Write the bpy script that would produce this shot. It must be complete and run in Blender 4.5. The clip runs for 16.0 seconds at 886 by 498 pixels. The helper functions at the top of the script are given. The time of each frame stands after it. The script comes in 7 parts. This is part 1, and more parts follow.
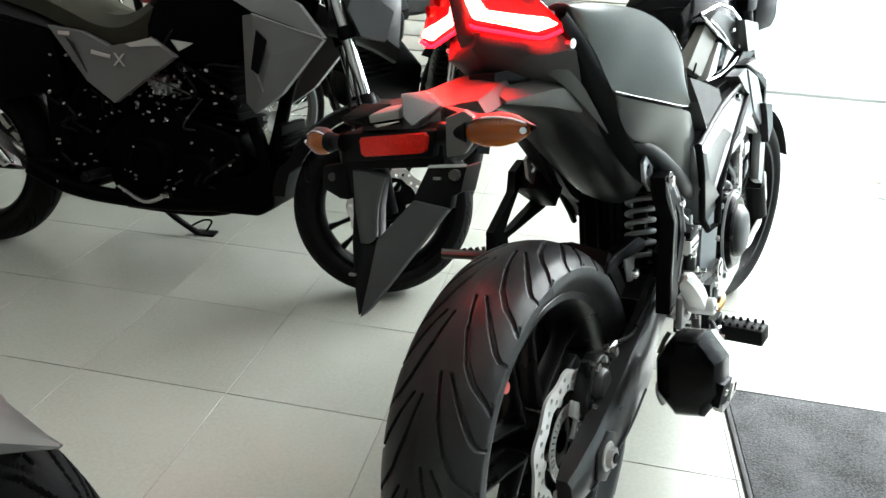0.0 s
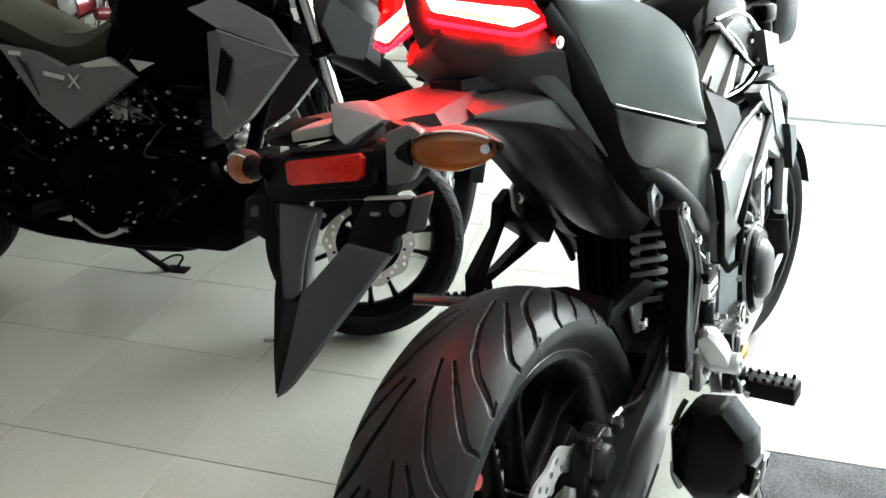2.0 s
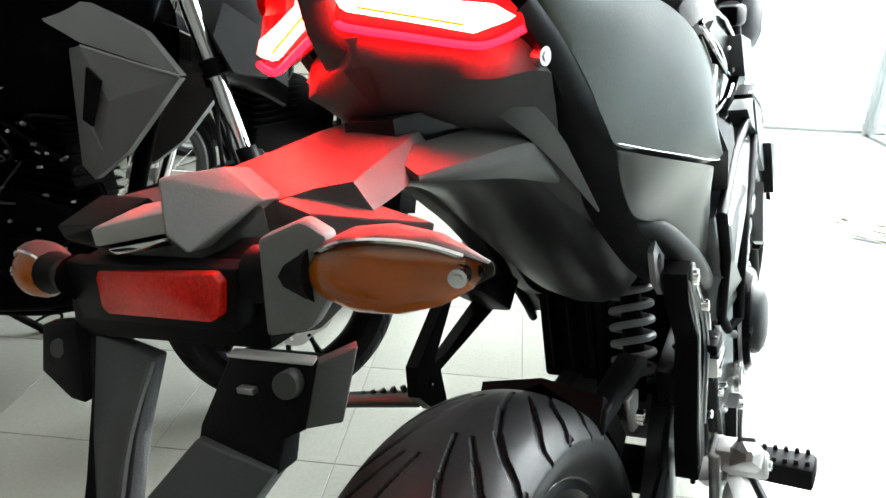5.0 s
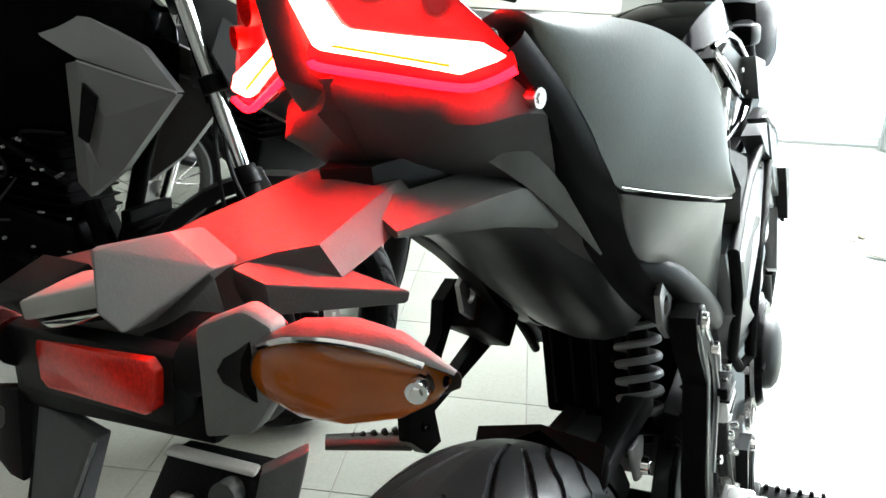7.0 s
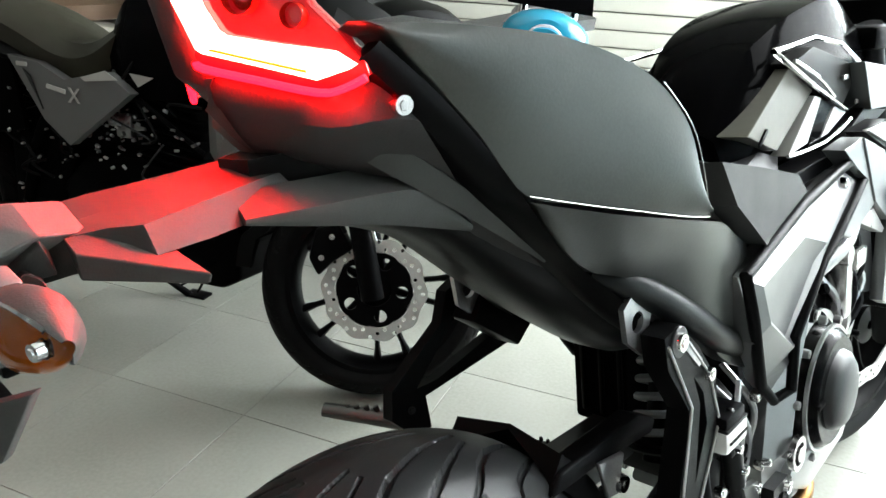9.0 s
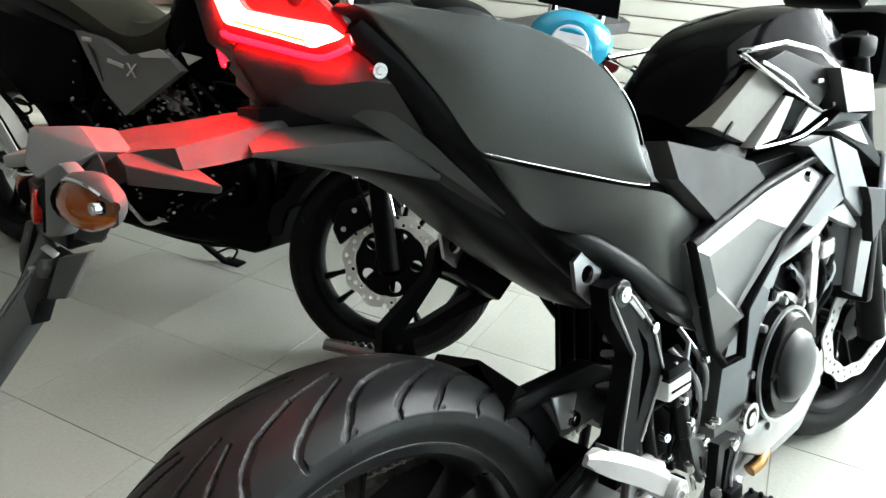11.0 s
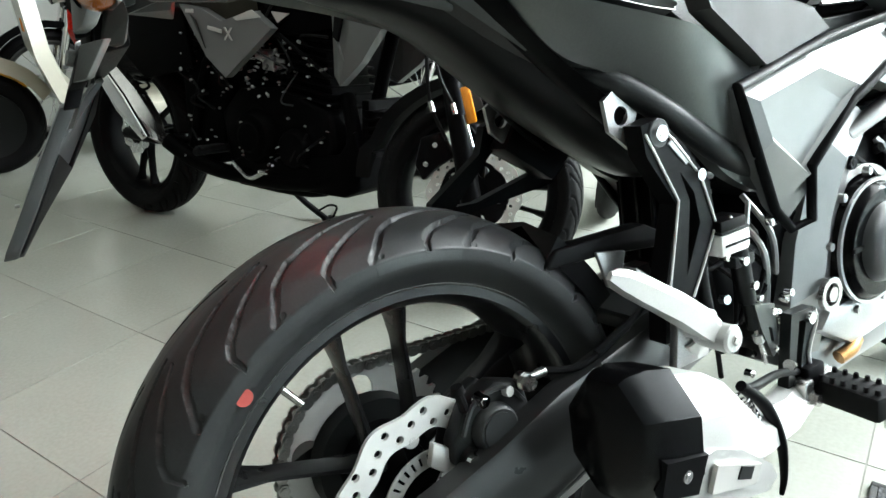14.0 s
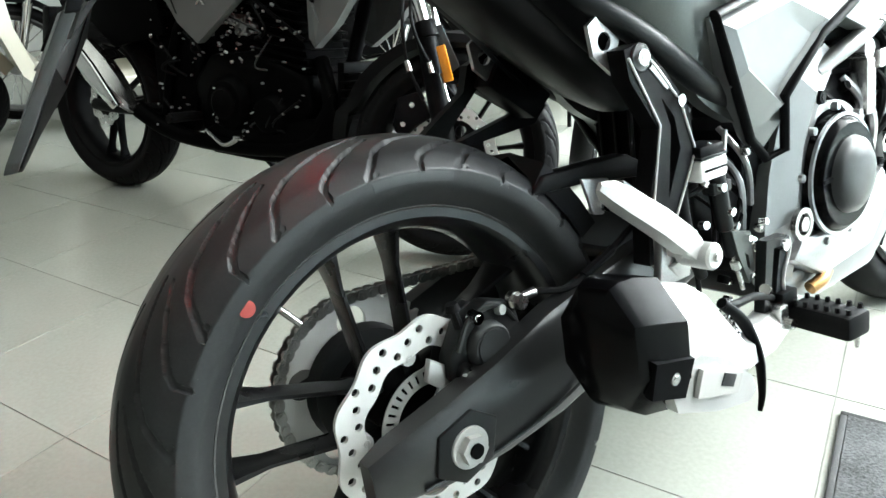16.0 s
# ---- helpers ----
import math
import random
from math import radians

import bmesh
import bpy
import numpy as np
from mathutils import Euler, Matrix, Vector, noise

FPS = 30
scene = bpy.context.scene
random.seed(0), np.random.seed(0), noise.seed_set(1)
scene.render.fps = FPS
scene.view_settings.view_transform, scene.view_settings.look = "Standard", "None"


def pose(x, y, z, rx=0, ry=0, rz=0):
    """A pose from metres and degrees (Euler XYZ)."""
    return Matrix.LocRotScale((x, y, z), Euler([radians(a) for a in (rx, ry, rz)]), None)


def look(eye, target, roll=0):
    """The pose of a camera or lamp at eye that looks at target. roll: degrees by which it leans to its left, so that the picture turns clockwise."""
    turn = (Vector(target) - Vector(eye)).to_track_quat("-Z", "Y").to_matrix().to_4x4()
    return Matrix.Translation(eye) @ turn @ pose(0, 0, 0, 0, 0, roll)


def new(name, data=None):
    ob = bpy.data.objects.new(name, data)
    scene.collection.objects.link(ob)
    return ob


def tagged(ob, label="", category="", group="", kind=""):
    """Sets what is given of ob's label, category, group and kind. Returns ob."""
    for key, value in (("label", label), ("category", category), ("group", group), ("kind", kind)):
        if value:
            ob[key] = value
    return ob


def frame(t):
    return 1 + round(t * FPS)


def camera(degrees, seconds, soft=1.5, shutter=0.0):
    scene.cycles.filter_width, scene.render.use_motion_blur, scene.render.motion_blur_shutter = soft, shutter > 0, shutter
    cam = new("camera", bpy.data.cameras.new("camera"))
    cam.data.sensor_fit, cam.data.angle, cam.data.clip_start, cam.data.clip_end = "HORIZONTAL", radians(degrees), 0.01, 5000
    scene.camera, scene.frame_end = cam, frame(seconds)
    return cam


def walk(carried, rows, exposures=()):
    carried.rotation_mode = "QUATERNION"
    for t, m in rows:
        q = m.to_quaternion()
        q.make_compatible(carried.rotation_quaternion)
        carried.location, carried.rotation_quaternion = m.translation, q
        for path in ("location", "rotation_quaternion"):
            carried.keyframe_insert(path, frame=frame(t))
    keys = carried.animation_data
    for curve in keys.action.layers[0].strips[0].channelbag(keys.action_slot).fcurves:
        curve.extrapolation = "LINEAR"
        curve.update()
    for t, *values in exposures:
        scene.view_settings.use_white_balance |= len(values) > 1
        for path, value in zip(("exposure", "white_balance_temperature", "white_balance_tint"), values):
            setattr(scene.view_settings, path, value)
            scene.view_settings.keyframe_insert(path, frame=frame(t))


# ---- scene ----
cam = camera(63.0, 16.0)
PATH = [
    (0, (0.352, -0.152, 1.095), (0.031, 1.633, 0.253), 3.0),
    (0.5, (0.358, -0.105, 1.083), (0.041, 1.687, 0.254), 2.9),
    (1, (0.357, -0.05, 1.062), (0.039, 1.745, 0.239), 3.0),
    (1.5, (0.36, 0.006, 1.046), (0.017, 1.809, 0.251), 2.7),
    (2, (0.372, 0.057, 1.033), (0.019, 1.869, 0.263), 2.5),
    (2.5, (0.385, 0.099, 1.025), (0.044, 1.914, 0.257), 2.6),
    (3, (0.369, 0.144, 1.009), (0.05, 1.958, 0.229), 2.5),
    (3.5, (0.348, 0.2, 1.003), (0.065, 2.026, 0.237), 2.1),
    (4, (0.336, 0.259, 0.997), (0.114, 2.087, 0.217), 1.8),
    (4.5, (0.322, 0.306, 0.997), (0.127, 2.147, 0.239), 1.5),
    (5, (0.312, 0.347, 1.002), (0.152, 2.199, 0.265), 2.2),
    (5.2, (0.311, 0.36, 1.007), (0.163, 2.218, 0.283), 2.3),
    (7.5, (0.336, 0.421, 1.017), (0.101, 2.272, 0.297), 2.7),
    (8, (0.412, 0.444, 1.015), (0.016, 2.263, 0.286), 1.9),
    (8.5, (0.476, 0.442, 1.026), (-0.102, 2.205, 0.278), 1.4),
    (10.8, (0.646, 0.341, 1.073), (-0.126, 1.991, 0.247), 3.7),
    (11, (0.644, 0.33, 1.048), (-0.125, 2.002, 0.265), 4.4),
    (11.5, (0.668, 0.323, 1.026), (-0.195, 1.933, 0.211), 2.8),
    (12, (0.742, 0.34, 1.003), (-0.212, 1.889, 0.17), 2.4),
    (12.5, (0.792, 0.354, 0.97), (-0.261, 1.837, 0.138), 0.2),
    (13, (0.806, 0.356, 0.938), (-0.281, 1.81, 0.099), -0.1),
    (13.5, (0.791, 0.334, 0.921), (-0.289, 1.812, 0.115), -0.9),
    (14, (0.777, 0.309, 0.902), (-0.285, 1.808, 0.111), -2.3),
    (14.5, (0.764, 0.289, 0.891), (-0.276, 1.798, 0.091), -3.0),
    (15, (0.762, 0.272, 0.87), (-0.235, 1.805, 0.059), -3.0),
    (15.5, (0.765, 0.263, 0.86), (-0.22, 1.805, 0.054), -2.3),
    (16, (0.779, 0.255, 0.845), (-0.205, 1.788, 0.018), -2.4),
]
walk(cam, [(t, look(eye, target, roll)) for t, eye, target, roll in PATH], exposures=[(0.0, 0.0, 6500, 10), (5.0, 0.0, 6500, 10), (7.5, -0.05, 6500, 10), (8.5, -0.12, 6500, 10), (11.0, -0.16, 6500, 10), (12.5, 0.06, 6350, 7), (14.0, 0.16, 6380, 7), (16.0, 0.38, 6400, 7)])

# ---------------------------------------------------------------- light
world = bpy.data.worlds.new("world")
scene.world = world
world.use_nodes = True
_n = world.node_tree.nodes
_l = world.node_tree.links
_bg = _n["Background"]
_sky = _n.new("ShaderNodeTexSky")
_sky.sky_type = "NISHITA"
_sky.sun_disc = False
_sky.sun_elevation = radians(50)
_sky.sun_rotation = radians(22)
_l.new(_sky.outputs[0], _bg.inputs[0])
_bg.inputs[1].default_value = 0.12


sun = new("sun", bpy.data.lights.new("sun", "SUN"))
sun.data.energy, sun.data.angle, sun.data.color = 3.0, radians(0.6), (1.0, 0.96, 0.9)
sun.matrix_world = look((3, 6, 6), (1.6, 2.6, 0))


def area_lamp(name, power, sx, sy, m, color=(1, 1, 1)):
    d = bpy.data.lights.new(name, "AREA")
    d.shape, d.size, d.size_y, d.energy, d.color = "RECTANGLE", sx, sy, power, color
    ob = new(name, d)
    ob.matrix_world = m
    return ob


# daylight in the shop front's opening, and an added fill lamp under the ceiling
area_lamp("north_daylight", 830, 3.0, 2.2, look((3.3, 5.45, 2.05), (2.2, 2.0, 0.9)), (0.92, 0.99, 1.0))
area_lamp("east_daylight", 290, 3.0, 2.4, look((2.68, 2.9, 1.9), (0.8, 1.7, 0.0)), (0.95, 0.99, 1.0))
area_lamp("ceiling_daylight", 31, 4.0, 4.0, look((-0.8, 1.0, 3.1), (-0.8, 1.0, 0)), (0.96, 1.0, 0.93))


# ---------------------------------------------------------------- materials
def mat(name, base, rough=0.5, metal=0.0, grain=0.0, scale=40.0, bump=0.0, coat=0.0, wear=0.0, spec=0.5, tint=None):
    """A surface with fine grain and a broader unevenness of colour and gloss."""
    m = bpy.data.materials.new(name)
    m.use_nodes = True
    nt = m.node_tree
    p = nt.nodes["Principled BSDF"]
    p.inputs["Metallic"].default_value = metal
    p.inputs["Specular IOR Level"].default_value = spec
    p.inputs["Coat Weight"].default_value = coat
    p.inputs["Coat Roughness"].default_value = 0.06
    tc = nt.nodes.new("ShaderNodeTexCoord")
    fine = nt.nodes.new("ShaderNodeTexNoise")
    fine.inputs["Scale"].default_value, fine.inputs["Detail"].default_value = scale * 8, 3
    broad = nt.nodes.new("ShaderNodeTexNoise")
    broad.inputs["Scale"].default_value, broad.inputs["Detail"].default_value = scale * 0.25, 4
    nt.links.new(tc.outputs["Object"], fine.inputs["Vector"])
    nt.links.new(tc.outputs["Object"], broad.inputs["Vector"])
    mix = nt.nodes.new("ShaderNodeMix")
    mix.data_type = "RGBA"
    other = tint or tuple(c * (1 - grain) for c in base)
    mix.inputs["A"].default_value, mix.inputs["B"].default_value = (*base, 1), (*other, 1)
    blend = nt.nodes.new("ShaderNodeMath")
    blend.operation = "MULTIPLY"
    nt.links.new(fine.outputs[0], blend.inputs[0])
    nt.links.new(broad.outputs[0], blend.inputs[1])
    spread = nt.nodes.new("ShaderNodeMapRange")
    spread.inputs[1].default_value, spread.inputs[2].default_value = 0.12, 0.4
    nt.links.new(blend.outputs[0], spread.inputs[0])
    nt.links.new(spread.outputs[0], mix.inputs["Factor"])
    nt.links.new(mix.outputs["Result"], p.inputs["Base Color"])
    gloss = nt.nodes.new("ShaderNodeMapRange")
    gloss.inputs[3].default_value, gloss.inputs[4].default_value = max(0.02, rough - 0.06 - wear), min(1, rough + 0.06 + wear)
    nt.links.new(broad.outputs[0], gloss.inputs[0])
    nt.links.new(gloss.outputs[0], p.inputs["Roughness"])
    if bump:
        b = nt.nodes.new("ShaderNodeBump")
        b.inputs["Strength"].default_value, b.inputs["Distance"].default_value = bump, 0.002
        nt.links.new(fine.outputs[0], b.inputs["Height"])
        nt.links.new(b.outputs[0], p.inputs["Normal"])
    return m


def glow(name, color, strength):
    m = bpy.data.materials.new(name)
    m.use_nodes = True
    p = m.node_tree.nodes["Principled BSDF"]
    p.inputs["Base Color"].default_value = (*color, 1)
    p.inputs["Emission Color"].default_value = (*color, 1)
    p.inputs["Emission Strength"].default_value = strength
    return m


def glass(name, color, rough=0.05, ior=1.45):
    m = bpy.data.materials.new(name)
    m.use_nodes = True
    p = m.node_tree.nodes["Principled BSDF"]
    p.inputs["Base Color"].default_value = (*color, 1)
    p.inputs["Roughness"].default_value = rough
    p.inputs["Transmission Weight"].default_value = 1.0
    p.inputs["IOR"].default_value = ior
    return m


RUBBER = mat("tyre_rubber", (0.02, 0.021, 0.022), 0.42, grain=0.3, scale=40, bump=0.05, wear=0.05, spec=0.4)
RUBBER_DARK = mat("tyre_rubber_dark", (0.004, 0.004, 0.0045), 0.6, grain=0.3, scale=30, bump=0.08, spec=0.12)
ROUGH_BLACK = mat("rough_unpainted_plastic", (0.006, 0.006, 0.006), 0.85, grain=0.3, scale=60, bump=0.3, spec=0.0)
RIM_LIP = mat("polished_rim_edge", (0.12, 0.12, 0.12), 0.25, metal=0.5, grain=0.2, scale=60)
RIM_BLACK = mat("black_wheel_enamel", (0.006, 0.006, 0.007), 0.28, grain=0.2, scale=40, bump=0.03, spec=0.5)
BLACK = mat("black_satin_metal", (0.0025, 0.0025, 0.003), 0.4, grain=0.3, scale=30, bump=0.05, spec=0.07)
CAP_BLACK = mat("black_enamel", (0.002, 0.002, 0.0023), 0.2, scale=30, spec=0.08)
STREET_GREY = mat("mid_grey_paint", (0.13, 0.132, 0.13), 0.4, grain=0.08, scale=50, bump=0.04)
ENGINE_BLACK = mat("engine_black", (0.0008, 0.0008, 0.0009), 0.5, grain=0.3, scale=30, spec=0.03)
PLASTIC = mat("black_moulded_plastic", (0.005, 0.005, 0.0055), 0.42, grain=0.25, scale=90, bump=0.12, spec=0.08)
PLASTIC_GREY = mat("charcoal_moulded_plastic", (0.022, 0.024, 0.025), 0.42, grain=0.2, scale=90, bump=0.12)
GLOSS_BLACK = mat("gloss_black_paint", (0.002, 0.002, 0.0023), 0.12, spec=0.008, scale=12)
MATT_GREY = mat("matt_grey_paint", (0.1, 0.105, 0.101), 0.33, metal=0.8, grain=0.12, scale=50, bump=0.06)
MATT_DARK = mat("matt_dark_grey_paint", (0.011, 0.012, 0.0125), 0.38, metal=0.1, grain=0.12, scale=50, bump=0.06, spec=0.22)
SWING_GREY = mat("dark_grey_satin_paint", (0.028, 0.029, 0.03), 0.3, metal=0.25, grain=0.15, scale=50, bump=0.05, spec=0.5)
SILVER = mat("silver_paint", (0.24, 0.245, 0.247), 0.36, metal=0.75, grain=0.1, scale=80, bump=0.03)
ALLOY = mat("cast_alloy", (0.5, 0.5, 0.5), 0.32, metal=0.9, grain=0.25, scale=60, bump=0.12)
STEEL = mat("brushed_steel", (0.62, 0.61, 0.6), 0.25, metal=1.0, grain=0.2, scale=90, bump=0.06)
DISC_STEEL = mat("disc_steel", (0.8, 0.8, 0.78), 0.45, metal=0.35, grain=0.15, scale=120, bump=0.05)
BRIGHT_ALLOY = mat("bright_anodised_alloy", (0.54, 0.54, 0.525), 0.3, metal=0.35, grain=0.12, scale=70, bump=0.06)
SPROCKET = mat("zinc_plated_steel", (0.68, 0.68, 0.66), 0.5, metal=0.1, grain=0.15, scale=90, bump=0.05)
CHROME = mat("chrome", (0.8, 0.8, 0.8), 0.07, metal=1.0, scale=20)
SPRING = mat("grey_spring_paint", (0.42, 0.43, 0.43), 0.35, grain=0.2, scale=50)
OLIVE_SEAT = mat("olive_black_vinyl", (0.03, 0.028, 0.018), 0.45, grain=0.2, scale=80, bump=0.3, spec=0.25)
SEAT = mat("black_seat_vinyl", (0.035, 0.036, 0.036), 0.5, grain=0.25, scale=90, bump=0.6)
BRASS = mat("worn_copper", (0.45, 0.25, 0.1), 0.35, metal=1.0, grain=0.5, scale=60)
WHITE_PAINT = mat("ivory_gloss_paint", (0.5, 0.48, 0.4), 0.3, coat=0.2, scale=12)
YELLOW = mat("yellow_gloss_paint", (0.6, 0.33, 0.02), 0.3, scale=12)
BLUE_PAINT = mat("cyan_gloss_paint", (0.02, 0.32, 0.5), 0.18, coat=0.8, scale=12)
RED_PAINT = mat("dark_red_paint", (0.12, 0.01, 0.012), 0.2, coat=0.6, scale=12)
RED_LENS = mat("red_reflector_plastic", (0.9, 0.02, 0.01), 0.2, grain=0.4, scale=60, coat=0.1, spec=0.25)
AMBER = mat("amber_reflector_plastic", (0.8, 0.28, 0.02), 0.25, grain=0.2, scale=80, coat=0.5)
AMBER_BULB = mat("amber_bulb_glass", (0.6, 0.15, 0.006), 0.2, grain=0.2, scale=12, coat=0.3)
RED_DOT = mat("red_paint_mark", (0.315, 0.045, 0.036), 0.6, scale=60)
LENS = glass("clear_lens", (1.0, 0.86, 0.66), 0.03)
TAIL_LENS = mat("red_lamp_lens", (0.3, 0.004, 0.006), 0.1, coat=1.0, scale=30)
TAIL_LENS.node_tree.nodes["Principled BSDF"].inputs["Emission Color"].default_value = (1.0, 0.01, 0.015, 1)
TAIL_LENS.node_tree.nodes["Principled BSDF"].inputs["Emission Strength"].default_value = 0.35
LED = glow("lit_red_led_bar", (1.0, 0.016, 0.012), 330.0)
LENS_EDGE = glow("lit_red_lens_edge", (1.0, 0.0003, 0.0009), 170.0)
LED_SEAM = glow("lit_amber_seam", (1.0, 0.42, 0.02), 1.6)
FORK_GREY = mat("dark_grey_fork_plastic", (0.045, 0.048, 0.05), 0.45, grain=0.15, scale=90, bump=0.12)
CARRIER_GREY = mat("grey_moulded_plastic", (0.065, 0.067, 0.064), 0.45, grain=0.15, scale=90, bump=0.12, spec=0.25)
POD_GREY = mat("satin_grey_plastic", (0.15, 0.153, 0.146), 0.45, grain=0.12, scale=90, bump=0.08, spec=0.3)
PALE_PLASTIC = mat("pale_grey_plastic", (0.34, 0.34, 0.32), 0.4, scale=50)
SMOKED = mat("smoked_gloss_plastic", (0.011, 0.011, 0.0105), 0.3, spec=0.04, scale=20)
SEAT_GREY = mat("grey_seat_vinyl", (0.06, 0.061, 0.06), 0.6, grain=0.2, scale=90, bump=0.3, spec=0.2)
TAIL_PLASTIC = mat("black_tail_plastic", (0.05, 0.048, 0.048), 0.5, grain=0.2, scale=90, bump=0.1, spec=0.25)
UNDERTAIL = mat("black_satin_tub_plastic", (0.007, 0.007, 0.0074), 0.34, grain=0.2, scale=60, bump=0.05, spec=0.14)
WHITE_PLASTIC = mat("white_gloss_plastic", (0.5, 0.5, 0.49), 0.3, scale=20)
TANK_IVORY = mat("ivory_satin_paint", (0.17, 0.165, 0.14), 0.4, grain=0.1, scale=12, spec=0.3)
LABEL = mat("faded_grey_print", (0.45, 0.44, 0.42), 0.5, scale=40)
MAT_PILE = mat("charcoal_carpet_pile", (0.12, 0.123, 0.126), 0.95, grain=0.6, scale=24, bump=1.0, tint=(0.012, 0.012, 0.013))
MAT_EDGE = mat("black_rubber_edge", (0.02, 0.02, 0.02), 0.7, scale=40, bump=0.3)
PLASTER = mat("grey_wall_paint", (0.3, 0.3, 0.28), 0.7, grain=0.06, scale=20, bump=0.1)
BOARD = mat("white_shutter_slat", (0.7, 0.69, 0.62), 0.5, grain=0.08, scale=14)
ALU = mat("grey_aluminium_frame", (0.45, 0.46, 0.47), 0.35, metal=0.8, scale=40)
PANE = glass("window_glass", (0.97, 0.99, 1.0), 0.0, 1.1)
GROUT = mat("grey_tile_grout", (0.3, 0.295, 0.27), 0.85, grain=0.3, scale=60, bump=0.3)


def tile_material():
    m = mat("grey_beige_porcelain", (0.41, 0.418, 0.374), 0.2, grain=0.07, scale=14, bump=0.015, tint=(0.36, 0.37, 0.325))
    nt = m.node_tree
    p = nt.nodes["Principled BSDF"]
    info = nt.nodes.new("ShaderNodeObjectInfo")
    hsv = nt.nodes.new("ShaderNodeHueSaturation")
    rng = nt.nodes.new("ShaderNodeMapRange")
    rng.inputs[3].default_value, rng.inputs[4].default_value = 0.96, 1.03
    nt.links.new(info.outputs["Random"], rng.inputs[0])
    nt.links.new(rng.outputs[0], hsv.inputs["Value"])
    src = p.inputs["Base Color"].links[0].from_socket
    nt.links.new(src, hsv.inputs["Color"])
    nt.links.new(hsv.outputs[0], p.inputs["Base Color"])
    return m


TILE = tile_material()


# ---------------------------------------------------------------- mesh tools
def part(name, bm, material, parent=None, label="", smooth=40):
    """Links a bmesh as one mesh object, under a thing or a part."""
    me = bpy.data.meshes.new(name)
    bmesh.ops.recalc_face_normals(bm, faces=bm.faces)
    bm.to_mesh(me)
    bm.free()
    me.materials.append(material)
    if smooth:
        me.polygons.foreach_set("use_smooth", [True] * len(me.polygons))
        me.set_sharp_from_angle(angle=radians(smooth))
    ob = new(name, me)
    if parent:
        ob.parent = parent
    if label:
        tagged(ob, label)
    return ob


def thing(name, m, label, category, group=""):
    ob = new(name)
    ob.matrix_world = m
    ob.empty_display_size = 0.1
    return tagged(ob, label, category, group)


def join(*bms):
    out = bmesh.new()
    for b in bms:
        vs = [out.verts.new(v.co) for v in b.verts]
        b.verts.index_update()
        for f in b.faces:
            try:
                out.faces.new([vs[v.index] for v in f.verts])
            except ValueError:
                pass
        b.free()
    return out


def moved(bm, m):
    bm.transform(m)
    return bm


def mirrored(bm):
    """The same form on the other side of the vehicle."""
    bm.transform(Matrix(((-1, 0, 0.03, 0), (0, 1, 0, 0), (0, 0, 1, 0), (0, 0, 0, 1))))
    return bm


def ease(points, steps=6, closed=False):
    """A smooth line through a few points."""
    p = [Vector(a) for a in points]
    n = len(p)
    out = []
    for i in range(n if closed else n - 1):
        if closed:
            a, b, c, d = p[(i - 1) % n], p[i], p[(i + 1) % n], p[(i + 2) % n]
        else:
            a, b, c, d = p[max(i - 1, 0)], p[i], p[i + 1], p[min(i + 2, n - 1)]
        for k in range(steps):
            t = k / steps
            out.append(0.5 * (2 * b + (c - a) * t + (2 * a - 5 * b + 4 * c - d) * t * t + (3 * b - a - 3 * c + d) * t ** 3))
    if not closed:
        out.append(p[-1])
    return out


def loft(rings, cap=True, closed=True, wrap=False):
    bm = bmesh.new()
    rows = [[bm.verts.new(v) for v in r] for r in rings]
    n = len(rows[0])
    pairs = list(zip(rows, rows[1:])) + ([(rows[-1], rows[0])] if wrap else [])
    for a, b in pairs:
        for i in range(n if closed else n - 1):
            bm.faces.new((a[i], a[(i + 1) % n], b[(i + 1) % n], b[i]))
    if cap and closed and not wrap:
        bm.faces.new(rows[0])
        bm.faces.new(rows[-1])
    return bm


def tube(path, r, n=10, steps=6, closed=False, flat=1.0):
    """A round bar along a smooth line; r may be a list of radii along it."""
    p = ease(path, steps, closed) if steps > 1 else [Vector(a) for a in path]
    rr = r if isinstance(r, (list, tuple)) else [r]
    up = Vector((0.13, 0.21, 0.97))
    rings = []
    m = len(p)
    for i, c in enumerate(p):
        a, b = (p[i - 1], p[(i + 1) % m]) if closed else (p[max(i - 1, 0)], p[min(i + 1, m - 1)])
        t = (b - a).normalized()
        s = t.cross(up)
        s = s.normalized() if s.length > 1e-3 else t.orthogonal().normalized()
        u = s.cross(t)
        up = u
        f = i / max(m - 1, 1) * (len(rr) - 1)
        k = min(int(f), len(rr) - 2) if len(rr) > 1 else 0
        rad = rr[0] if len(rr) == 1 else rr[k] + (rr[k + 1] - rr[k]) * (f - k)
        rings.append([c + (s * math.cos(2 * math.pi * j / n) + u * flat * math.sin(2 * math.pi * j / n)) * rad for j in range(n)])
    return loft(rings, wrap=closed)


def cyl(a, b, r, r2=None, n=20, bev=0.0):
    a, b = Vector(a), Vector(b)
    r2 = r if r2 is None else r2
    if not bev:
        return tube([a, b], [r, r2], n, 1)
    d = (b - a).normalized() * bev
    return tube([a, a + d, b - d, b], [r - bev, r, r2, r2 - bev], n, 1)


def box(c, s, bev=0.0, m=None, seg=2):
    bm = bmesh.new()
    bmesh.ops.create_cube(bm, size=1)
    bm.transform(Matrix.Diagonal((*s, 1)))
    if bev:
        bmesh.ops.bevel(bm, geom=bm.edges[:], offset=bev, segments=seg, affect="EDGES", profile=0.5)
    bm.transform(Matrix.Translation(c) @ (m or Matrix()))
    return bm


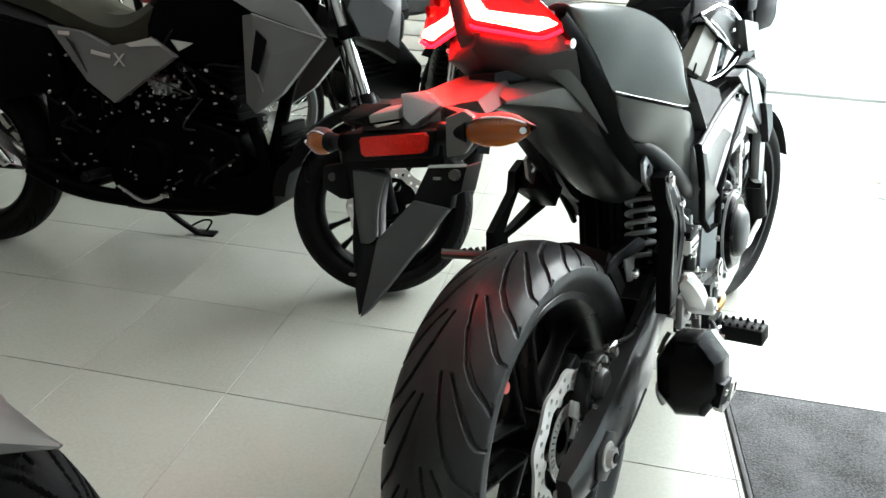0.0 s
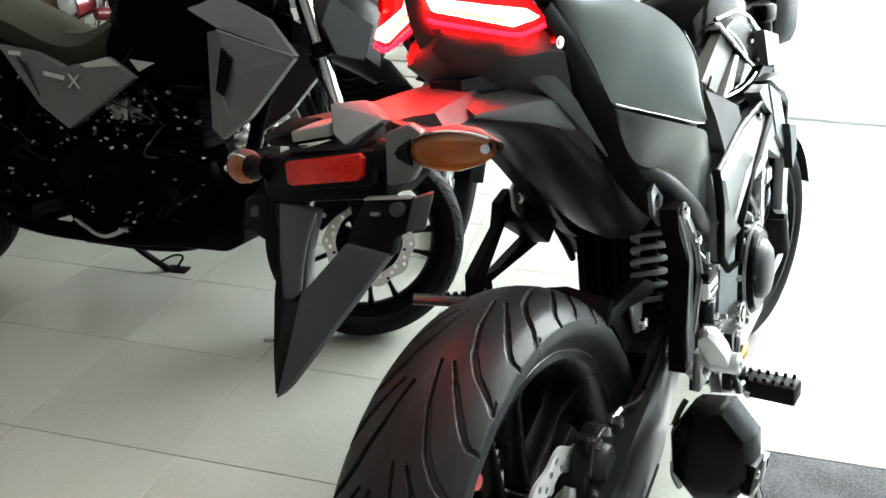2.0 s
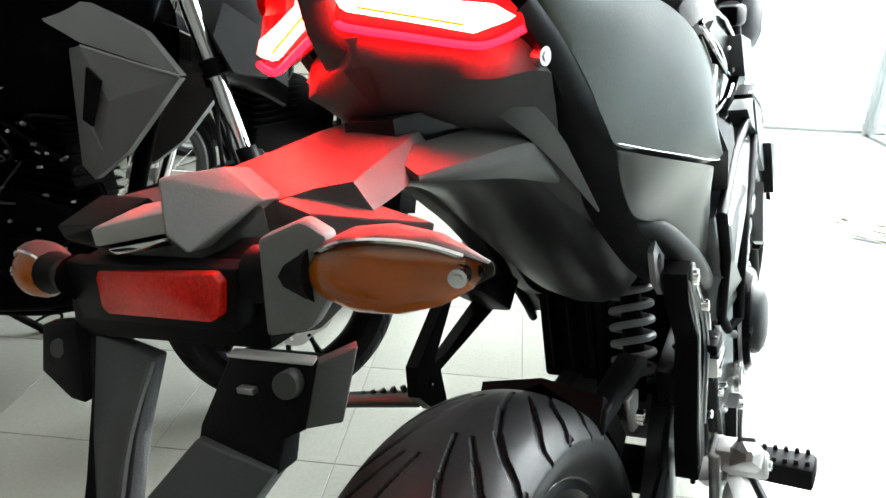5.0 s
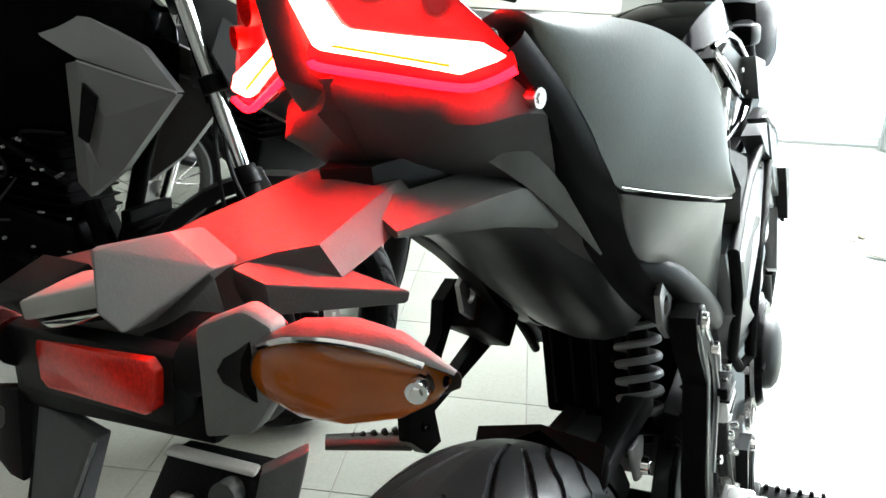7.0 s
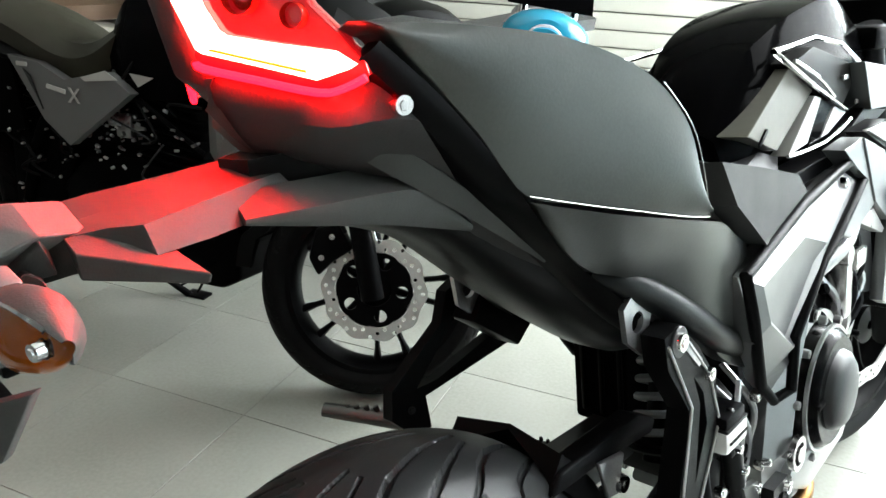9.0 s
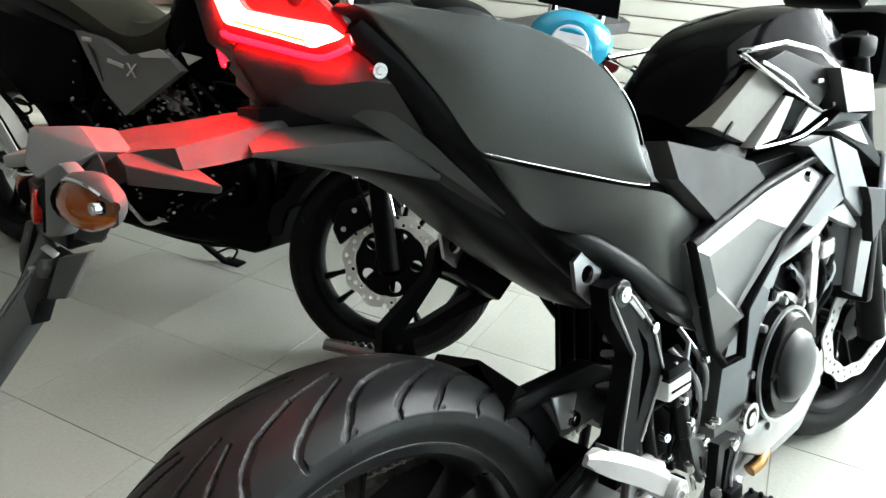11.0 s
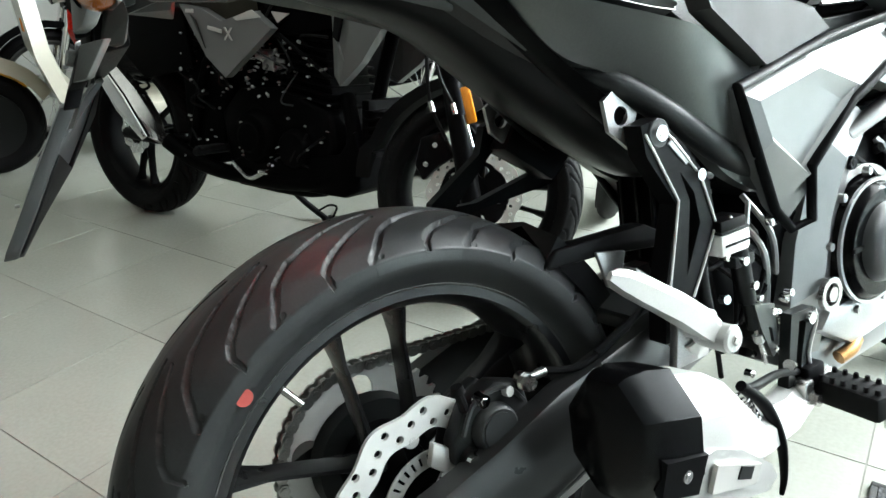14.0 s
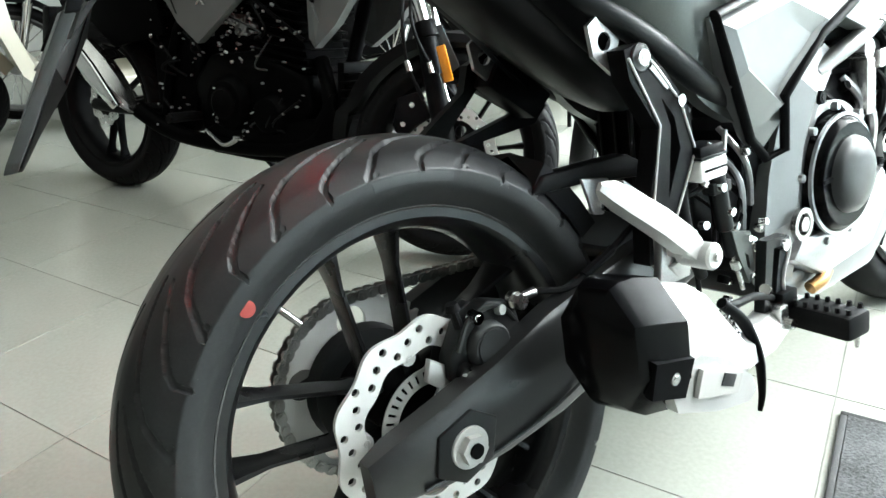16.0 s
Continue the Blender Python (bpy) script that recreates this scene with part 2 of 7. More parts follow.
def prism(poly, x0, x1, bev=0.0, seg=2):
    """An outline in the (y, z) plane, given its thickness from x0 to x1."""
    bm = bmesh.new()
    a = [bm.verts.new((x0, y, z)) for y, z in poly]
    b = [bm.verts.new((x1, y, z)) for y, z in poly]
    n = len(a)
    bm.faces.new(a)
    bm.faces.new(b[::-1])
    for i in range(n):
        bm.faces.new((a[i], a[(i + 1) % n], b[(i + 1) % n], b[i]))
    bmesh.ops.recalc_face_normals(bm, faces=bm.faces)
    if bev:
        bmesh.ops.bevel(bm, geom=bm.edges[:], offset=bev, segments=seg, affect="EDGES", profile=0.5)
    return bm


def panel(poly, t, bev=0.003, bulge=0.0):
    """A moulded panel: an outline in space, crowned by bulge and given thickness t inwards."""
    pts = [Vector(p) for p in poly]
    n = len(pts)
    nor = Vector()
    for i in range(n):
        nor += pts[i].cross(pts[(i + 1) % n])
    nor.normalize()
    mid = sum(pts, Vector()) / n
    bm = bmesh.new()
    back = [bm.verts.new(p - nor * t) for p in pts]
    front = [bm.verts.new(p) for p in pts]
    inner = [bm.verts.new(p.lerp(mid, 0.16) + nor * bulge * 0.5) for p in pts]
    core = [bm.verts.new(p.lerp(mid, 0.5) + nor * bulge * 0.9) for p in pts]
    top = bm.verts.new(mid + nor * bulge)
    bm.faces.new(back[::-1])
    for i in range(n):
        j = (i + 1) % n
        bm.faces.new((back[i], back[j], front[j], front[i]))
        bm.faces.new((front[i], front[j], inner[j], inner[i]))
        bm.faces.new((inner[i], inner[j], core[j], core[i]))
        bm.faces.new((core[i], core[j], top))
    bmesh.ops.recalc_face_normals(bm, faces=bm.faces)
    if bev:
        rim = [e for e in bm.edges if all(v in set(front) for v in e.verts) and len(e.link_faces) == 2]
        bmesh.ops.bevel(bm, geom=rim, offset=bev, segments=2, affect="EDGES", profile=0.5)
    return bm


def skin(a, b, t, steps=5, rows=8, bulge=0.0, out=(1, 0, 0)):
    """A smooth moulded panel between two edge lines, crowned by bulge, with thickness t."""
    A, B = ease(a, steps), ease(b, steps)
    o = Vector(out).normalized()
    grid = [[p.lerp(q, v / rows) + o * bulge * math.sin(math.pi * v / rows) for v in range(rows + 1)] for p, q in zip(A, B)]
    rings = [g + [x - o * t for x in g[::-1]] for g in grid]
    bm = loft(rings)
    bmesh.ops.recalc_face_normals(bm, faces=bm.faces)
    return bm


def turned(profile, n=48, axis="x", closed=True):
    """A turned form: (radius, offset) pairs swung round the axis."""
    rings = []
    for i in range(n):
        a = 2 * math.pi * i / n
        c, s = math.cos(a), math.sin(a)
        rings.append([(o, r * c, r * s) if axis == "x" else ((r * c, o, r * s) if axis == "y" else (r * c, r * s, o)) for r, o in profile])
    return loft(rings, cap=False, closed=closed, wrap=True)


def cut_plate(loops, x0, x1):
    """A plate in the (y, z) plane with holes: loops of (y, z), the outermost first."""
    bm = bmesh.new()
    edges = []
    for lp in loops:
        vs = [bm.verts.new((x0, y, z)) for y, z in lp]
        edges += [bm.edges.new((vs[i], vs[(i + 1) % len(vs)])) for i in range(len(vs))]
    bmesh.ops.triangle_fill(bm, use_beauty=True, use_dissolve=False, edges=edges)
    geom = bmesh.ops.extrude_face_region(bm, geom=bm.faces[:])["geom"]
    bmesh.ops.translate(bm, vec=(x1 - x0, 0, 0), verts=[g for g in geom if isinstance(g, bmesh.types.BMVert)])
    return bm


def ring(cy, cz, r, n=24, wave=0.0, k=0, turn=0.0):
    return [(cy + (r + wave * math.cos(k * a)) * math.cos(a + turn), cz + (r + wave * math.cos(k * a)) * math.sin(a + turn)) for a in (2 * math.pi * i / n for i in range(n))]


def bolt(p, d, r=0.007, h=0.006):
    """A domed socket-head screw."""
    p, d = Vector(p), Vector(d).normalized()
    return join(cyl(p - d * 0.004, p + d * h, r, r * 0.86, 12), cyl(p + d * h, p + d * (h + 0.001), r * 0.5, r * 0.45, 6))


def helix(a, b, r, wire, turns, n=7):
    a, b = Vector(a), Vector(b)
    d = (b - a).normalized()
    s = d.orthogonal().normalized()
    u = d.cross(s)
    k = int(turns * 18)
    pts = [a.lerp(b, i / k) + (s * math.cos(2 * math.pi * i / 18) + u * math.sin(2 * math.pi * i / 18)) * r for i in range(k + 1)]
    return tube(pts, wire, n, 1)


def tyre_mesh(R, width, rim_r, around=900, across=72, pitch=16, cut=True):
    """A tyre with swept grooves, about the x axis."""
    half = width / 2
    prof = [(rim_r - 0.006, 0.62), (rim_r + 0.012, 0.8), (rim_r + (R - rim_r) * 0.35, 0.97), (rim_r + (R - rim_r) * 0.52, 1.0), (R - 0.034, 0.97), (R - 0.018, 0.78), (R - 0.007, 0.5), (R - 0.0015, 0.22), (R, 0.0)]
    side = ease([(r, w * half, 0) for r, w in prof], 8)
    line = [(v.x, v.y) for v in side] + [(v.x, -v.y) for v in side[::-1][1:]]
    line = np.array(line)
    seg = np.r_[0, np.cumsum(np.hypot(*np.diff(line, axis=0).T))]
    mid = seg[-1] / 2
    tread = 0.1 * width / 0.162 if cut else 0.0
    if tread and mid > tread:
        k = across // 8
        s = np.r_[np.linspace(0, mid - tread, k, endpoint=False), np.linspace(mid - tread, mid + tread, across - 2 * k, endpoint=False), np.linspace(mid + tread, seg[-1], k)]
    else:
        s = np.linspace(0, seg[-1], across)
    rr, ww = np.interp(s, seg, line[:, 0]), np.interp(s, seg, line[:, 1])
    lat = s - seg[-1] / 2
    th = np.arange(around) * 2 * np.pi / around
    A, S = np.meshgrid(th, lat, indexing="ij")
    depth = np.zeros_like(A)
    if cut:
        step = 2 * np.pi / pitch
        grow = width / 0.162
        long = ((-29, 0.009), (-19, 0.022), (-10, 0.04), (-5.5, 0.056), (-2.5, 0.076), (0, 0.089), (-2.6, 0.087))
        short = ((-16, 0.024), (-11, 0.04), (-6, 0.056), (-1.8, 0.07), (-0.2, 0.079), (0, 0.094), (-2.0, 0.096))
        for sign in (1, -1):
            for shift, trace in ((118.0, long), (104.8, short)):
                base = (A - radians(shift + (0 if sign < 0 else 6))) % step
                for k in (-2, -1, 0):
                    a0 = (base + k * step) * R
                    for i in range(len(trace) - 1):
                        x1, y1, x2, y2 = radians(trace[i][0]) * R, trace[i][1] * grow, radians(trace[i + 1][0]) * R, trace[i + 1][1] * grow
                        dx, dy = x2 - x1, y2 - y1
                        u = np.clip(((a0 - x1) * dx + (sign * S - y1) * dy) / (dx * dx + dy * dy), 0, 1)
                        dist = np.hypot(a0 - x1 - u * dx, sign * S - y1 - u * dy)
                        w = grow * (0.0022, 0.0034, 0.0042, 0.0042, 0.0036, 0.0022)[i]
                        depth = np.maximum(depth, np.clip((w - dist) / 0.0009, 0, 1) * 0.0055)
        # the step from the tread's shoulder to the smooth sidewall
        depth = depth + np.clip((np.abs(S) - 0.099 * grow) / 0.0015, 0, 1) * 0.0012
    rad = rr[None, :] - depth
    off = np.broadcast_to(ww[None, :], rad.shape)
    verts = np.stack([off, rad * np.cos(A), rad * np.sin(A)], -1).reshape(-1, 3)
    i = np.arange(around)[:, None] * across
    j = np.arange(across - 1)[None, :]
    nx = ((np.arange(around) + 1) % around)[:, None] * across
    faces = np.stack([i + j, i + j + 1, nx + j + 1, nx + j], -1).reshape(-1, 4)
    me = bpy.data.meshes.new("tyre")
    me.vertices.add(len(verts))
    me.vertices.foreach_set("co", verts.astype(np.float32).ravel())
    me.loops.add(faces.size)
    me.loops.foreach_set("vertex_index", faces.astype(np.int32).ravel())
    me.polygons.add(len(faces))
    me.polygons.foreach_set("loop_start", np.arange(0, faces.size, 4, dtype=np.int32))
    me.polygons.foreach_set("use_smooth", [True] * len(faces))
    me.update(calc_edges=True)
    me.set_sharp_from_angle(angle=radians(38))
    return me


def tyre(parent, R, width, rim_r, material, **kw):
    me = tyre_mesh(R, width, rim_r, **kw)
    me.materials.append(material)
    ob = new("tyre", me)
    ob.parent = parent
    return ob


def rim_mesh(r, half):
    """The rim's barrel with its two lips."""
    return turned([(r + 0.008, half), (r + 0.008, half - 0.006), (r - 0.004, half - 0.010), (r - 0.010, half * 0.55), (r - 0.013, 0), (r - 0.010, -half * 0.55), (r - 0.004, -half + 0.010), (r + 0.008, -half + 0.006), (r + 0.008, -half),
                   (r - 0.004, -half), (r - 0.012, -half + 0.008), (r - 0.020, -half * 0.5), (r - 0.023, 0), (r - 0.020, half * 0.5), (r - 0.012, half - 0.008), (r - 0.004, half)], 96)


def spoke_mesh(r_hub, r_rim, a0, a1, w=0.011, x0=0.022, x1=0.03):
    p0 = Vector((0, r_hub * math.cos(a0), r_hub * math.sin(a0)))
    p1 = Vector((0, r_rim * math.cos(a1), r_rim * math.sin(a1)))
    d = (p1 - p0).normalized()
    s = Vector((0, -d.z, d.y))
    rings = []
    for f, ww, xx in ((0, w * 1.4, x0), (0.3, w * 0.85, x0 * 0.8), (0.75, w * 0.75, x1 * 0.6), (1, w * 1.3, x1)):
        c = p0.lerp(p1, f)
        rings.append([c + s * ww + Vector((xx * 0.6, 0, 0)), c + s * ww * 0.4 + Vector((xx, 0, 0)), c - s * ww * 0.4 + Vector((xx, 0, 0)), c - s * ww + Vector((xx * 0.6, 0, 0)), c - s * ww * 0.8 - Vector((xx * 0.7, 0, 0)), c + s * ww * 0.8 - Vector((xx * 0.7, 0, 0))])
    return loft(rings)


def petal_disc(r_out, r_in, x, t, holes=12, turn=0.0, wave=0.004, k=10):
    loops = [ring(0, 0, r_out, 120, wave, k, turn), ring(0, 0, r_in, 90, wave * 0.7, k, turn)]
    for i in range(holes):
        a = 2 * math.pi * i / holes + turn
        mid = (r_out + r_in) / 2
        for f, da in ((0.6, 0.0), (-0.05, 0.16), (-0.6, 0.34)):
            r = mid + f * (r_out - r_in) / 2 * 0.8
            loops.append(ring(r * math.cos(a + da), r * math.sin(a + da), 0.0047, 12))
    return cut_plate(loops, x, x + t)


def slab(poly, t, down=(0, 0, -1)):
    """A flat-faced piece: an outline in space and its thickness along one way."""
    d = Vector(down) * t
    bm = bmesh.new()
    a = [bm.verts.new(p) for p in poly]
    b = [bm.verts.new(Vector(p) + d) for p in poly]
    n = len(a)
    bm.faces.new(a)
    bm.faces.new(b[::-1])
    for i in range(n):
        bm.faces.new((a[i], a[(i + 1) % n], b[(i + 1) % n], b[i]))
    bmesh.ops.recalc_face_normals(bm, faces=bm.faces)
    bmesh.ops.bevel(bm, geom=bm.edges[:], offset=0.0012, segments=2, affect="EDGES", profile=0.5)
    return bm


def facets(verts, faces, depth):
    """A faceted moulding: its outer corners, its faces, and a skirt that runs inwards."""
    bm = bmesh.new()
    vs = [bm.verts.new(v) for v in verts]
    for f in faces:
        bm.faces.new([vs[i] for i in f])
    rim = [e for e in bm.edges if len(e.link_faces) == 1]
    ext = bmesh.ops.extrude_edge_only(bm, edges=rim)["geom"]
    bmesh.ops.translate(bm, vec=(-depth, 0, 0), verts=[g for g in ext if isinstance(g, bmesh.types.BMVert)])
    return bm


def hull(points, bev=0.0012):
    """A faceted moulding: the solid that a few corner points span, its edges slightly rounded."""
    bm = bmesh.new()
    for p in points:
        bm.verts.new(p)
    out = bmesh.ops.convex_hull(bm, input=bm.verts[:])
    spare = [g for g in out["geom_interior"] + out["geom_unused"] if isinstance(g, bmesh.types.BMVert) and g.is_valid]
    bmesh.ops.delete(bm, geom=list(set(spare)), context="VERTS")
    bmesh.ops.dissolve_limit(bm, angle_limit=radians(3), verts=bm.verts[:], edges=bm.edges[:])
    bmesh.ops.recalc_face_normals(bm, faces=bm.faces)
    if bev:
        edges = [e for e in bm.edges if len(e.link_faces) == 2 and e.calc_face_angle(0) > radians(12)]
        bmesh.ops.bevel(bm, geom=edges, offset=bev, segments=2, affect="EDGES", profile=0.5)
    return bm


# ---------------------------------------------------------------- the room
def plain_wall(name, c, s, label="", material=None):
    ob = part(name, box(c, s), material or PLASTER, smooth=0)
    return tagged(ob, label or "plain painted showroom wall", "wall", kind="structure")


floor = tagged(part("floor", box((0.5, 2.0, -0.0518), (12, 12, 0.1)), GROUT, smooth=0), "grey-beige porcelain tile floor with thin dark joints", "floor", kind="structure")
plain_wall("wall_north", (-2.05, 5.6, 1.6), (6.7, 0.2, 3.4))
plain_wall("wall_west", (-5.4, 2.0, 1.6), (0.2, 12, 3.4))
plain_wall("wall_south", (0.5, -4.0, 1.6), (12, 0.2, 3.4))
plain_wall("wall_east_low", (2.75, -1.9, 1.6), (0.2, 4.0, 3.4))
tagged(part("ceiling", box((0.5, 2.0, 3.35), (12, 12, 0.1)), PLASTER, smooth=0), "plain white showroom ceiling", "ceiling", kind="structure")
# the forecourt outside the glazed front
tagged(part("ground", box((9.5, 3.0, -0.06), (13, 30, 0.1)), mat("pale_concrete", (0.6, 0.6, 0.58), 0.8, grain=0.15, scale=6, bump=0.2), smooth=0), "pale concrete forecourt outside the shop front", "ground", kind="structure")


# ---------------------------------------------------------------- the large motorcycle
def place(o, heading, lean):
    """A vehicle's pose from its rear wheel's contact, its heading and its lean to its own left."""
    return Matrix.Translation(o) @ Matrix.Rotation(radians(heading), 4, "Z") @ Matrix.Rotation(radians(-lean), 4, "Y")


MAIN = place((0.388, 0.812, 0.0), -21.5, 11.0)
bike = thing("motorcycle", MAIN, "matt grey and black naked motorcycle leaning on its side stand", "motorcycle")
AX = 0.318  # wheel centre's height


def both(name, make, material, parent, label="", smooth=40):
    """A part on the right side and its twin on the left."""
    return part(name, make(), material, parent, label, smooth), part(name, mirrored(make()), material, parent, label, smooth)


def rear_wheel(parent):
    w = part("rear_wheel", rim_mesh(0.237, 0.060), RIM_BLACK, parent, "black cast rear wheel")
    w.location = (0, 0, AX)
    tyre(w, 0.324, 0.162, 0.239, RUBBER, around=1500, across=190)
    part("hub", turned([(0.045, 0.06), (0.05, 0.045), (0.038, 0.03), (0.036, -0.03), (0.05, -0.05), (0.06, -0.07), (0.02, -0.075), (0.02, 0.065)], 32), BLACK, w)
    for i in range(5):
        a = 2 * math.pi * i / 5 + 1.65
        for d in (-1, 1):
            part("spoke", spoke_mesh(0.045, 0.219, a + d * 0.68, a + d * 0.19, 0.0065, 0.024, 0.03), RIM_BLACK, w)
    part("brake_disc", petal_disc(0.122, 0.088, 0.072, 0.005, 14, 0.2), DISC_STEEL, w, "drilled petal brake disc")
    carrier = [prism([(0.05 * math.cos(a - .2), 0.05 * math.sin(a - .2)), (0.091 * math.cos(a - .07), 0.091 * math.sin(a - .07)), (0.091 * math.cos(a + .07), 0.091 * math.sin(a + .07)), (0.05 * math.cos(a + .2), 0.05 * math.sin(a + .2))], 0.062, 0.068, 0.001) for a in (2 * math.pi * i / 5 + 0.5 for i in range(5))]
    for c in carrier:
        part("disc_carrier", c, BLACK, w)
    for i in range(5):
        a = 2 * math.pi * i / 5 + 0.5
        part("disc_bolt", bolt((0.07, 0.086 * math.cos(a), 0.086 * math.sin(a)), (1, 0, 0), 0.0105, 0.006), BRIGHT_ALLOY, w)
    tone = [ring(0, 0, 0.066, 80), ring(0, 0, 0.046, 60)] + [[(r * math.cos(a + d), r * math.sin(a + d)) for r, d in ((0.051, -0.03), (0.051, 0.03), (0.062, 0.03), (0.062, -0.03))] for a in (2 * math.pi * i / 36 for i in range(36))]
    part("sensor_ring", cut_plate(tone, 0.074, 0.076), BRIGHT_ALLOY, w, "slotted steel sensor ring")
    teeth = []
    for i in range(43):
        a = 2 * math.pi * i / 43
        teeth += [(0.115 * math.cos(a - .045), 0.115 * math.sin(a - .045)), (0.123 * math.cos(a - .012), 0.123 * math.sin(a - .012)), (0.123 * math.cos(a + .012), 0.123 * math.sin(a + .012)), (0.115 * math.cos(a + .045), 0.115 * math.sin(a + .045))]
    slots = [ring(0.085 * math.cos(a), 0.085 * math.sin(a), 0.021, 20) for a in (2 * math.pi * i / 5 + 0.3 for i in range(5))]
    part("sprocket", cut_plate([teeth, ring(0, 0, 0.045, 40)] + slots, -0.092, -0.086), SPROCKET, w, "toothed steel sprocket")
    part("sprocket_carrier", turned([(0.078, -0.062), (0.082, -0.084), (0.05, -0.095), (0.02, -0.097), (0.02, -0.05)], 32), MATT_DARK, w)
    # faded moulded lettering, too worn to read
    bar = [[(0.0805 - 0.13 * abs(r - 0.279), r * math.cos(q), r * math.sin(q)) for r in (0.2735, 0.276, 0.282, 0.2845)] for q in (radians(74 + i * 1.5) for i in range(15))]
    part("sidewall_lettering", loft([[(v[0] + 0.0012, v[1], v[2]) for v in b] + [(v[0] - 0.003, v[1], v[2]) for v in b[::-1]] for b in bar]), PLASTIC_GREY, w, "faded moulded lettering band")
    part("rim_lip", turned([(0.243, 0.0605), (0.2455, 0.0625), (0.2475, 0.0605), (0.2455, 0.058)], 120), RIM_LIP, w, "thin bright rim edge")
    # the red paint mark on the side of the tyre
    a = 2.30
    part("paint_mark", moved(turned([(0.0001, 0.001), (0.0085, 0.0008), (0.0085, -0.001), (0.0001, -0.001)], 16, closed=False), Matrix.Translation((0.079, 0.267 * math.cos(a), 0.267 * math.sin(a)))), RED_DOT, w, "round red paint mark")
    valve = cyl((0.006, 0.218 * math.cos(2.21), 0.218 * math.sin(2.21)), (0.02, 0.18 * math.cos(2.21), 0.18 * math.sin(2.21)), 0.0045, 0.004, 10)
    part("valve", valve, STEEL, w)
    return w


rear_wheel(bike)


def chain(parent):
    """Roller chain over the sprocket and forward to the engine."""
    pts = [Vector((-0.089, 0.119 * math.cos(a), AX + 0.119 * math.sin(a))) for a in (radians(d) for d in range(95, 271, 6))]
    top = Vector((-0.089, 0.56, 0.40))
    low = Vector((-0.089, 0.56, 0.335))
    n = 40
    path = [top.lerp(pts[0], i / n) for i in range(n)] + pts + [pts[-1].lerp(low, i / n) for i in range(1, n + 1)]
    dist = [0]
    for p, q in zip(path, path[1:]):
        dist.append(dist[-1] + (q - p).length)
    pitch = 0.0159
    outs = []
    prev = None
    k = 0
    for i in range(int(dist[-1] / pitch)):
        d = i * pitch
        j = next(q for q in range(len(dist)) if dist[q] >= d)
        p = path[max(j - 1, 0)].lerp(path[j], 0 if j == 0 else (d - dist[j - 1]) / max(dist[j] - dist[j - 1], 1e-6))
        if prev is not None:
            t = (p - prev).normalized()
            ang = math.atan2(t.z, t.y)
            gap = 0.0085 if k % 2 else 0.0062
            for sx in (-gap, gap):
                link = prism([(-0.0152, 0), (-0.012, 0.0068), (-0.0045, 0.007), (0, 0.0048), (0.0045, 0.007), (0.012, 0.0068), (0.0152, 0), (0.012, -0.0068), (0.0045, -0.007), (0, -0.0048), (-0.0045, -0.007), (-0.012, -0.0068)], sx - 0.001, sx + 0.001)
                outs.append(moved(link, Matrix.Translation((p + prev) / 2) @ Matrix.Rotation(ang, 4, "X")))
            outs.append(cyl(p - Vector((0.0105, 0, 0)), p + Vector((0.0108, 0, 0)), 0.0042, n=8))
            k += 1
        prev = p
    part("chain", join(*outs), mat("oiled_chain_steel", (0.4, 0.39, 0.37), 0.3, metal=0.85, grain=0.4, scale=90), parent, "dark oiled roller chain")


chain(bike)


def swingarm():
    """The right-hand arm, from the axle plate forward and up to the pivot."""
    rows = []
    for y, z, h, x0, x1 in ((-0.112, 0.312, 0.022, 0.108, 0.132), (-0.085, 0.314, 0.032, 0.106, 0.138), (-0.02, 0.318, 0.044, 0.106, 0.14), (0.06, 0.33, 0.054, 0.106, 0.14), (0.15, 0.35, 0.064, 0.104, 0.138), (0.26, 0.37, 0.062, 0.095, 0.13), (0.36, 0.388, 0.05, 0.08, 0.112), (0.55, 0.405, 0.04, 0.055, 0.092)):
        rows.append([(x0, y, z - h), (x1 - 0.006, y, z - h), (x1, y, z - h + 0.008), (x1, y, z + h - 0.008), (x1 - 0.006, y, z + h), (x0, y, z + h)])
    return loft(rows)


both("swingarm", swingarm, SWING_GREY, bike, "dark grey box-section swingarm")
both("swingarm_rib", lambda: tube([(0.141, -0.06, 0.288), (0.141, 0.03, 0.287), (0.141, 0.12, 0.30), (0.139, 0.2, 0.322)], 0.0022, 6), PLASTIC_GREY, bike)
part("swingarm_bridge", box((0, 0.36, 0.385), (0.16, 0.05, 0.05), 0.01), BLACK, bike)
both("adjuster_plate", lambda: prism([(-0.045, 0.295), (-0.01, 0.272), (0.03, 0.285), (0.042, 0.33), (0.01, 0.352), (-0.035, 0.338)], 0.138, 0.144, 0.002), MATT_DARK, bike)
both("axle_nut", lambda: join(cyl((0.14, 0.0, 0.312), (0.147, 0.0, 0.312), 0.024, n=28, bev=0.001), cyl((0.147, 0.0, 0.312), (0.156, 0.0, 0.312), 0.017, n=6)), BRIGHT_ALLOY, bike, "bright steel axle nut and washer")
both("axle_end", lambda: cyl((0.15, 0.0, 0.312), (0.1585, 0.0, 0.312), 0.0085, n=16), BLACK, bike)


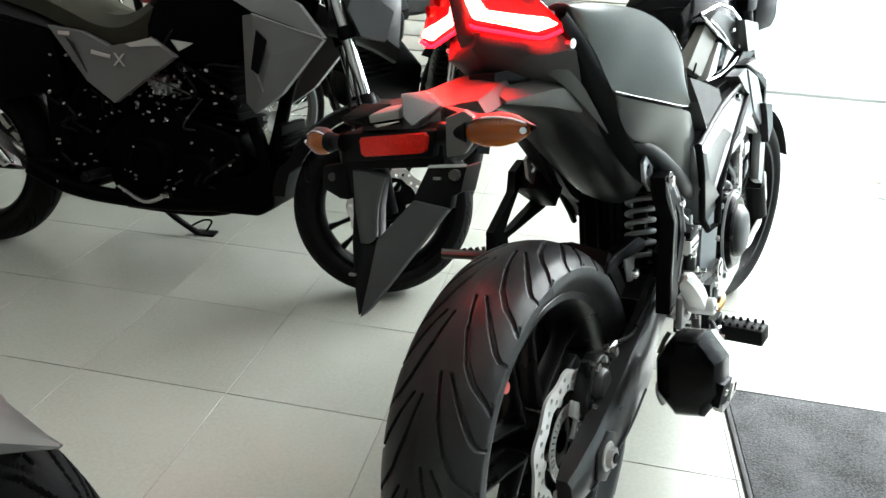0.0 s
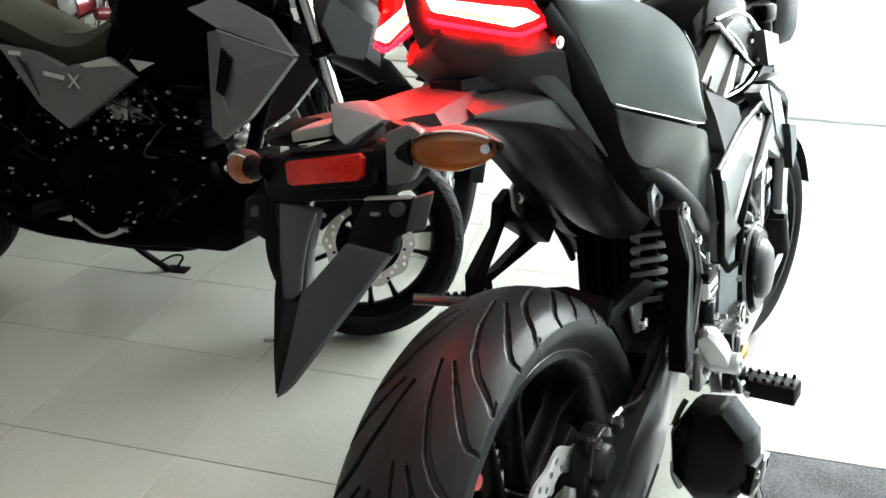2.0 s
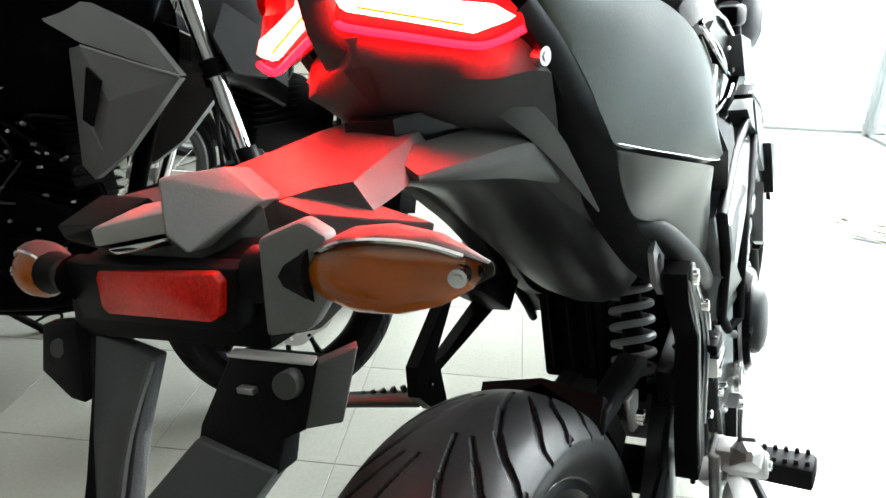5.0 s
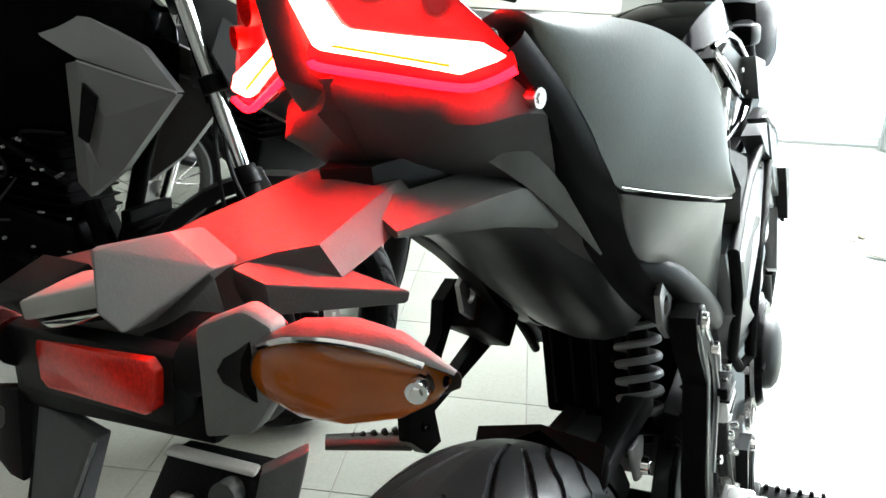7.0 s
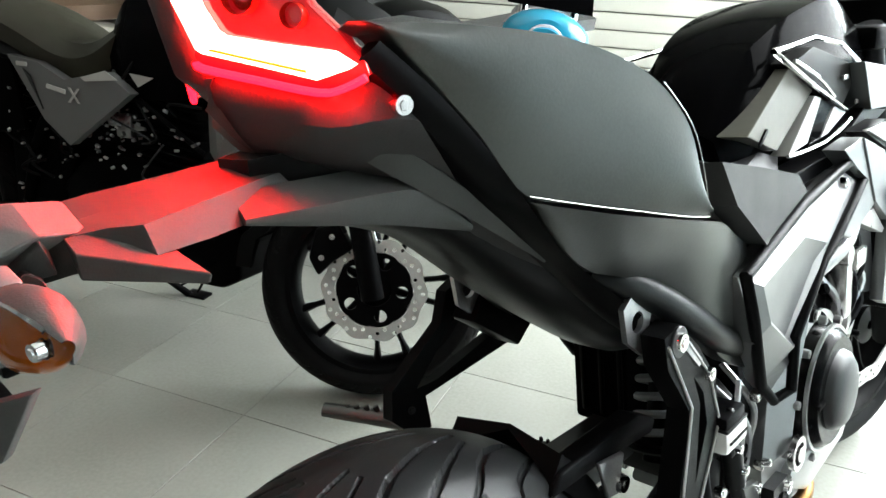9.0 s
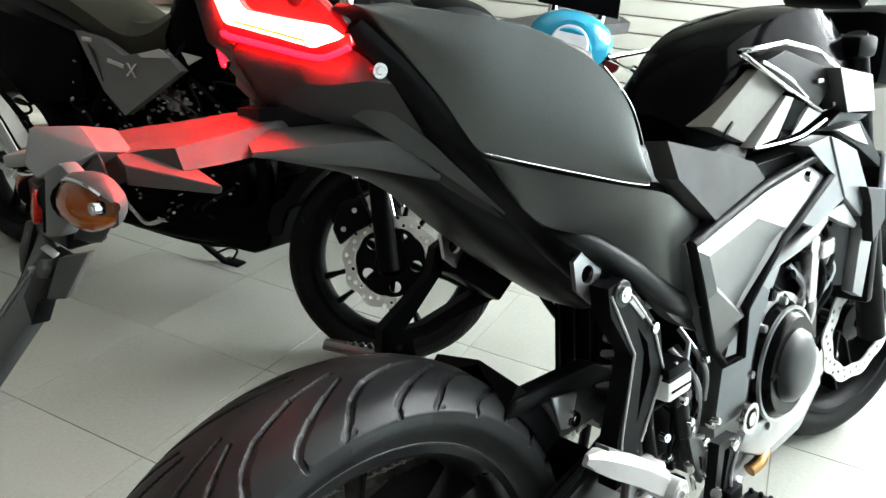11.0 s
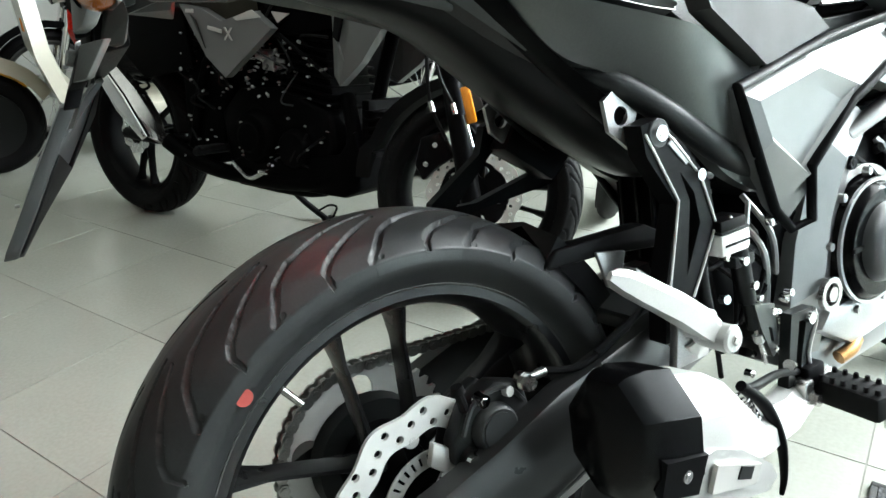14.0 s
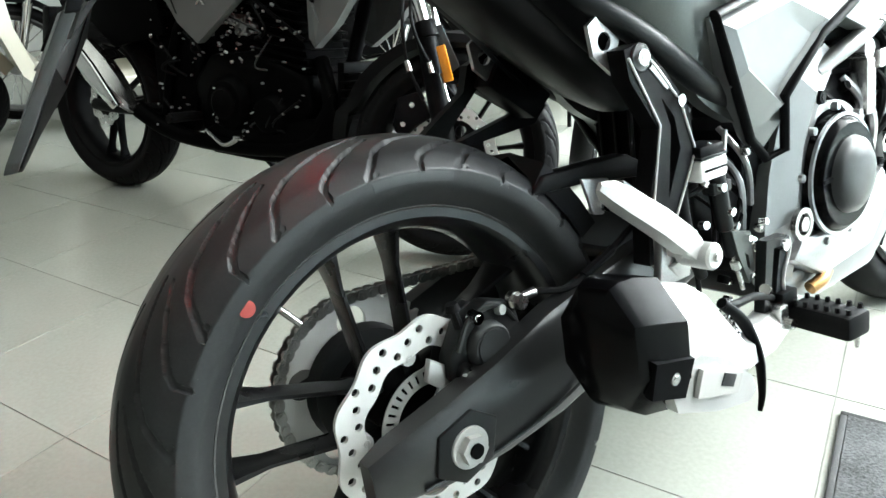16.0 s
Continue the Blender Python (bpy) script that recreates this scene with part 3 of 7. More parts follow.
def caliper(parent):
    c = part("brake_caliper", join(
        prism([(0.015, 0.37), (0.045, 0.345), (0.09, 0.36), (0.125, 0.395), (0.118, 0.43), (0.08, 0.445), (0.04, 0.43), (0.018, 0.395)], 0.08, 0.105, 0.005),
        prism([(0.02, 0.36), (0.055, 0.335), (0.10, 0.355), (0.12, 0.39), (0.085, 0.435), (0.045, 0.42)], 0.045, 0.064, 0.004)), MATT_DARK, parent, "dark single-piston rear brake caliper")
    part("piston_housing", join(cyl((0.1, 0.07, 0.395), (0.118, 0.07, 0.395), 0.029, 0.027, 28, 0.003), cyl((0.118, 0.07, 0.395), (0.1195, 0.07, 0.395), 0.021, 0.021, 28)), PLASTIC_GREY, c)
    part("rubber_boot", join(*[turned_at((0.014 - 0.002 * (i % 2), 0.004), (0.082 + i * 0.004, 0.035, 0.372)) for i in range(7)]), RUBBER_DARK, c)
    part("caliper_bolt", bolt((0.1, 0.006, 0.353), (1, 0, 0), 0.011, 0.008), CHROME, c)
    part("caliper_bolt", bolt((0.110, 0.034, 0.372), (1, 0, 0), 0.009, 0.008), CHROME, c)
    part("caliper_bolt", bolt((0.1055, 0.058, 0.432), (1, 0, 0), 0.009, 0.008), CHROME, c)
    part("pad_pin", cyl((0.09, 0.09, 0.428), (0.112, 0.094, 0.43), 0.006, n=10), BRIGHT_ALLOY, c)
    part("caliper_rib", tube([(0.106, 0.03, 0.40), (0.107, 0.05, 0.432), (0.107, 0.09, 0.436), (0.106, 0.115, 0.41)], 0.003, 6), PLASTIC_GREY, c)
    part("bleed_screw", join(cyl((0.1, 0.04, 0.425), (0.1, 0.035, 0.447), 0.006, 0.005, 8), cyl((0.1, 0.035, 0.447), (0.1, 0.034, 0.455), 0.009, 0.007, 10)), RUBBER_DARK, c)
    part("banjo_bolt", join(cyl((0.108, 0.118, 0.432), (0.12, 0.118, 0.432), 0.009, n=6), cyl((0.1, 0.118, 0.432), (0.108, 0.118, 0.432), 0.011, n=14), cyl((0.104, 0.118, 0.432), (0.104, 0.15, 0.432), 0.006, n=10)), STEEL, c)
    part("caliper_bracket", prism([(-0.012, 0.335), (0.02, 0.328), (0.055, 0.338), (0.078, 0.352), (0.06, 0.366), (0.03, 0.362), (0.02, 0.385), (0.0, 0.40), (-0.008, 0.375), (0.008, 0.36)], 0.084, 0.094, 0.002), BRIGHT_ALLOY, c)


def turned_at(rh, p):
    r, h = rh
    return cyl(p, (p[0] + h, p[1], p[2]), r, r * 0.8, 18)


caliper(bike)
part("brake_hose", tube([(0.104, 0.15, 0.432), (0.115, 0.2, 0.425), (0.118, 0.27, 0.45), (0.112, 0.33, 0.47), (0.105, 0.4, 0.46)], 0.0045, 8), RUBBER_DARK, bike)
part("hose_guide", tube([(0.117, 0.22, 0.432), (0.12, 0.27, 0.452)], 0.0062, 8), BLACK, bike)


# rear hugger and inner mudguard
def hugger():
    rings = []
    for d in range(28, 99, 7):
        a = radians(d)
        r = 0.334
        c, s = math.cos(a), math.sin(a)
        w = 0.072 if d < 80 else 0.05
        rings.append([(-w, (r - 0.03) * c, AX + (r - 0.03) * s), (-w, r * c, AX + r * s), (0, (r + 0.012) * c, AX + (r + 0.012) * s), (w, r * c, AX + r * s), (w, (r - 0.03) * c, AX + (r - 0.03) * s), (0, (r + 0.006) * c, AX + (r + 0.006) * s)])
    return loft(rings[:4])


part("rear_hugger", hugger(), PLASTIC, bike, "black plastic rear hugger")
part("hugger_arm", prism([(0.19, 0.535), (0.21, 0.556), (0.36, 0.552), (0.40, 0.53), (0.39, 0.515), (0.28, 0.53)], 0.05, 0.078, 0.004), PLASTIC, bike)
part("alloy_link", prism([(0.265, 0.54), (0.315, 0.53), (0.30, 0.485), (0.28, 0.49)], 0.079, 0.086, 0.003), ALLOY, bike, "bare alloy linkage plate")
part("linkage_bolt", bolt((0.088, 0.30, 0.50), (1, 0, 0), 0.011, 0.006), CHROME, bike)


def shock(parent):
    low, top = Vector((0.046, 0.45, 0.435)), Vector((0.03, 0.515, 0.60))
    up = (top - low).normalized()
    body = part("shock_absorber", join(cyl(low, top, 0.015, n=20), cyl(low + up * 0.012, low + up * 0.022, 0.036, n=24, bev=0.003), cyl(top - up * 0.012, top, 0.036, n=24, bev=0.003)), BLACK, parent, "rear shock absorber")
    part("spring", helix(low + up * 0.024, top - up * 0.012, 0.0275, 0.0055, 6.2), SPRING, body, "light grey coil spring")


shock(bike)
part("inner_mudguard", prism([(0.50, 0.43), (0.505, 0.68), (0.54, 0.72), (0.59, 0.62), (0.59, 0.43)], -0.11, -0.02, 0.008), ROUGH_BLACK, bike, "black plastic inner mudguard")
for i in range(3):
    part("guard_rib", box((-0.09 + i * 0.03, 0.498, 0.55), (0.006, 0.008, 0.2), 0.002), PLASTIC, bike)
part("battery_box", prism([(0.54, 0.50), (0.54, 0.74), (0.63, 0.71), (0.63, 0.47)], -0.085, -0.01, 0.01), BLACK, bike)


# ---- the tail
def tail_core():
    sections = ((-0.06, (.004, .95), (.008, .952), (.012, .958), (.012, .966), (.008, .97)),
                (-0.042, (0.01, .925), (.03, .93), (.047, .943), (.041, .961), (.03, .972)),
                (-0.02, (.015, .905), (.05, .912), (.088, .932), (.082, .95), (.05, .975)),
                (0.03, (.03, .872), (.086, .898), (.111, .93), (.109, .96), (.07, .985)),
                (0.10, (.05, .83), (.09, .857), (.122, .892), (.115, .95), (.085, .98)),
                (0.185, (.055, .775), (.084, .79), (.12, .83), (.13, .9), (.1, .965)),
                (0.30, (.05, .71), (.085, .725), (.12, .76), (.138, .83), (.1, .90)),
                (0.38, (.06, .69), (.085, .70), (.12, .73), (.12, .80), (.1, .85)),
                (0.5, (.07, .66), (.09, .67), (.11, .70), (.11, .76), (.09, .80)))
    rings = [[(x, r[0], z) for x, z in r[1:]] + [(-x + 0.03 * z, r[0], z) for x, z in r[:0:-1]] for r in sections]
    cols = [ease(c, 4) for c in zip(*rings)]
    return loft([[c[i] for c in cols] for i in range(len(cols[0]))])


part("tail_body", tail_core(), TAIL_PLASTIC, bike, "matt black plastic tail body")


def upper_cowl():
    return skin([(0.105, -0.01, 0.995), (0.13, 0.06, 0.988), (0.155, 0.125, 0.976), (0.17, 0.185, 0.957), (0.18, 0.235, 0.93), (0.185, 0.272, 0.893), (0.183, 0.297, 0.85), (0.181, 0.313, 0.812)],
                [(0.113, 0.012, 0.985), (0.12, 0.045, 0.95), (0.126, 0.078, 0.912), (0.13, 0.118, 0.862), (0.146, 0.165, 0.846), (0.163, 0.225, 0.828), (0.174, 0.28, 0.812), (0.180, 0.315, 0.804)], 0.02, 6, 10, 0.007, (1, 0, 0.35))


def lower_cowl():
    return skin([(0.131, 0.12, 0.856), (0.146, 0.165, 0.841), (0.161, 0.225, 0.823), (0.172, 0.318, 0.798), (0.169, 0.375, 0.782), (0.158, 0.43, 0.756), (0.146, 0.49, 0.728)],
                [(0.125, 0.13, 0.85), (0.122, 0.165, 0.812), (0.119, 0.215, 0.772), (0.126, 0.297, 0.736), (0.134, 0.388, 0.66), (0.136, 0.45, 0.60), (0.138, 0.51, 0.565)], 0.02, 5, 8, 0.002)


def side_strip():
    return skin([(0.114, 0.006, 0.982), (0.122, 0.045, 0.945), (0.127, 0.085, 0.9), (0.13, 0.118, 0.858), (0.122, 0.165, 0.81), (0.117, 0.22, 0.765), (0.123, 0.30, 0.70), (0.129, 0.36, 0.655)],
                [(0.108, -0.008, 0.972), (0.112, 0.02, 0.945), (0.112, 0.055, 0.905), (0.108, 0.09, 0.868), (0.098, 0.14, 0.825), (0.092, 0.21, 0.765), (0.102, 0.29, 0.69), (0.12, 0.35, 0.645)], 0.012, 5, 6, 0.002)


both("upper_cowl", upper_cowl, MATT_GREY, bike, "matt grey tail cowl")
both("lower_cowl", lower_cowl, MATT_GREY, bike, "matt grey lower tail cowl")
# the highlight along the cowl's seams is drawn as thin steel lines
both("cowl_edge", lambda: join(tube([(0.134, 0.118, 0.861), (0.15, 0.165, 0.8455), (0.167, 0.225, 0.8275), (0.178, 0.28, 0.8115), (0.1835, 0.314, 0.804)], 0.0005, 6, 4), tube([(0.1835, 0.314, 0.804), (0.185, 0.30, 0.85), (0.187, 0.274, 0.893), (0.182, 0.237, 0.931)], 0.0005, 6, 4)), STEEL, bike, "thin steel line standing in for the cowl edge's highlight")
both("side_strip", side_strip, BLACK, bike)
both("cowl_bolt", lambda: bolt((0.1115, 0.021, 0.941), (1, -0.25, -0.1), 0.0078, 0.003), STEEL, bike, "chrome socket screw")
both("cowl_bolt", lambda: bolt((0.099, 0.222, 0.765), (1, -0.1, -0.1), 0.006, 0.003), CHROME, bike)
both("ridge_trim", lambda: skin([(0.04, -0.03, 0.944), (0.064, -0.004, 0.93), (0.094, 0.03, 0.911), (0.1, 0.09, 0.868), (0.095, 0.19, 0.79)], [(0.039, -0.03, 0.942), (0.06, -0.006, 0.922), (0.084, 0.026, 0.893), (0.091, 0.085, 0.853), (0.092, 0.185, 0.785)], 0.012, 5, 3, 0.001, (0.7, -0.2, -0.68)), CARRIER_GREY, bike, "grey moulded tail ridge")
both("undertail_fin", lambda: skin([(0.058, -0.075, 0.882), (0.072, -0.035, 0.882), (0.085, 0.02, 0.881), (0.088, 0.055, 0.874), (0.086, 0.105, 0.838)], [(0.056, -0.075, 0.878), (0.068, -0.03, 0.868), (0.076, 0.025, 0.856), (0.079, 0.06, 0.846), (0.083, 0.103, 0.833)], 0.03, 5, 3, 0.002, (0.8, -0.2, -0.5)), CARRIER_GREY, bike, "grey moulded undertail fin")
both("undertail_facet", lambda: hull([(0.03, 0.0, 0.912), (0.05, 0.025, 0.897), (0.075, 0.045, 0.885), (0.055, 0.04, 0.878), (0.04, 0.0, 0.885), (0.02, 0.03, 0.88)]), PLASTIC_GREY, bike)


def undertail():
    """The smooth tub under the tail that sweeps down in front of the wheel."""
    rings = []
    for y, top, low, w in ((-0.05, 0.915, 0.873, 0.03), (0.0, 0.915, 0.858, 0.05), (0.06, 0.90, 0.838, 0.066), (0.12, 0.875, 0.806, 0.075), (0.2, 0.84, 0.738, 0.08), (0.28, 0.80, 0.676, 0.082), (0.35, 0.77, 0.628, 0.08), (0.41, 0.75, 0.60, 0.076), (0.45, 0.74, 0.60, 0.07)):
        h = top - low
        half = [(w * 0.3, low), (w * 0.62, low + h * 0.06), (w * 0.86, low + h * 0.22), (w * 0.98, low + h * 0.5), (w, top)]
        rings.append([(x, y, z) for x, z in half] + [(-x + 0.02, y, z) for x, z in half[::-1]])
    cols = [ease(c, 4) for c in zip(*rings)]
    return loft([[c[i] for c in cols] for i in range(len(cols[0]))])


part("undertail", undertail(), UNDERTAIL, bike, "smooth black plastic undertail tub", 60)
part("passenger_seat", loft([[(-0.05, y, z - 0.04), (-w, y, z - 0.03), (-w * 0.9, y, z), (-w * 0.4, y, z + 0.012), (w * 0.4, y, z + 0.012), (w * 0.9, y, z), (w, y, z - 0.03), (0.05, y, z - 0.04)] for y, z, w in ((0.03, 0.985, 0.05), (0.1, 0.99, 0.09), (0.2, 0.975, 0.125), (0.29, 0.945, 0.14), (0.33, 0.90, 0.12))]), SEAT, bike, "black vinyl passenger seat")


def lamp_plate(poly, deep, proud, bev=0.0):
    """A flat piece in the plane of a tail lamp half, from deep inside to proud of it."""
    out = Vector((0.4554, -0.8882, -0.0616))
    bm = bmesh.new()
    a = [bm.verts.new(Vector(p) + out * proud) for p in poly]
    b = [bm.verts.new(Vector(p) - out * deep) for p in poly]
    bm.faces.new(a)
    bm.faces.new(b[::-1])
    for i in range(len(a)):
        bm.faces.new((a[i - 1], a[i], b[i], b[i - 1]))
    bmesh.ops.recalc_face_normals(bm, faces=bm.faces)
    if bev:
        bmesh.ops.bevel(bm, geom=bm.edges[:], offset=bev, segments=2, affect="EDGES", profile=0.5)
    return bm


def tail_lamp(parent, k):
    """One half of the tail lamp: k is 1 on the right and -1 on the left."""
    side = Matrix.Diagonal((k, 1, 1, 1))
    lens = part("tail_lamp", moved(lamp_plate([(0.112, -0.004, 0.962), (0.097, -0.012, 0.957), (0.081, -0.020, 0.956), (0.045, -0.039, 0.967), (0.011, -0.057, 0.978), (0.004, -0.0605, 0.983), (-0.004, -0.066, 1.01), (-0.007, -0.069, 1.04), (0.07, -0.029, 1.035), (0.083, -0.021, 1.008), (0.1, -0.012, 0.987), (0.111, -0.005, 0.97)], 0.014, 0.0, 0.0015), side), TAIL_LENS, parent, "lit red wraparound tail lamp")
    bar = [(0.106, -0.0065, 0.9695), (0.101, -0.009, 0.967), (0.0815, -0.0188, 0.9625), (0.046, -0.038, 0.975), (0.0125, -0.056, 0.9863), (0.009, -0.058, 0.9895), (0.001, -0.0635, 1.018), (-0.005, -0.0675, 1.04), (0.012, -0.0585, 1.04), (0.0185, -0.0545, 1.014), (0.025, -0.0505, 0.999), (0.029, -0.0483, 0.9955), (0.06, -0.032, 0.987), (0.095, -0.0133, 0.9785)]
    part("led_bar", moved(lamp_plate(bar, 0.001, 0.0055), side), LED, lens, "glowing tail lamp bar", 10)
    seam = [(0.077, -0.0225, 0.9675), (0.077, -0.0225, 0.9692), (0.02, -0.053, 0.9885), (0.018, -0.054, 0.9875)]
    part("led_seam", moved(lamp_plate(seam, 0.0, 0.0062), side), LED_SEAM, lens)
    lip = [Vector(p) + Vector((0.001, -0.002, -0.001)) for p in ((0.006, -0.0595, 0.982), (0.011, -0.0575, 0.9775), (0.045, -0.0395, 0.9665), (0.081, -0.0205, 0.9555), (0.097, -0.0125, 0.9565), (0.111, -0.005, 0.962))]
    part("lens_rim", moved(tube(lip, 0.0028, 6, 3), side), LENS_EDGE, lens, "glowing lower edge of the lens")
    for c, r in (((0.045, -0.043, 1.018), 0.012), ((0.075, -0.026, 1.002), 0.008)):
        part("reflector_cell", moved(turned([(0.0005, 0.003), (r * 0.6, 0.001), (r, 0.004), (r, -0.006)], 16, "y", closed=False), side @ Matrix.Translation(c) @ Matrix.Rotation(radians(27), 4, "Z")), RED_LENS, lens)
    return lens


tail_lamp(bike, 1)
tail_lamp(bike, -1)
part("tail_tip", hull([(0.006, -0.057, 0.974), (-0.014, -0.068, 0.974), (0.03, -0.03, 0.945), (-0.03, -0.03, 0.945), (-0.003, -0.078, 1.042), (-0.014, -0.08, 1.042), (0.05, 0.0, 0.97), (-0.05, 0.0, 0.97), (0.0, -0.05, 1.045)]), TAIL_PLASTIC, bike)


# ---- the plate carrier, bent a little to one side
def settle(p):
    """The bend of the carrier's lower end: forward, down and to the left."""
    ty = min(max((-0.17 - p[1]) / 0.09, 0.0), 1.0)
    tz = min(max((p[2] - 0.672) / 0.17, 0.0), 1.0)
    return Vector((p[0] + ty * (0.08 * (p[0] - 0.03) - 0.046 * tz), p[1] + ty * (0.013 + 0.038 * tz), p[2] - ty * 0.021 * tz))


def plate_carrier(parent):
    rows = [(0.09, -0.035, 0.865, -0.036, 0.893, -0.004, 0.907, 0.03, 0.90, 0.032, 0.866),
            (0.02, -0.04, 0.876, -0.043, 0.909, -0.004, 0.914, 0.034, 0.905, 0.038, 0.879),
            (-0.04, -0.036, 0.882, -0.038, 0.910, -0.004, 0.910, 0.038, 0.903, 0.045, 0.879),
            (-0.10, -0.031, 0.882, -0.033, 0.907, -0.004, 0.901, 0.047, 0.897, 0.056, 0.876),
            (-0.136, -0.028, 0.880, -0.030, 0.906, -0.004, 0.897, 0.052, 0.893, 0.063, 0.876),
            (-0.15, -0.026, 0.878, -0.028, 0.905, -0.002, 0.896, 0.036, 0.893, 0.042, 0.874),
            (-0.21, -0.028, 0.876, -0.03, 0.905, 0.0, 0.897, 0.024, 0.897, 0.03, 0.874)]
    spine = part("plate_carrier", loft([[(r[k], r[0], r[k + 1]) for k in (1, 3, 5, 7, 9)] for r in rows]), CARRIER_GREY, parent, "grey plastic number plate carrier", 14)
    part("wing", hull([(0.03, -0.176, 0.893), (0.053, -0.181, 0.888), (0.091, -0.119, 0.864), (0.048, -0.132, 0.881), (0.02, -0.128, 0.89), (0.052, -0.18, 0.872), (0.09, -0.121, 0.858), (0.044, -0.134, 0.866), (0.018, -0.165, 0.872)]), CARRIER_GREY, spine, smooth=10)
    part("wing", hull([(-0.036, -0.176, 0.896), (-0.06, -0.181, 0.892), (-0.095, -0.119, 0.875), (-0.05, -0.132, 0.888), (-0.02, -0.128, 0.895), (-0.06, -0.18, 0.876), (-0.094, -0.121, 0.868), (-0.046, -0.134, 0.872)]), CARRIER_GREY, spine, smooth=10)
    part("lamp_housing", hull([(0.022, -0.246, 0.916), (0.048, -0.206, 0.901), (0.05, -0.262, 0.888), (0.034, -0.264, 0.888), (0.0, -0.19, 0.906), (-0.04, -0.24, 0.917), (-0.033, -0.17, 0.906), (-0.014, -0.172, 0.905), (-0.04, -0.246, 0.884), (0.034, -0.19, 0.876), (-0.03, -0.172, 0.88)]), CARRIER_GREY, spine, "grey plate lamp housing", 10)
    part("lamp_hood", hull([(0.006, -0.286, 0.916), (0.035, -0.267, 0.919), (0.006, -0.286, 0.906), (0.036, -0.268, 0.908), (0.012, -0.258, 0.921), (0.03, -0.248, 0.921), (0.01, -0.258, 0.907), (0.034, -0.248, 0.908)]), PALE_PLASTIC, spine, "pale plate lamp hood")
    part("hood_root", hull([(-0.062, -0.255, 0.908), (-0.03, -0.276, 0.908), (0.006, -0.28, 0.916), (0.012, -0.25, 0.922), (-0.05, -0.225, 0.916), (-0.06, -0.25, 0.896), (0.006, -0.276, 0.9), (0.02, -0.24, 0.9), (-0.05, -0.22, 0.895)]), PLASTIC, spine, "black plastic lamp hood root")
    part("plate_lamp", hull([(0.004, -0.28, 0.903), (0.034, -0.267, 0.905), (0.008, -0.276, 0.898), (0.034, -0.263, 0.9), (0.01, -0.262, 0.904), (0.03, -0.255, 0.904)]), CHROME, spine, "small clear plate lamp")
    part("bracket", hull([(0.088, -0.256, 0.898), (0.1, -0.252, 0.905), (0.118, -0.244, 0.902), (0.095, -0.275, 0.857), (0.104, -0.251, 0.853), (0.122, -0.24, 0.87), (0.09, -0.24, 0.9), (0.095, -0.24, 0.855)], 0.003), CARRIER_GREY, spine, "", 14)
    part("bracket", hull([(-0.078, -0.235, 0.874), (-0.09, -0.228, 0.88), (-0.108, -0.22, 0.874), (-0.08, -0.247, 0.838), (-0.1, -0.225, 0.832), (-0.11, -0.215, 0.85), (-0.08, -0.215, 0.874), (-0.085, -0.215, 0.834)], 0.003), CARRIER_GREY, spine, "", 14)
    part("bracket_core", hull([(-0.08, -0.243, 0.878), (0.092, -0.272, 0.893), (0.094, -0.276, 0.852), (-0.08, -0.25, 0.834), (-0.078, -0.2, 0.88), (0.09, -0.23, 0.895), (0.09, -0.235, 0.85), (-0.078, -0.205, 0.836)], 0.003), PLASTIC, spine)
    part("reflector_base", slab([(-0.07, -0.251, 0.884), (0.09, -0.283, 0.896), (0.086, -0.287, 0.866), (-0.06, -0.258, 0.85)], 0.012, (0.2, 0.97, 0.1)), PLASTIC, spine)
    part("rear_reflector", slab([(-0.033, -0.262, 0.881), (-0.03, -0.263, 0.884), (0.077, -0.2855, 0.894), (0.082, -0.2865, 0.890), (0.079, -0.29, 0.874), (0.074, -0.2895, 0.871), (-0.022, -0.269, 0.86), (-0.029, -0.267, 0.863)], 0.008, (0.2, 0.97, 0.1)), RED_LENS, spine, "red rectangular rear reflector")
    aft = (0.12, 0.99, 0.02)
    part("fork_plate", slab([(0.078, -0.287, 0.853), (0.131, -0.292, 0.857), (0.124, -0.3, 0.829), (0.112, -0.302, 0.823), (0.108, -0.305, 0.808), (0.052, -0.303, 0.79), (0.06, -0.297, 0.82)], 0.012, aft), PLASTIC, spine)
    part("fork_side", slab([(0.131, -0.292, 0.857), (0.141, -0.275, 0.859), (0.138, -0.292, 0.83), (0.124, -0.3, 0.829)], 0.008, (-0.6, 0.8, 0)), CARRIER_GREY, spine)
    part("plate_lip", slab([(0.078, -0.289, 0.855), (0.131, -0.2945, 0.859), (0.131, -0.29, 0.861), (0.08, -0.284, 0.857)], 0.002, (0, 0, -1)), BRIGHT_ALLOY, spine)
    part("fork_leg", slab([(0.06, -0.302, 0.815), (0.108, -0.307, 0.81), (-0.006, -0.341, 0.682), (-0.018, -0.342, 0.672), (-0.008, -0.328, 0.712), (0.008, -0.315, 0.765)], 0.012, aft), FORK_GREY, spine, "dark grey plastic plate fork leg")
    part("fork_leg", slab([(-0.073, -0.247, 0.838), (-0.06, -0.25, 0.838), (-0.032, -0.295, 0.75), (0.012, -0.31, 0.768), (-0.006, -0.325, 0.715), (-0.013, -0.338, 0.678), (-0.024, -0.337, 0.672), (-0.034, -0.322, 0.70), (-0.046, -0.296, 0.75), (-0.052, -0.27, 0.80)], 0.012, aft), PLASTIC, spine, "black plastic plate fork leg")
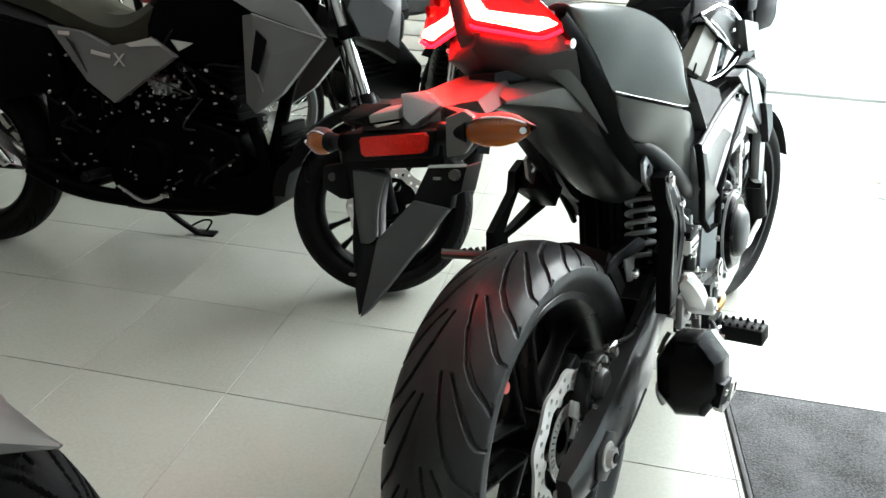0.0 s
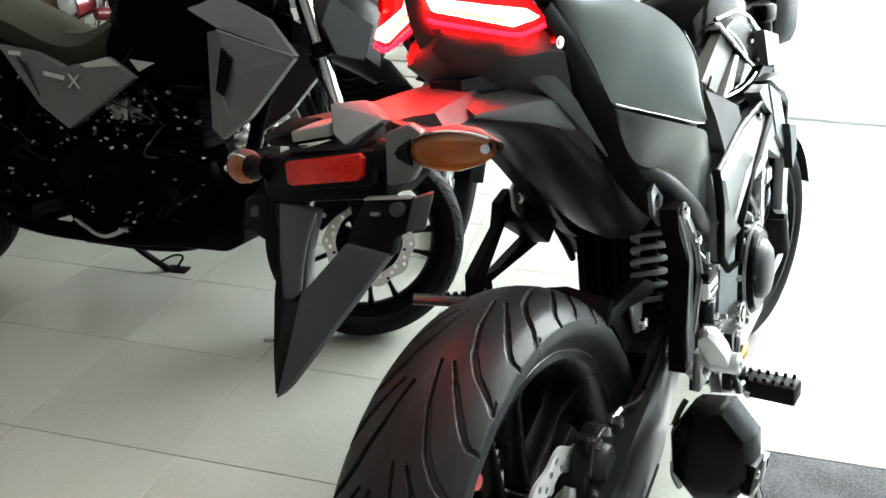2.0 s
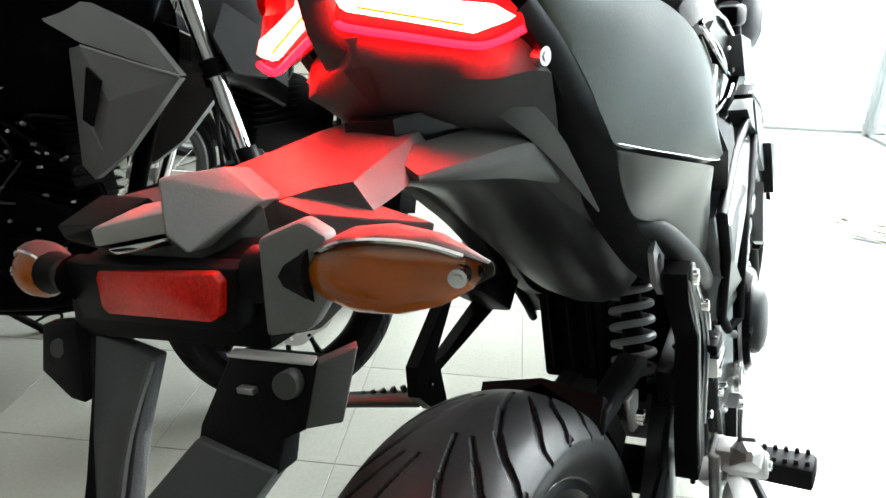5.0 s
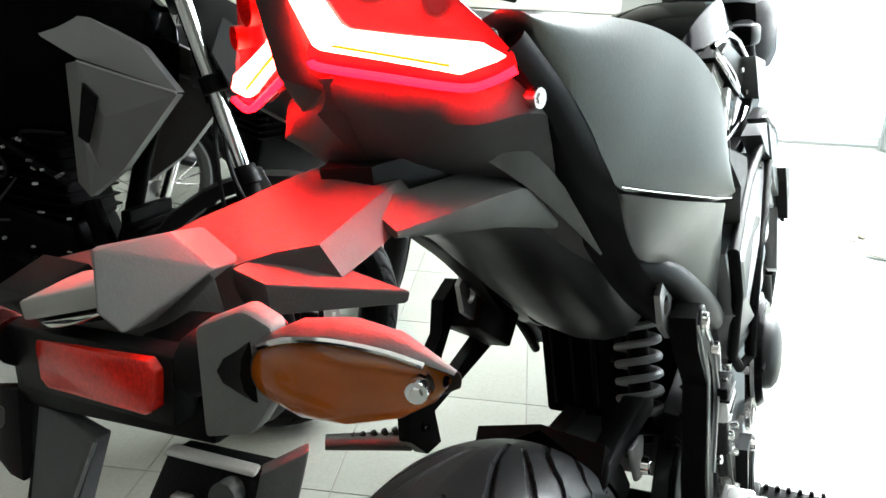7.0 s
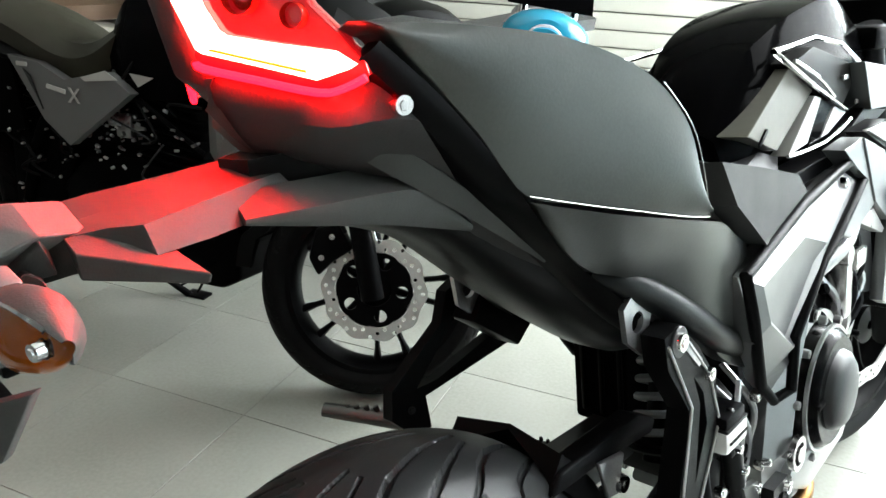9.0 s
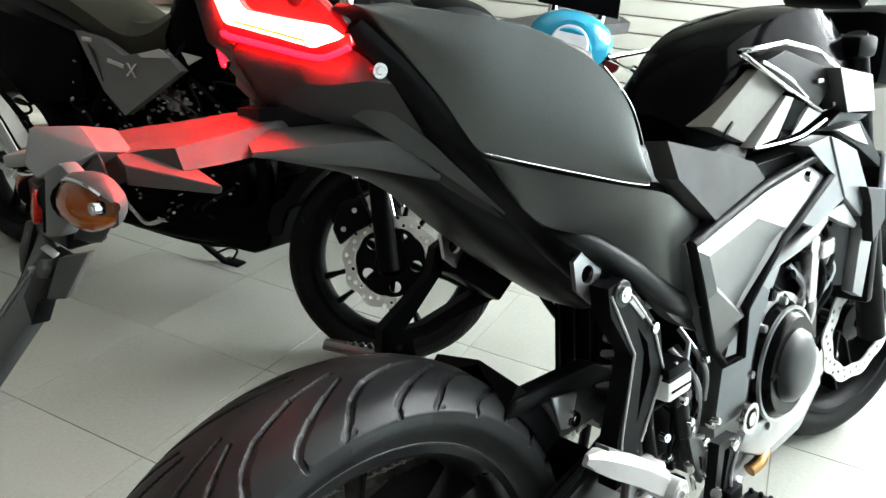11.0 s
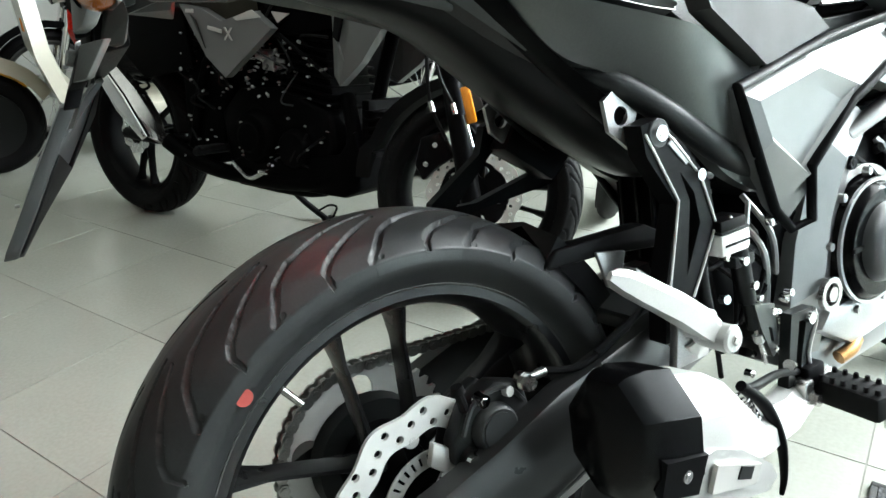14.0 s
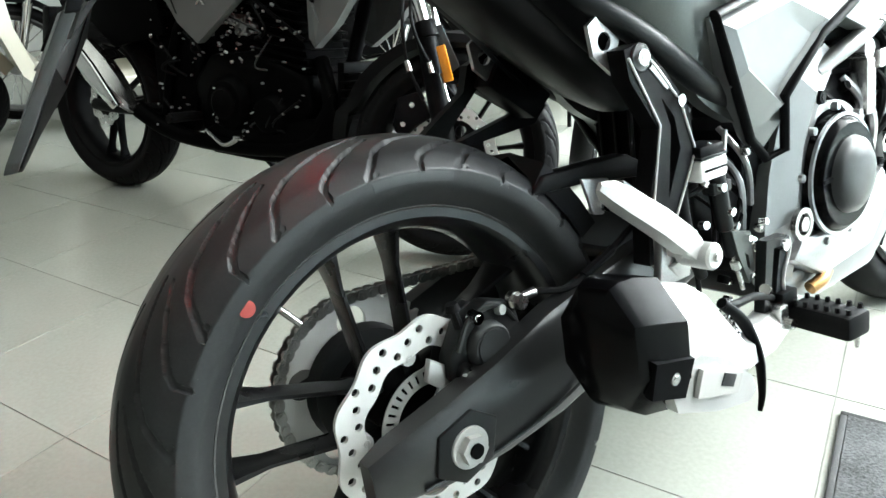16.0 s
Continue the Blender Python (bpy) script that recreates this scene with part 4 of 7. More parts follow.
    part("fork_facet", slab([(-0.06, -0.2515, 0.838), (0.0, -0.265, 0.833), (0.004, -0.29, 0.80), (0.012, -0.3115, 0.769), (-0.008, -0.311, 0.757), (-0.033, -0.297, 0.75), (-0.045, -0.28, 0.788)], 0.01, aft), FORK_GREY, spine)
    part("facet_edge", tube([(0.0, -0.267, 0.832), (0.001, -0.292, 0.80), (0.008, -0.314, 0.768)], 0.0022, 6, 3), CARRIER_GREY, spine)
    part("fork_plate", slab([(-0.108, -0.252, 0.84), (-0.074, -0.253, 0.845), (-0.06, -0.27, 0.80), (-0.075, -0.268, 0.8), (-0.106, -0.262, 0.812)], 0.012, aft), PLASTIC, spine)
    for p, d in (((0.119, -0.298, 0.849), (0.1, -1, 0.3)), ((-0.088, -0.258, 0.828), (0.1, -1, 0.3))):
        part("mounting_stud", cyl(Vector(p) + Vector(d) * -0.004, Vector(p) + Vector(d) * 0.003, 0.0068, 0.006, 16), CARRIER_GREY, spine)
    for a in ((0.098, -0.3005, 0.845), (-0.026, -0.33, 0.722)):
        part("mounting_slot", box(a, (0.009, 0.004, 0.003), 0.0006), ALLOY, spine)
    for ob in [spine] + list(spine.children):
        for v in ob.data.vertices:
            v.co = settle(v.co)
    pod = [(0.0, -0.222, 0.917), (0.013, -0.19, 0.915), (0.03, -0.185, 0.896), (0.014, -0.227, 0.880), (0.007, -0.232, 0.891)]
    part("lamp_pod", hull(pod + [(x - 0.012, y + 0.03, z - 0.006) for x, y, z in pod], 0.0015), POD_GREY, spine, "pale grey faceted lamp pod", 12)
    plate = [(0.066, -0.233, 0.890), (0.088, -0.228, 0.897), (0.098, -0.225, 0.889), (0.097, -0.229, 0.862), (0.089, -0.236, 0.849), (0.066, -0.24, 0.846)]
    part("stalk_plate", hull(plate + [(x - 0.002, y + 0.012, z) for x, y, z in plate], 0.0025), POD_GREY, spine, "rounded grey plate round the indicator stalk", 30)
    return spine


plate_carrier(bike)


def indicator(parent, root, tip, label):
    """A tapered amber indicator, from the carrier's bracket out to its tip."""
    root, tip = Vector(root), Vector(tip)
    d = (tip - root).normalized()
    side = d.cross(Vector((0, 0, 1))).normalized()
    up = side.cross(d)
    L = (tip - root).length
    base = part("indicator", tube([root - d * 0.034, root - d * 0.016, root + d * 0.002], [0.014, 0.010, 0.014], 14), RUBBER_DARK, parent, label)
    prof = ((0.0, 0.0085), (0.08, 0.0125), (0.28, 0.0175), (0.52, 0.018), (0.76, 0.014), (0.92, 0.0076), (1.0, 0.001))
    shape = [[root + d * (f * L) + side * (r * 0.9 * math.cos(2 * math.pi * j / 20)) + up * (r * math.sin(2 * math.pi * j / 20)) for j in range(20)] for f, r in prof]
    part("lens", loft(shape), LENS, base, "clear tapered indicator lens")
    core = [[root + d * (f * L) + side * (r * 0.68 * math.cos(2 * math.pi * j / 14)) + up * (r * 0.78 * math.sin(2 * math.pi * j / 14)) for j in range(14)] for f, r in prof[:-1]]
    part("amber_insert", loft(core), AMBER_BULB, base, "amber inner lens")
    back = side if side.y < 0 else -side
    shell = []
    for f, r in ((-0.02, 0.009), *prof[1:-1], (1.03, 0.003)):
        c = root + d * (f * L)
        arc = [radians(62 + 20 * q) for q in range(10)]
        shell.append([c + (back * math.cos(q) * 0.95 + up * math.sin(q)) * r * 1.12 for q in arc] + [c + (back * math.cos(q) * 0.95 + up * math.sin(q)) * r * 1.02 for q in arc[::-1]])
    part("housing", loft(shell), CARRIER_GREY, base, "grey moulded indicator housing")
    part("rim", tube([root + d * (f * L) + (back * 0.46 + up * 0.86) * (r * 1.04) for f, r in prof[1:-1]], 0.0013, 6), CHROME, base)
    k = -1 if side.y > 0 else 1
    part("screw", bolt(root + d * (0.9 * L) + side * (k * 0.007), side * k + d * 0.3, 0.0045, 0.003), CHROME, base)


indicator(bike, (0.089, -0.224, 0.872), (0.171, -0.224, 0.876), "amber indicator on a rubber stalk")
indicator(bike, settle((-0.112, -0.226, 0.866)), settle((-0.178, -0.2, 0.858)), "amber indicator on a rubber stalk, bent forward")


# ---- passenger footrests, hangers and frame
def hanger():
    outer = [(0.285, 0.688), (0.315, 0.693), (0.355, 0.655), (0.395, 0.605), (0.402, 0.552), (0.358, 0.48), (0.35, 0.425), (0.30, 0.425), (0.305, 0.49), (0.335, 0.588), (0.29, 0.653)]
    window = [(0.344, 0.625), (0.366, 0.598), (0.374, 0.558), (0.345, 0.50), (0.358, 0.588)]
    return cut_plate([outer, window], 0.126, 0.152)


part("footrest_hanger", hanger(), PLASTIC, bike, "black cast passenger footrest hanger")
part("hanger_edge", tube([(0.153, 0.29, 0.678), (0.153, 0.337, 0.593), (0.153, 0.312, 0.49), (0.153, 0.31, 0.44)], 0.0018, 6, 1), BRIGHT_ALLOY, bike)
part("hanger_edge", tube([(0.153, 0.318, 0.682), (0.153, 0.378, 0.615), (0.153, 0.402, 0.55), (0.153, 0.353, 0.47)], 0.0018, 6, 1), BRIGHT_ALLOY, bike)
part("hanger_washer", cyl((0.15, 0.311, 0.676), (0.155, 0.311, 0.676), 0.0165, n=24, bev=0.001), PLASTIC_GREY, bike)
part("hanger_slot", prism([(0.325, 0.662), (0.335, 0.668), (0.362, 0.638), (0.354, 0.632)], 0.1515, 0.1535, 0.0005), ALLOY, bike)
part("hanger_bolt", bolt((0.153, 0.311, 0.676), (1, 0, 0), 0.011, 0.006), CHROME, bike, "chrome flanged bolt")
part("hanger_bolt", bolt((0.153, 0.374, 0.617), (1, 0, 0), 0.0085, 0.006), CHROME, bike)
both("helmet_lug", lambda: cut_plate([[(0.26, 0.72), (0.285, 0.735), (0.315, 0.71), (0.295, 0.66), (0.265, 0.685)], ring(0.285, 0.7, 0.011, 16)], 0.118, 0.124), ALLOY, bike, "bare metal lug with a round hole")
both("frame_tube", lambda: tube([(0.09, 0.25, 0.755), (0.118, 0.29, 0.735), (0.135, 0.36, 0.685), (0.138, 0.44, 0.63), (0.12, 0.55, 0.575)], 0.0165, 14), MATT_DARK, bike, "dark grey rear frame tube")


def footrest(s):
    rows = ((0.200, 0.327, 0.445, 0.011, 0.016), (0.204, 0.302, 0.465, 0.015, 0.018), (0.211, 0.25, 0.503, 0.016, 0.017), (0.219, 0.19, 0.542, 0.0145, 0.015), (0.223, 0.163, 0.559, 0.011, 0.012), (0.225, 0.147, 0.567, 0.003, 0.005))
    p = part("passenger_footrest", loft([[(s * (x + a * w), y + b * h * 0.5, z + b * h * 0.85) for a, b in ((-1, -0.9), (-1, 0.25), (-0.55, 0.85), (0.45, 0.9), (1, 0.3), (0.85, -0.9))] for x, y, z, w, h in rows]), BRIGHT_ALLOY, bike, "silver folding passenger footrest", 20)
    part("hinge", join(cyl((s * 0.178, 0.328, 0.44), (s * 0.226, 0.328, 0.44), 0.0165, n=24, bev=0.003), box((s * 0.186, 0.318, 0.455), (0.03, 0.036, 0.03), 0.006)), BRIGHT_ALLOY, p)
    part("hinge_pin", cyl((s * 0.172, 0.328, 0.44), (s * 0.23, 0.328, 0.44), 0.006, n=12, bev=0.001), STEEL, p)
    part("hinge_bracket", hull([(s * 0.15, 0.30, 0.425), (s * 0.185, 0.30, 0.43), (s * 0.15, 0.345, 0.43), (s * 0.185, 0.345, 0.435), (s * 0.155, 0.322, 0.402), (s * 0.178, 0.322, 0.405), (s * 0.155, 0.342, 0.402), (s * 0.178, 0.342, 0.405)], 0.003), BRIGHT_ALLOY, p)
    part("rubber_pad", loft([[(s * (x + a), y + 0.006, z + 0.0135 + b) for a, b in ((-0.009, -0.006), (-0.009, 0.0), (0.007, 0.0), (0.007, -0.006))] for x, y, z in ((0.206, 0.285, 0.478), (0.22, 0.175, 0.552))]), SILVER, p)
    return p


footrest(1)
# the left footrest is folded out
left = part("passenger_footrest", join(tube([(-0.15, 0.2, 0.548), (-0.18, 0.185, 0.552), (-0.235, 0.15, 0.562)], [0.013, 0.013, 0.011], 10, flat=0.8), *[cyl((-0.165 - i * 0.0105, 0.193 - i * 0.0064, 0.5605), (-0.167 - i * 0.0105, 0.192 - i * 0.0064, 0.567), 0.004, n=6) for i in range(6)]), MATT_GREY, bike, "grey ribbed passenger footrest folded out")
lh = part("left_hanger", cut_plate([[(0.318, 0.706), (0.28, 0.692), (0.266, 0.655), (0.177, 0.602), (0.172, 0.566), (0.2, 0.535), (0.232, 0.532), (0.228, 0.575), (0.396, 0.587), (0.424, 0.611), (0.374, 0.672)][::-1], [(0.29, 0.655), (0.36, 0.61), (0.25, 0.588), (0.215, 0.59)]], -0.148, -0.132), BLACK, bike, "black footrest hanger with a slot")
part("hanger_block", hull([(-0.128, 0.31, 0.70), (-0.128, 0.4, 0.63), (-0.128, 0.36, 0.60), (-0.128, 0.28, 0.66), (-0.09, 0.31, 0.70), (-0.09, 0.4, 0.63), (-0.09, 0.36, 0.6), (-0.09, 0.28, 0.66)], 0.004), BLACK, lh)
for p in ((-0.13, 0.318, 0.685), (-0.13, 0.325, 0.665), (-0.13, 0.39, 0.63), (-0.13, 0.2, 0.57)):
    part("hanger_bolt", bolt(p, (1, -0.4, 0.1), 0.006, 0.004), CHROME, lh)


def reservoir(parent):
    r = part("brake_reservoir", box((0.145, 0.425, 0.522), (0.04, 0.058, 0.03), 0.007), mat("milky_plastic", (0.75, 0.75, 0.72), 0.35, scale=40), parent, "white brake fluid reservoir")
    part("cap", box((0.145, 0.422, 0.546), (0.038, 0.05, 0.016), 0.004), BLACK, r)
    part("cap_rim", box((0.145, 0.422, 0.5385), (0.042, 0.054, 0.004), 0.0015), MATT_DARK, r)
    for k in (-1, 1):
        part("cap_screw", bolt((0.145 + k * 0.013, 0.422, 0.553), (0, 0, 1), 0.004, 0.002), STEEL, r)
    part("level_mark", box((0.1655, 0.425, 0.522), (0.002, 0.046, 0.003), 0.0005), BLACK, r)


reservoir(bike)
part("reservoir_hose", tube([(0.13, 0.40, 0.52), (0.14, 0.385, 0.48), (0.142, 0.395, 0.42), (0.13, 0.43, 0.37)], 0.009, 10), RUBBER_DARK, bike)
for k, p in enumerate(([(0.13, 0.34, 0.51), (0.135, 0.4, 0.505), (0.12, 0.47, 0.515)], [(0.12, 0.36, 0.49), (0.14, 0.42, 0.492), (0.13, 0.5, 0.53)], [(0.14, 0.485, 0.56), (0.142, 0.47, 0.5), (0.14, 0.462, 0.46)])):
    part("cable", tube(p, 0.0035, 6), ALLOY if k == 2 else RUBBER_DARK, bike)


# the brake master cylinder, its rod and the clutter of hoses behind the hanger
master = part("master_cylinder", join(cyl((0.142, 0.455, 0.505), (0.142, 0.472, 0.425), 0.013, 0.012, 16, 0.002), cyl((0.142, 0.472, 0.425), (0.142, 0.482, 0.385), 0.008, n=12), box((0.142, 0.458, 0.488), (0.02, 0.04, 0.016), 0.003)), MATT_DARK, bike, "dark rear brake master cylinder")
part("push_rod", cyl((0.144, 0.482, 0.39), (0.148, 0.498, 0.33), 0.0035, n=8), STEEL, master)
part("rod_nut", cyl((0.145, 0.486, 0.375), (0.146, 0.489, 0.364), 0.0075, n=6), BRIGHT_ALLOY, master)
for p in ((0.154, 0.45, 0.49), (0.154, 0.468, 0.452)):
    part("cylinder_bolt", bolt(p, (1, 0, 0), 0.007, 0.005), CHROME, master)
rnd = random.Random(23)
for i in range(9):
    y, z = rnd.uniform(0.38, 0.54), rnd.uniform(0.46, 0.56)
    part("cable", tube([(0.10, y, z), (0.128 + rnd.uniform(0, 0.012), y + rnd.uniform(0.0, 0.05), z - 0.05), (0.12, y + rnd.uniform(0.0, 0.07), z - rnd.uniform(0.09, 0.16))], rnd.uniform(0.0025, 0.006), 7), ALLOY if i % 4 == 0 else RUBBER_DARK, bike)
for i in range(16):
    at = (0.125 + rnd.uniform(0, 0.025), rnd.uniform(0.40, 0.58), rnd.uniform(0.30, 0.53))
    if i % 2:
        part("clip", box(at, (0.012, rnd.uniform(0.006, 0.016), rnd.uniform(0.004, 0.012)), 0.0015, Matrix.Rotation(rnd.uniform(-0.8, 0.8), 4, "X")), STEEL if i % 3 else BLACK, bike)
    else:
        part("small_bolt", bolt(at, (1, rnd.uniform(-0.4, 0.2), rnd.uniform(-0.2, 0.4)), rnd.uniform(0.004, 0.0075), 0.006), CHROME, bike)
part("linkage_cover", hull([(0.08, 0.42, 0.50), (0.08, 0.56, 0.52), (0.08, 0.57, 0.36), (0.08, 0.44, 0.36), (0.11, 0.44, 0.48), (0.11, 0.55, 0.50), (0.11, 0.56, 0.38), (0.11, 0.46, 0.38)], 0.004), BLACK, bike, "black linkage cover")


# ---- seat, tank, frame covers
part("rider_seat", loft([[(-w * 0.8, y, z - 0.07), (-w, y, z - 0.04), (-w * 0.8, y, z - 0.006), (-w * 0.4, y, z + 0.004), (w * 0.4, y, z + 0.004), (w * 0.8, y, z - 0.006), (w, y, z - 0.04), (w * 0.8, y, z - 0.07)] for y, z, w in ((0.27, 0.93, 0.12), (0.33, 0.875, 0.125), (0.40, 0.83, 0.128), (0.50, 0.805, 0.13), (0.60, 0.80, 0.125), (0.68, 0.81, 0.11), (0.76, 0.84, 0.08))]), SEAT, bike, "black vinyl rider seat")
both("seat_side_panel", lambda: panel([(0.14, 0.369, 0.842), (0.138, 0.48, 0.816), (0.134, 0.595, 0.787), (0.13, 0.64, 0.757), (0.134, 0.514, 0.730), (0.138, 0.49, 0.727), (0.146, 0.433, 0.762), (0.155, 0.369, 0.80)], 0.03, 0.004, 0.004), SEAT_GREY, bike, "satin grey seat side panel")


def tank():
    rings = []
    for y, top, low, wt, wm in ((0.58, 0.85, 0.74, 0.04, 0.075), (0.64, 0.91, 0.73, 0.055, 0.09), (0.72, 0.955, 0.73, 0.07, 0.1), (0.82, 0.985, 0.735, 0.08, 0.104), (0.95, 1.0, 0.75, 0.085, 0.106), (1.08, 0.975, 0.78, 0.07, 0.1), (1.18, 0.93, 0.82, 0.05, 0.085)):
        mid = low + (top - low) * 0.6
        half = [(wm * 0.7, low), (wm * 0.95, low + (mid - low) * 0.5), (wm, mid), (wm * 0.9, mid + (top - mid) * 0.5), (wt, top - 0.008), (wt * 0.4, top)]
        rings.append([(x, y, z) for x, z in half] + [(-x, y, z) for x, z in half[::-1]])
    eased = [ease(c, 4) for c in zip(*rings)]
    return loft([[c[i] for c in eased] for i in range(len(eased[0]))])


part("fuel_tank", tank(), GLOSS_BLACK, bike, "gloss black fuel tank")
both("tank_scoop", lambda: slab([(0.118, 0.705, 0.912), (0.118, 0.78, 0.928), (0.118, 0.95, 0.892), (0.118, 0.976, 0.871), (0.118, 0.914, 0.831), (0.118, 0.775, 0.879)], 0.03, (-1, 0, 0)), SMOKED, bike, "smoked gloss tank scoop", 20)
both("scoop_rim", lambda: tube([(0.121, 0.629, 0.931), (0.121, 0.771, 0.94), (0.121, 0.889, 0.924), (0.121, 0.974, 0.893), (0.121, 0.977, 0.827), (0.121, 0.921, 0.826), (0.121, 0.78, 0.875), (0.121, 0.692, 0.908)], [0.0045, 0.003, 0.004, 0.003, 0.0045], 6, 1, closed=True), CHROME, bike, "chrome outline of the tank scoop")
both("scoop_stay", lambda: tube([(0.121, 0.70, 0.915), (0.123, 0.79, 0.885), (0.123, 0.86, 0.852)], 0.0025, 6), CHROME, bike)
both("scoop_bolt", lambda: box((0.123, 0.905, 0.875), (0.004, 0.022, 0.007), 0.001), ALLOY, bike)
both("tank_side", lambda: slab([(0.108, 0.717, 0.905), (0.108, 0.817, 0.869), (0.108, 0.681, 0.801), (0.108, 0.585, 0.834)], 0.04, (-1, 0, 0)), TANK_IVORY, bike, "ivory panel on the tank side", 20)
both("panel_slot", lambda: box((0.1095, 0.63, 0.826), (0.003, 0.03, 0.006), 0.001, Matrix.Rotation(radians(34), 4, "X")), BLACK, bike)
both("tank_side_trim", lambda: slab([(0.116, 0.798, 0.86), (0.116, 0.827, 0.854), (0.116, 0.774, 0.797), (0.116, 0.699, 0.791)], 0.03, (-1, 0, 0)), WHITE_PLASTIC, bike, "white tank side trim", 20)
both("tank_side_trim", lambda: slab([(0.118, 0.88, 0.836), (0.118, 0.936, 0.82), (0.118, 0.854, 0.799), (0.118, 0.822, 0.797)], 0.03, (-1, 0, 0)), WHITE_PLASTIC, bike, "white tank side trim", 20)
both("trim_wedge", lambda: slab([(0.116, 0.822, 0.854), (0.116, 0.877, 0.841), (0.116, 0.849, 0.822), (0.116, 0.824, 0.794), (0.116, 0.773, 0.789)], 0.03, (-1, 0, 0)), GLOSS_BLACK, bike, "black wedge between the trims", 20)
both("trim_edge", lambda: tube([(0.116, 0.699, 0.791), (0.12, 0.745, 0.79), (0.122, 0.85, 0.792), (0.124, 0.935, 0.81)], 0.003, 6), CHROME, bike)
both("tank_shoulder", lambda: slab([(0.14, 0.939, 0.894), (0.14, 1.089, 0.874), (0.14, 1.118, 0.808), (0.14, 0.985, 0.817)], 0.04, (-1, 0, 0)), SILVER, bike, "silver tank shoulder", 20)
both("knee_band", lambda: slab([(0.13, 0.649, 0.77), (0.13, 0.854, 0.773), (0.13, 0.983, 0.82), (0.13, 1.112, 0.802), (0.13, 0.871, 0.755), (0.13, 0.662, 0.747)], 0.04, (-1, 0, 0)), BLACK, bike, "black band under the tank", 20)


def frame_cover():
    """Outer rim first, then the sunk four-sided panel in its middle."""
    v = [(0.158, 0.437, 0.706), (0.158, 0.59, 0.73), (0.15, 0.806, 0.755), (0.16, 0.851, 0.73), (0.168, 0.711, 0.672), (0.17, 0.60, 0.588), (0.167, 0.568, 0.552), (0.152, 0.55, 0.52), (0.15, 0.528, 0.542), (0.164, 0.468, 0.618),
         (0.174, 0.468, 0.688), (0.174, 0.596, 0.712), (0.171, 0.69, 0.68), (0.174, 0.568, 0.578), (0.174, 0.492, 0.635),
         (0.166, 0.602, 0.69), (0.164, 0.662, 0.662), (0.164, 0.564, 0.592), (0.166, 0.498, 0.642)]
    return facets(v, [(0, 1, 11, 10), (1, 2, 3, 4, 12, 11), (12, 4, 5, 13), (13, 5, 6, 7, 8), (14, 13, 8, 9), (0, 10, 14, 9), (11, 12, 16, 15), (12, 13, 17, 16), (13, 14, 18, 17), (10, 11, 15), (10, 15, 18), (10, 18, 14), (15, 16, 17, 18)], 0.02)


both("frame_cover", frame_cover, SILVER, bike, "silver faceted frame side cover", 12)
both("cover_border", lambda: tube([(0.168, 0.434, 0.709), (0.16, 0.63, 0.745), (0.158, 0.81, 0.764), (0.165, 0.862, 0.73), (0.172, 0.715, 0.674), (0.170, 0.68, 0.66), (0.172, 0.575, 0.588), (0.168, 0.58, 0.515), (0.156, 0.552, 0.508), (0.152, 0.523, 0.54), (0.168, 0.457, 0.65)], 0.0072, 10, 1, closed=True), BLACK, bike, "black border of the frame cover")
both("cover_bolt", lambda: bolt((0.157, 0.80, 0.737), (1, 0, 0), 0.009, 0.004), CHROME, bike)
both("frame_beam", lambda: facets([(0.13, 0.763, 0.640), (0.13, 0.80, 0.615), (0.136, 0.745, 0.568), (0.138, 0.705, 0.50), (0.138, 0.685, 0.43), (0.136, 0.668, 0.36), (0.13, 0.655, 0.29), (0.128, 0.60, 0.295), (0.13, 0.585, 0.38), (0.13, 0.602, 0.47), (0.128, 0.64, 0.551), (0.128, 0.685, 0.606), (0.15, 0.66, 0.50), (0.152, 0.632, 0.40), (0.15, 0.70, 0.575)], [(0, 1, 2, 14, 11), (11, 14, 12, 10), (14, 2, 3, 12), (10, 12, 13, 8, 9), (12, 3, 4, 5, 13), (13, 5, 6, 7, 8)], 0.03), SILVER, bike, "silver cast frame beam", 12)
both("beam_plug", lambda: bolt((0.15, 0.715, 0.565), (1, 0, 0), 0.011, 0.002), BLACK, bike)
both("front_shroud", lambda: slab([(0.165, 0.723, 0.687), (0.165, 0.864, 0.734), (0.165, 0.771, 0.788), (0.165, 0.852, 0.794), (0.165, 0.925, 0.772), (0.165, 0.934, 0.681), (0.165, 0.82, 0.652)], 0.03, (-1, 0, 0)), SILVER, bike, "silver radiator shroud", 20)
both("shroud_flank", lambda: slab([(0.168, 0.847, 0.794), (0.168, 0.961, 0.758), (0.168, 1.047, 0.662), (0.168, 1.009, 0.635), (0.168, 0.925, 0.684)], 0.03, (-1, 0, 0)), SILVER, bike, "silver outer flank of the shroud", 20)
both("shroud_lip", lambda: slab([(0.16, 0.871, 0.663), (0.16, 0.947, 0.669), (0.16, 1.017, 0.619), (0.16, 1.006, 0.614)], 0.02, (-1, 0, 0)), BRIGHT_ALLOY, bike, "", 20)
both("shroud_lower", lambda: slab([(0.165, 1.033, 0.638), (0.165, 1.066, 0.651), (0.165, 1.086, 0.573), (0.165, 1.061, 0.471), (0.165, 1.011, 0.494)], 0.02, (-1, 0, 0)), SILVER, bike, "silver lower shroud strip", 20)
both("shroud_wing", lambda: slab([(0.182, 0.984, 0.693), (0.182, 1.074, 0.676), (0.182, 1.09, 0.618), (0.182, 1.038, 0.584), (0.182, 1.008, 0.663)], 0.02, (-1, 0, 0)), MATT_DARK, bike, "dark outer wing of the shroud", 20)
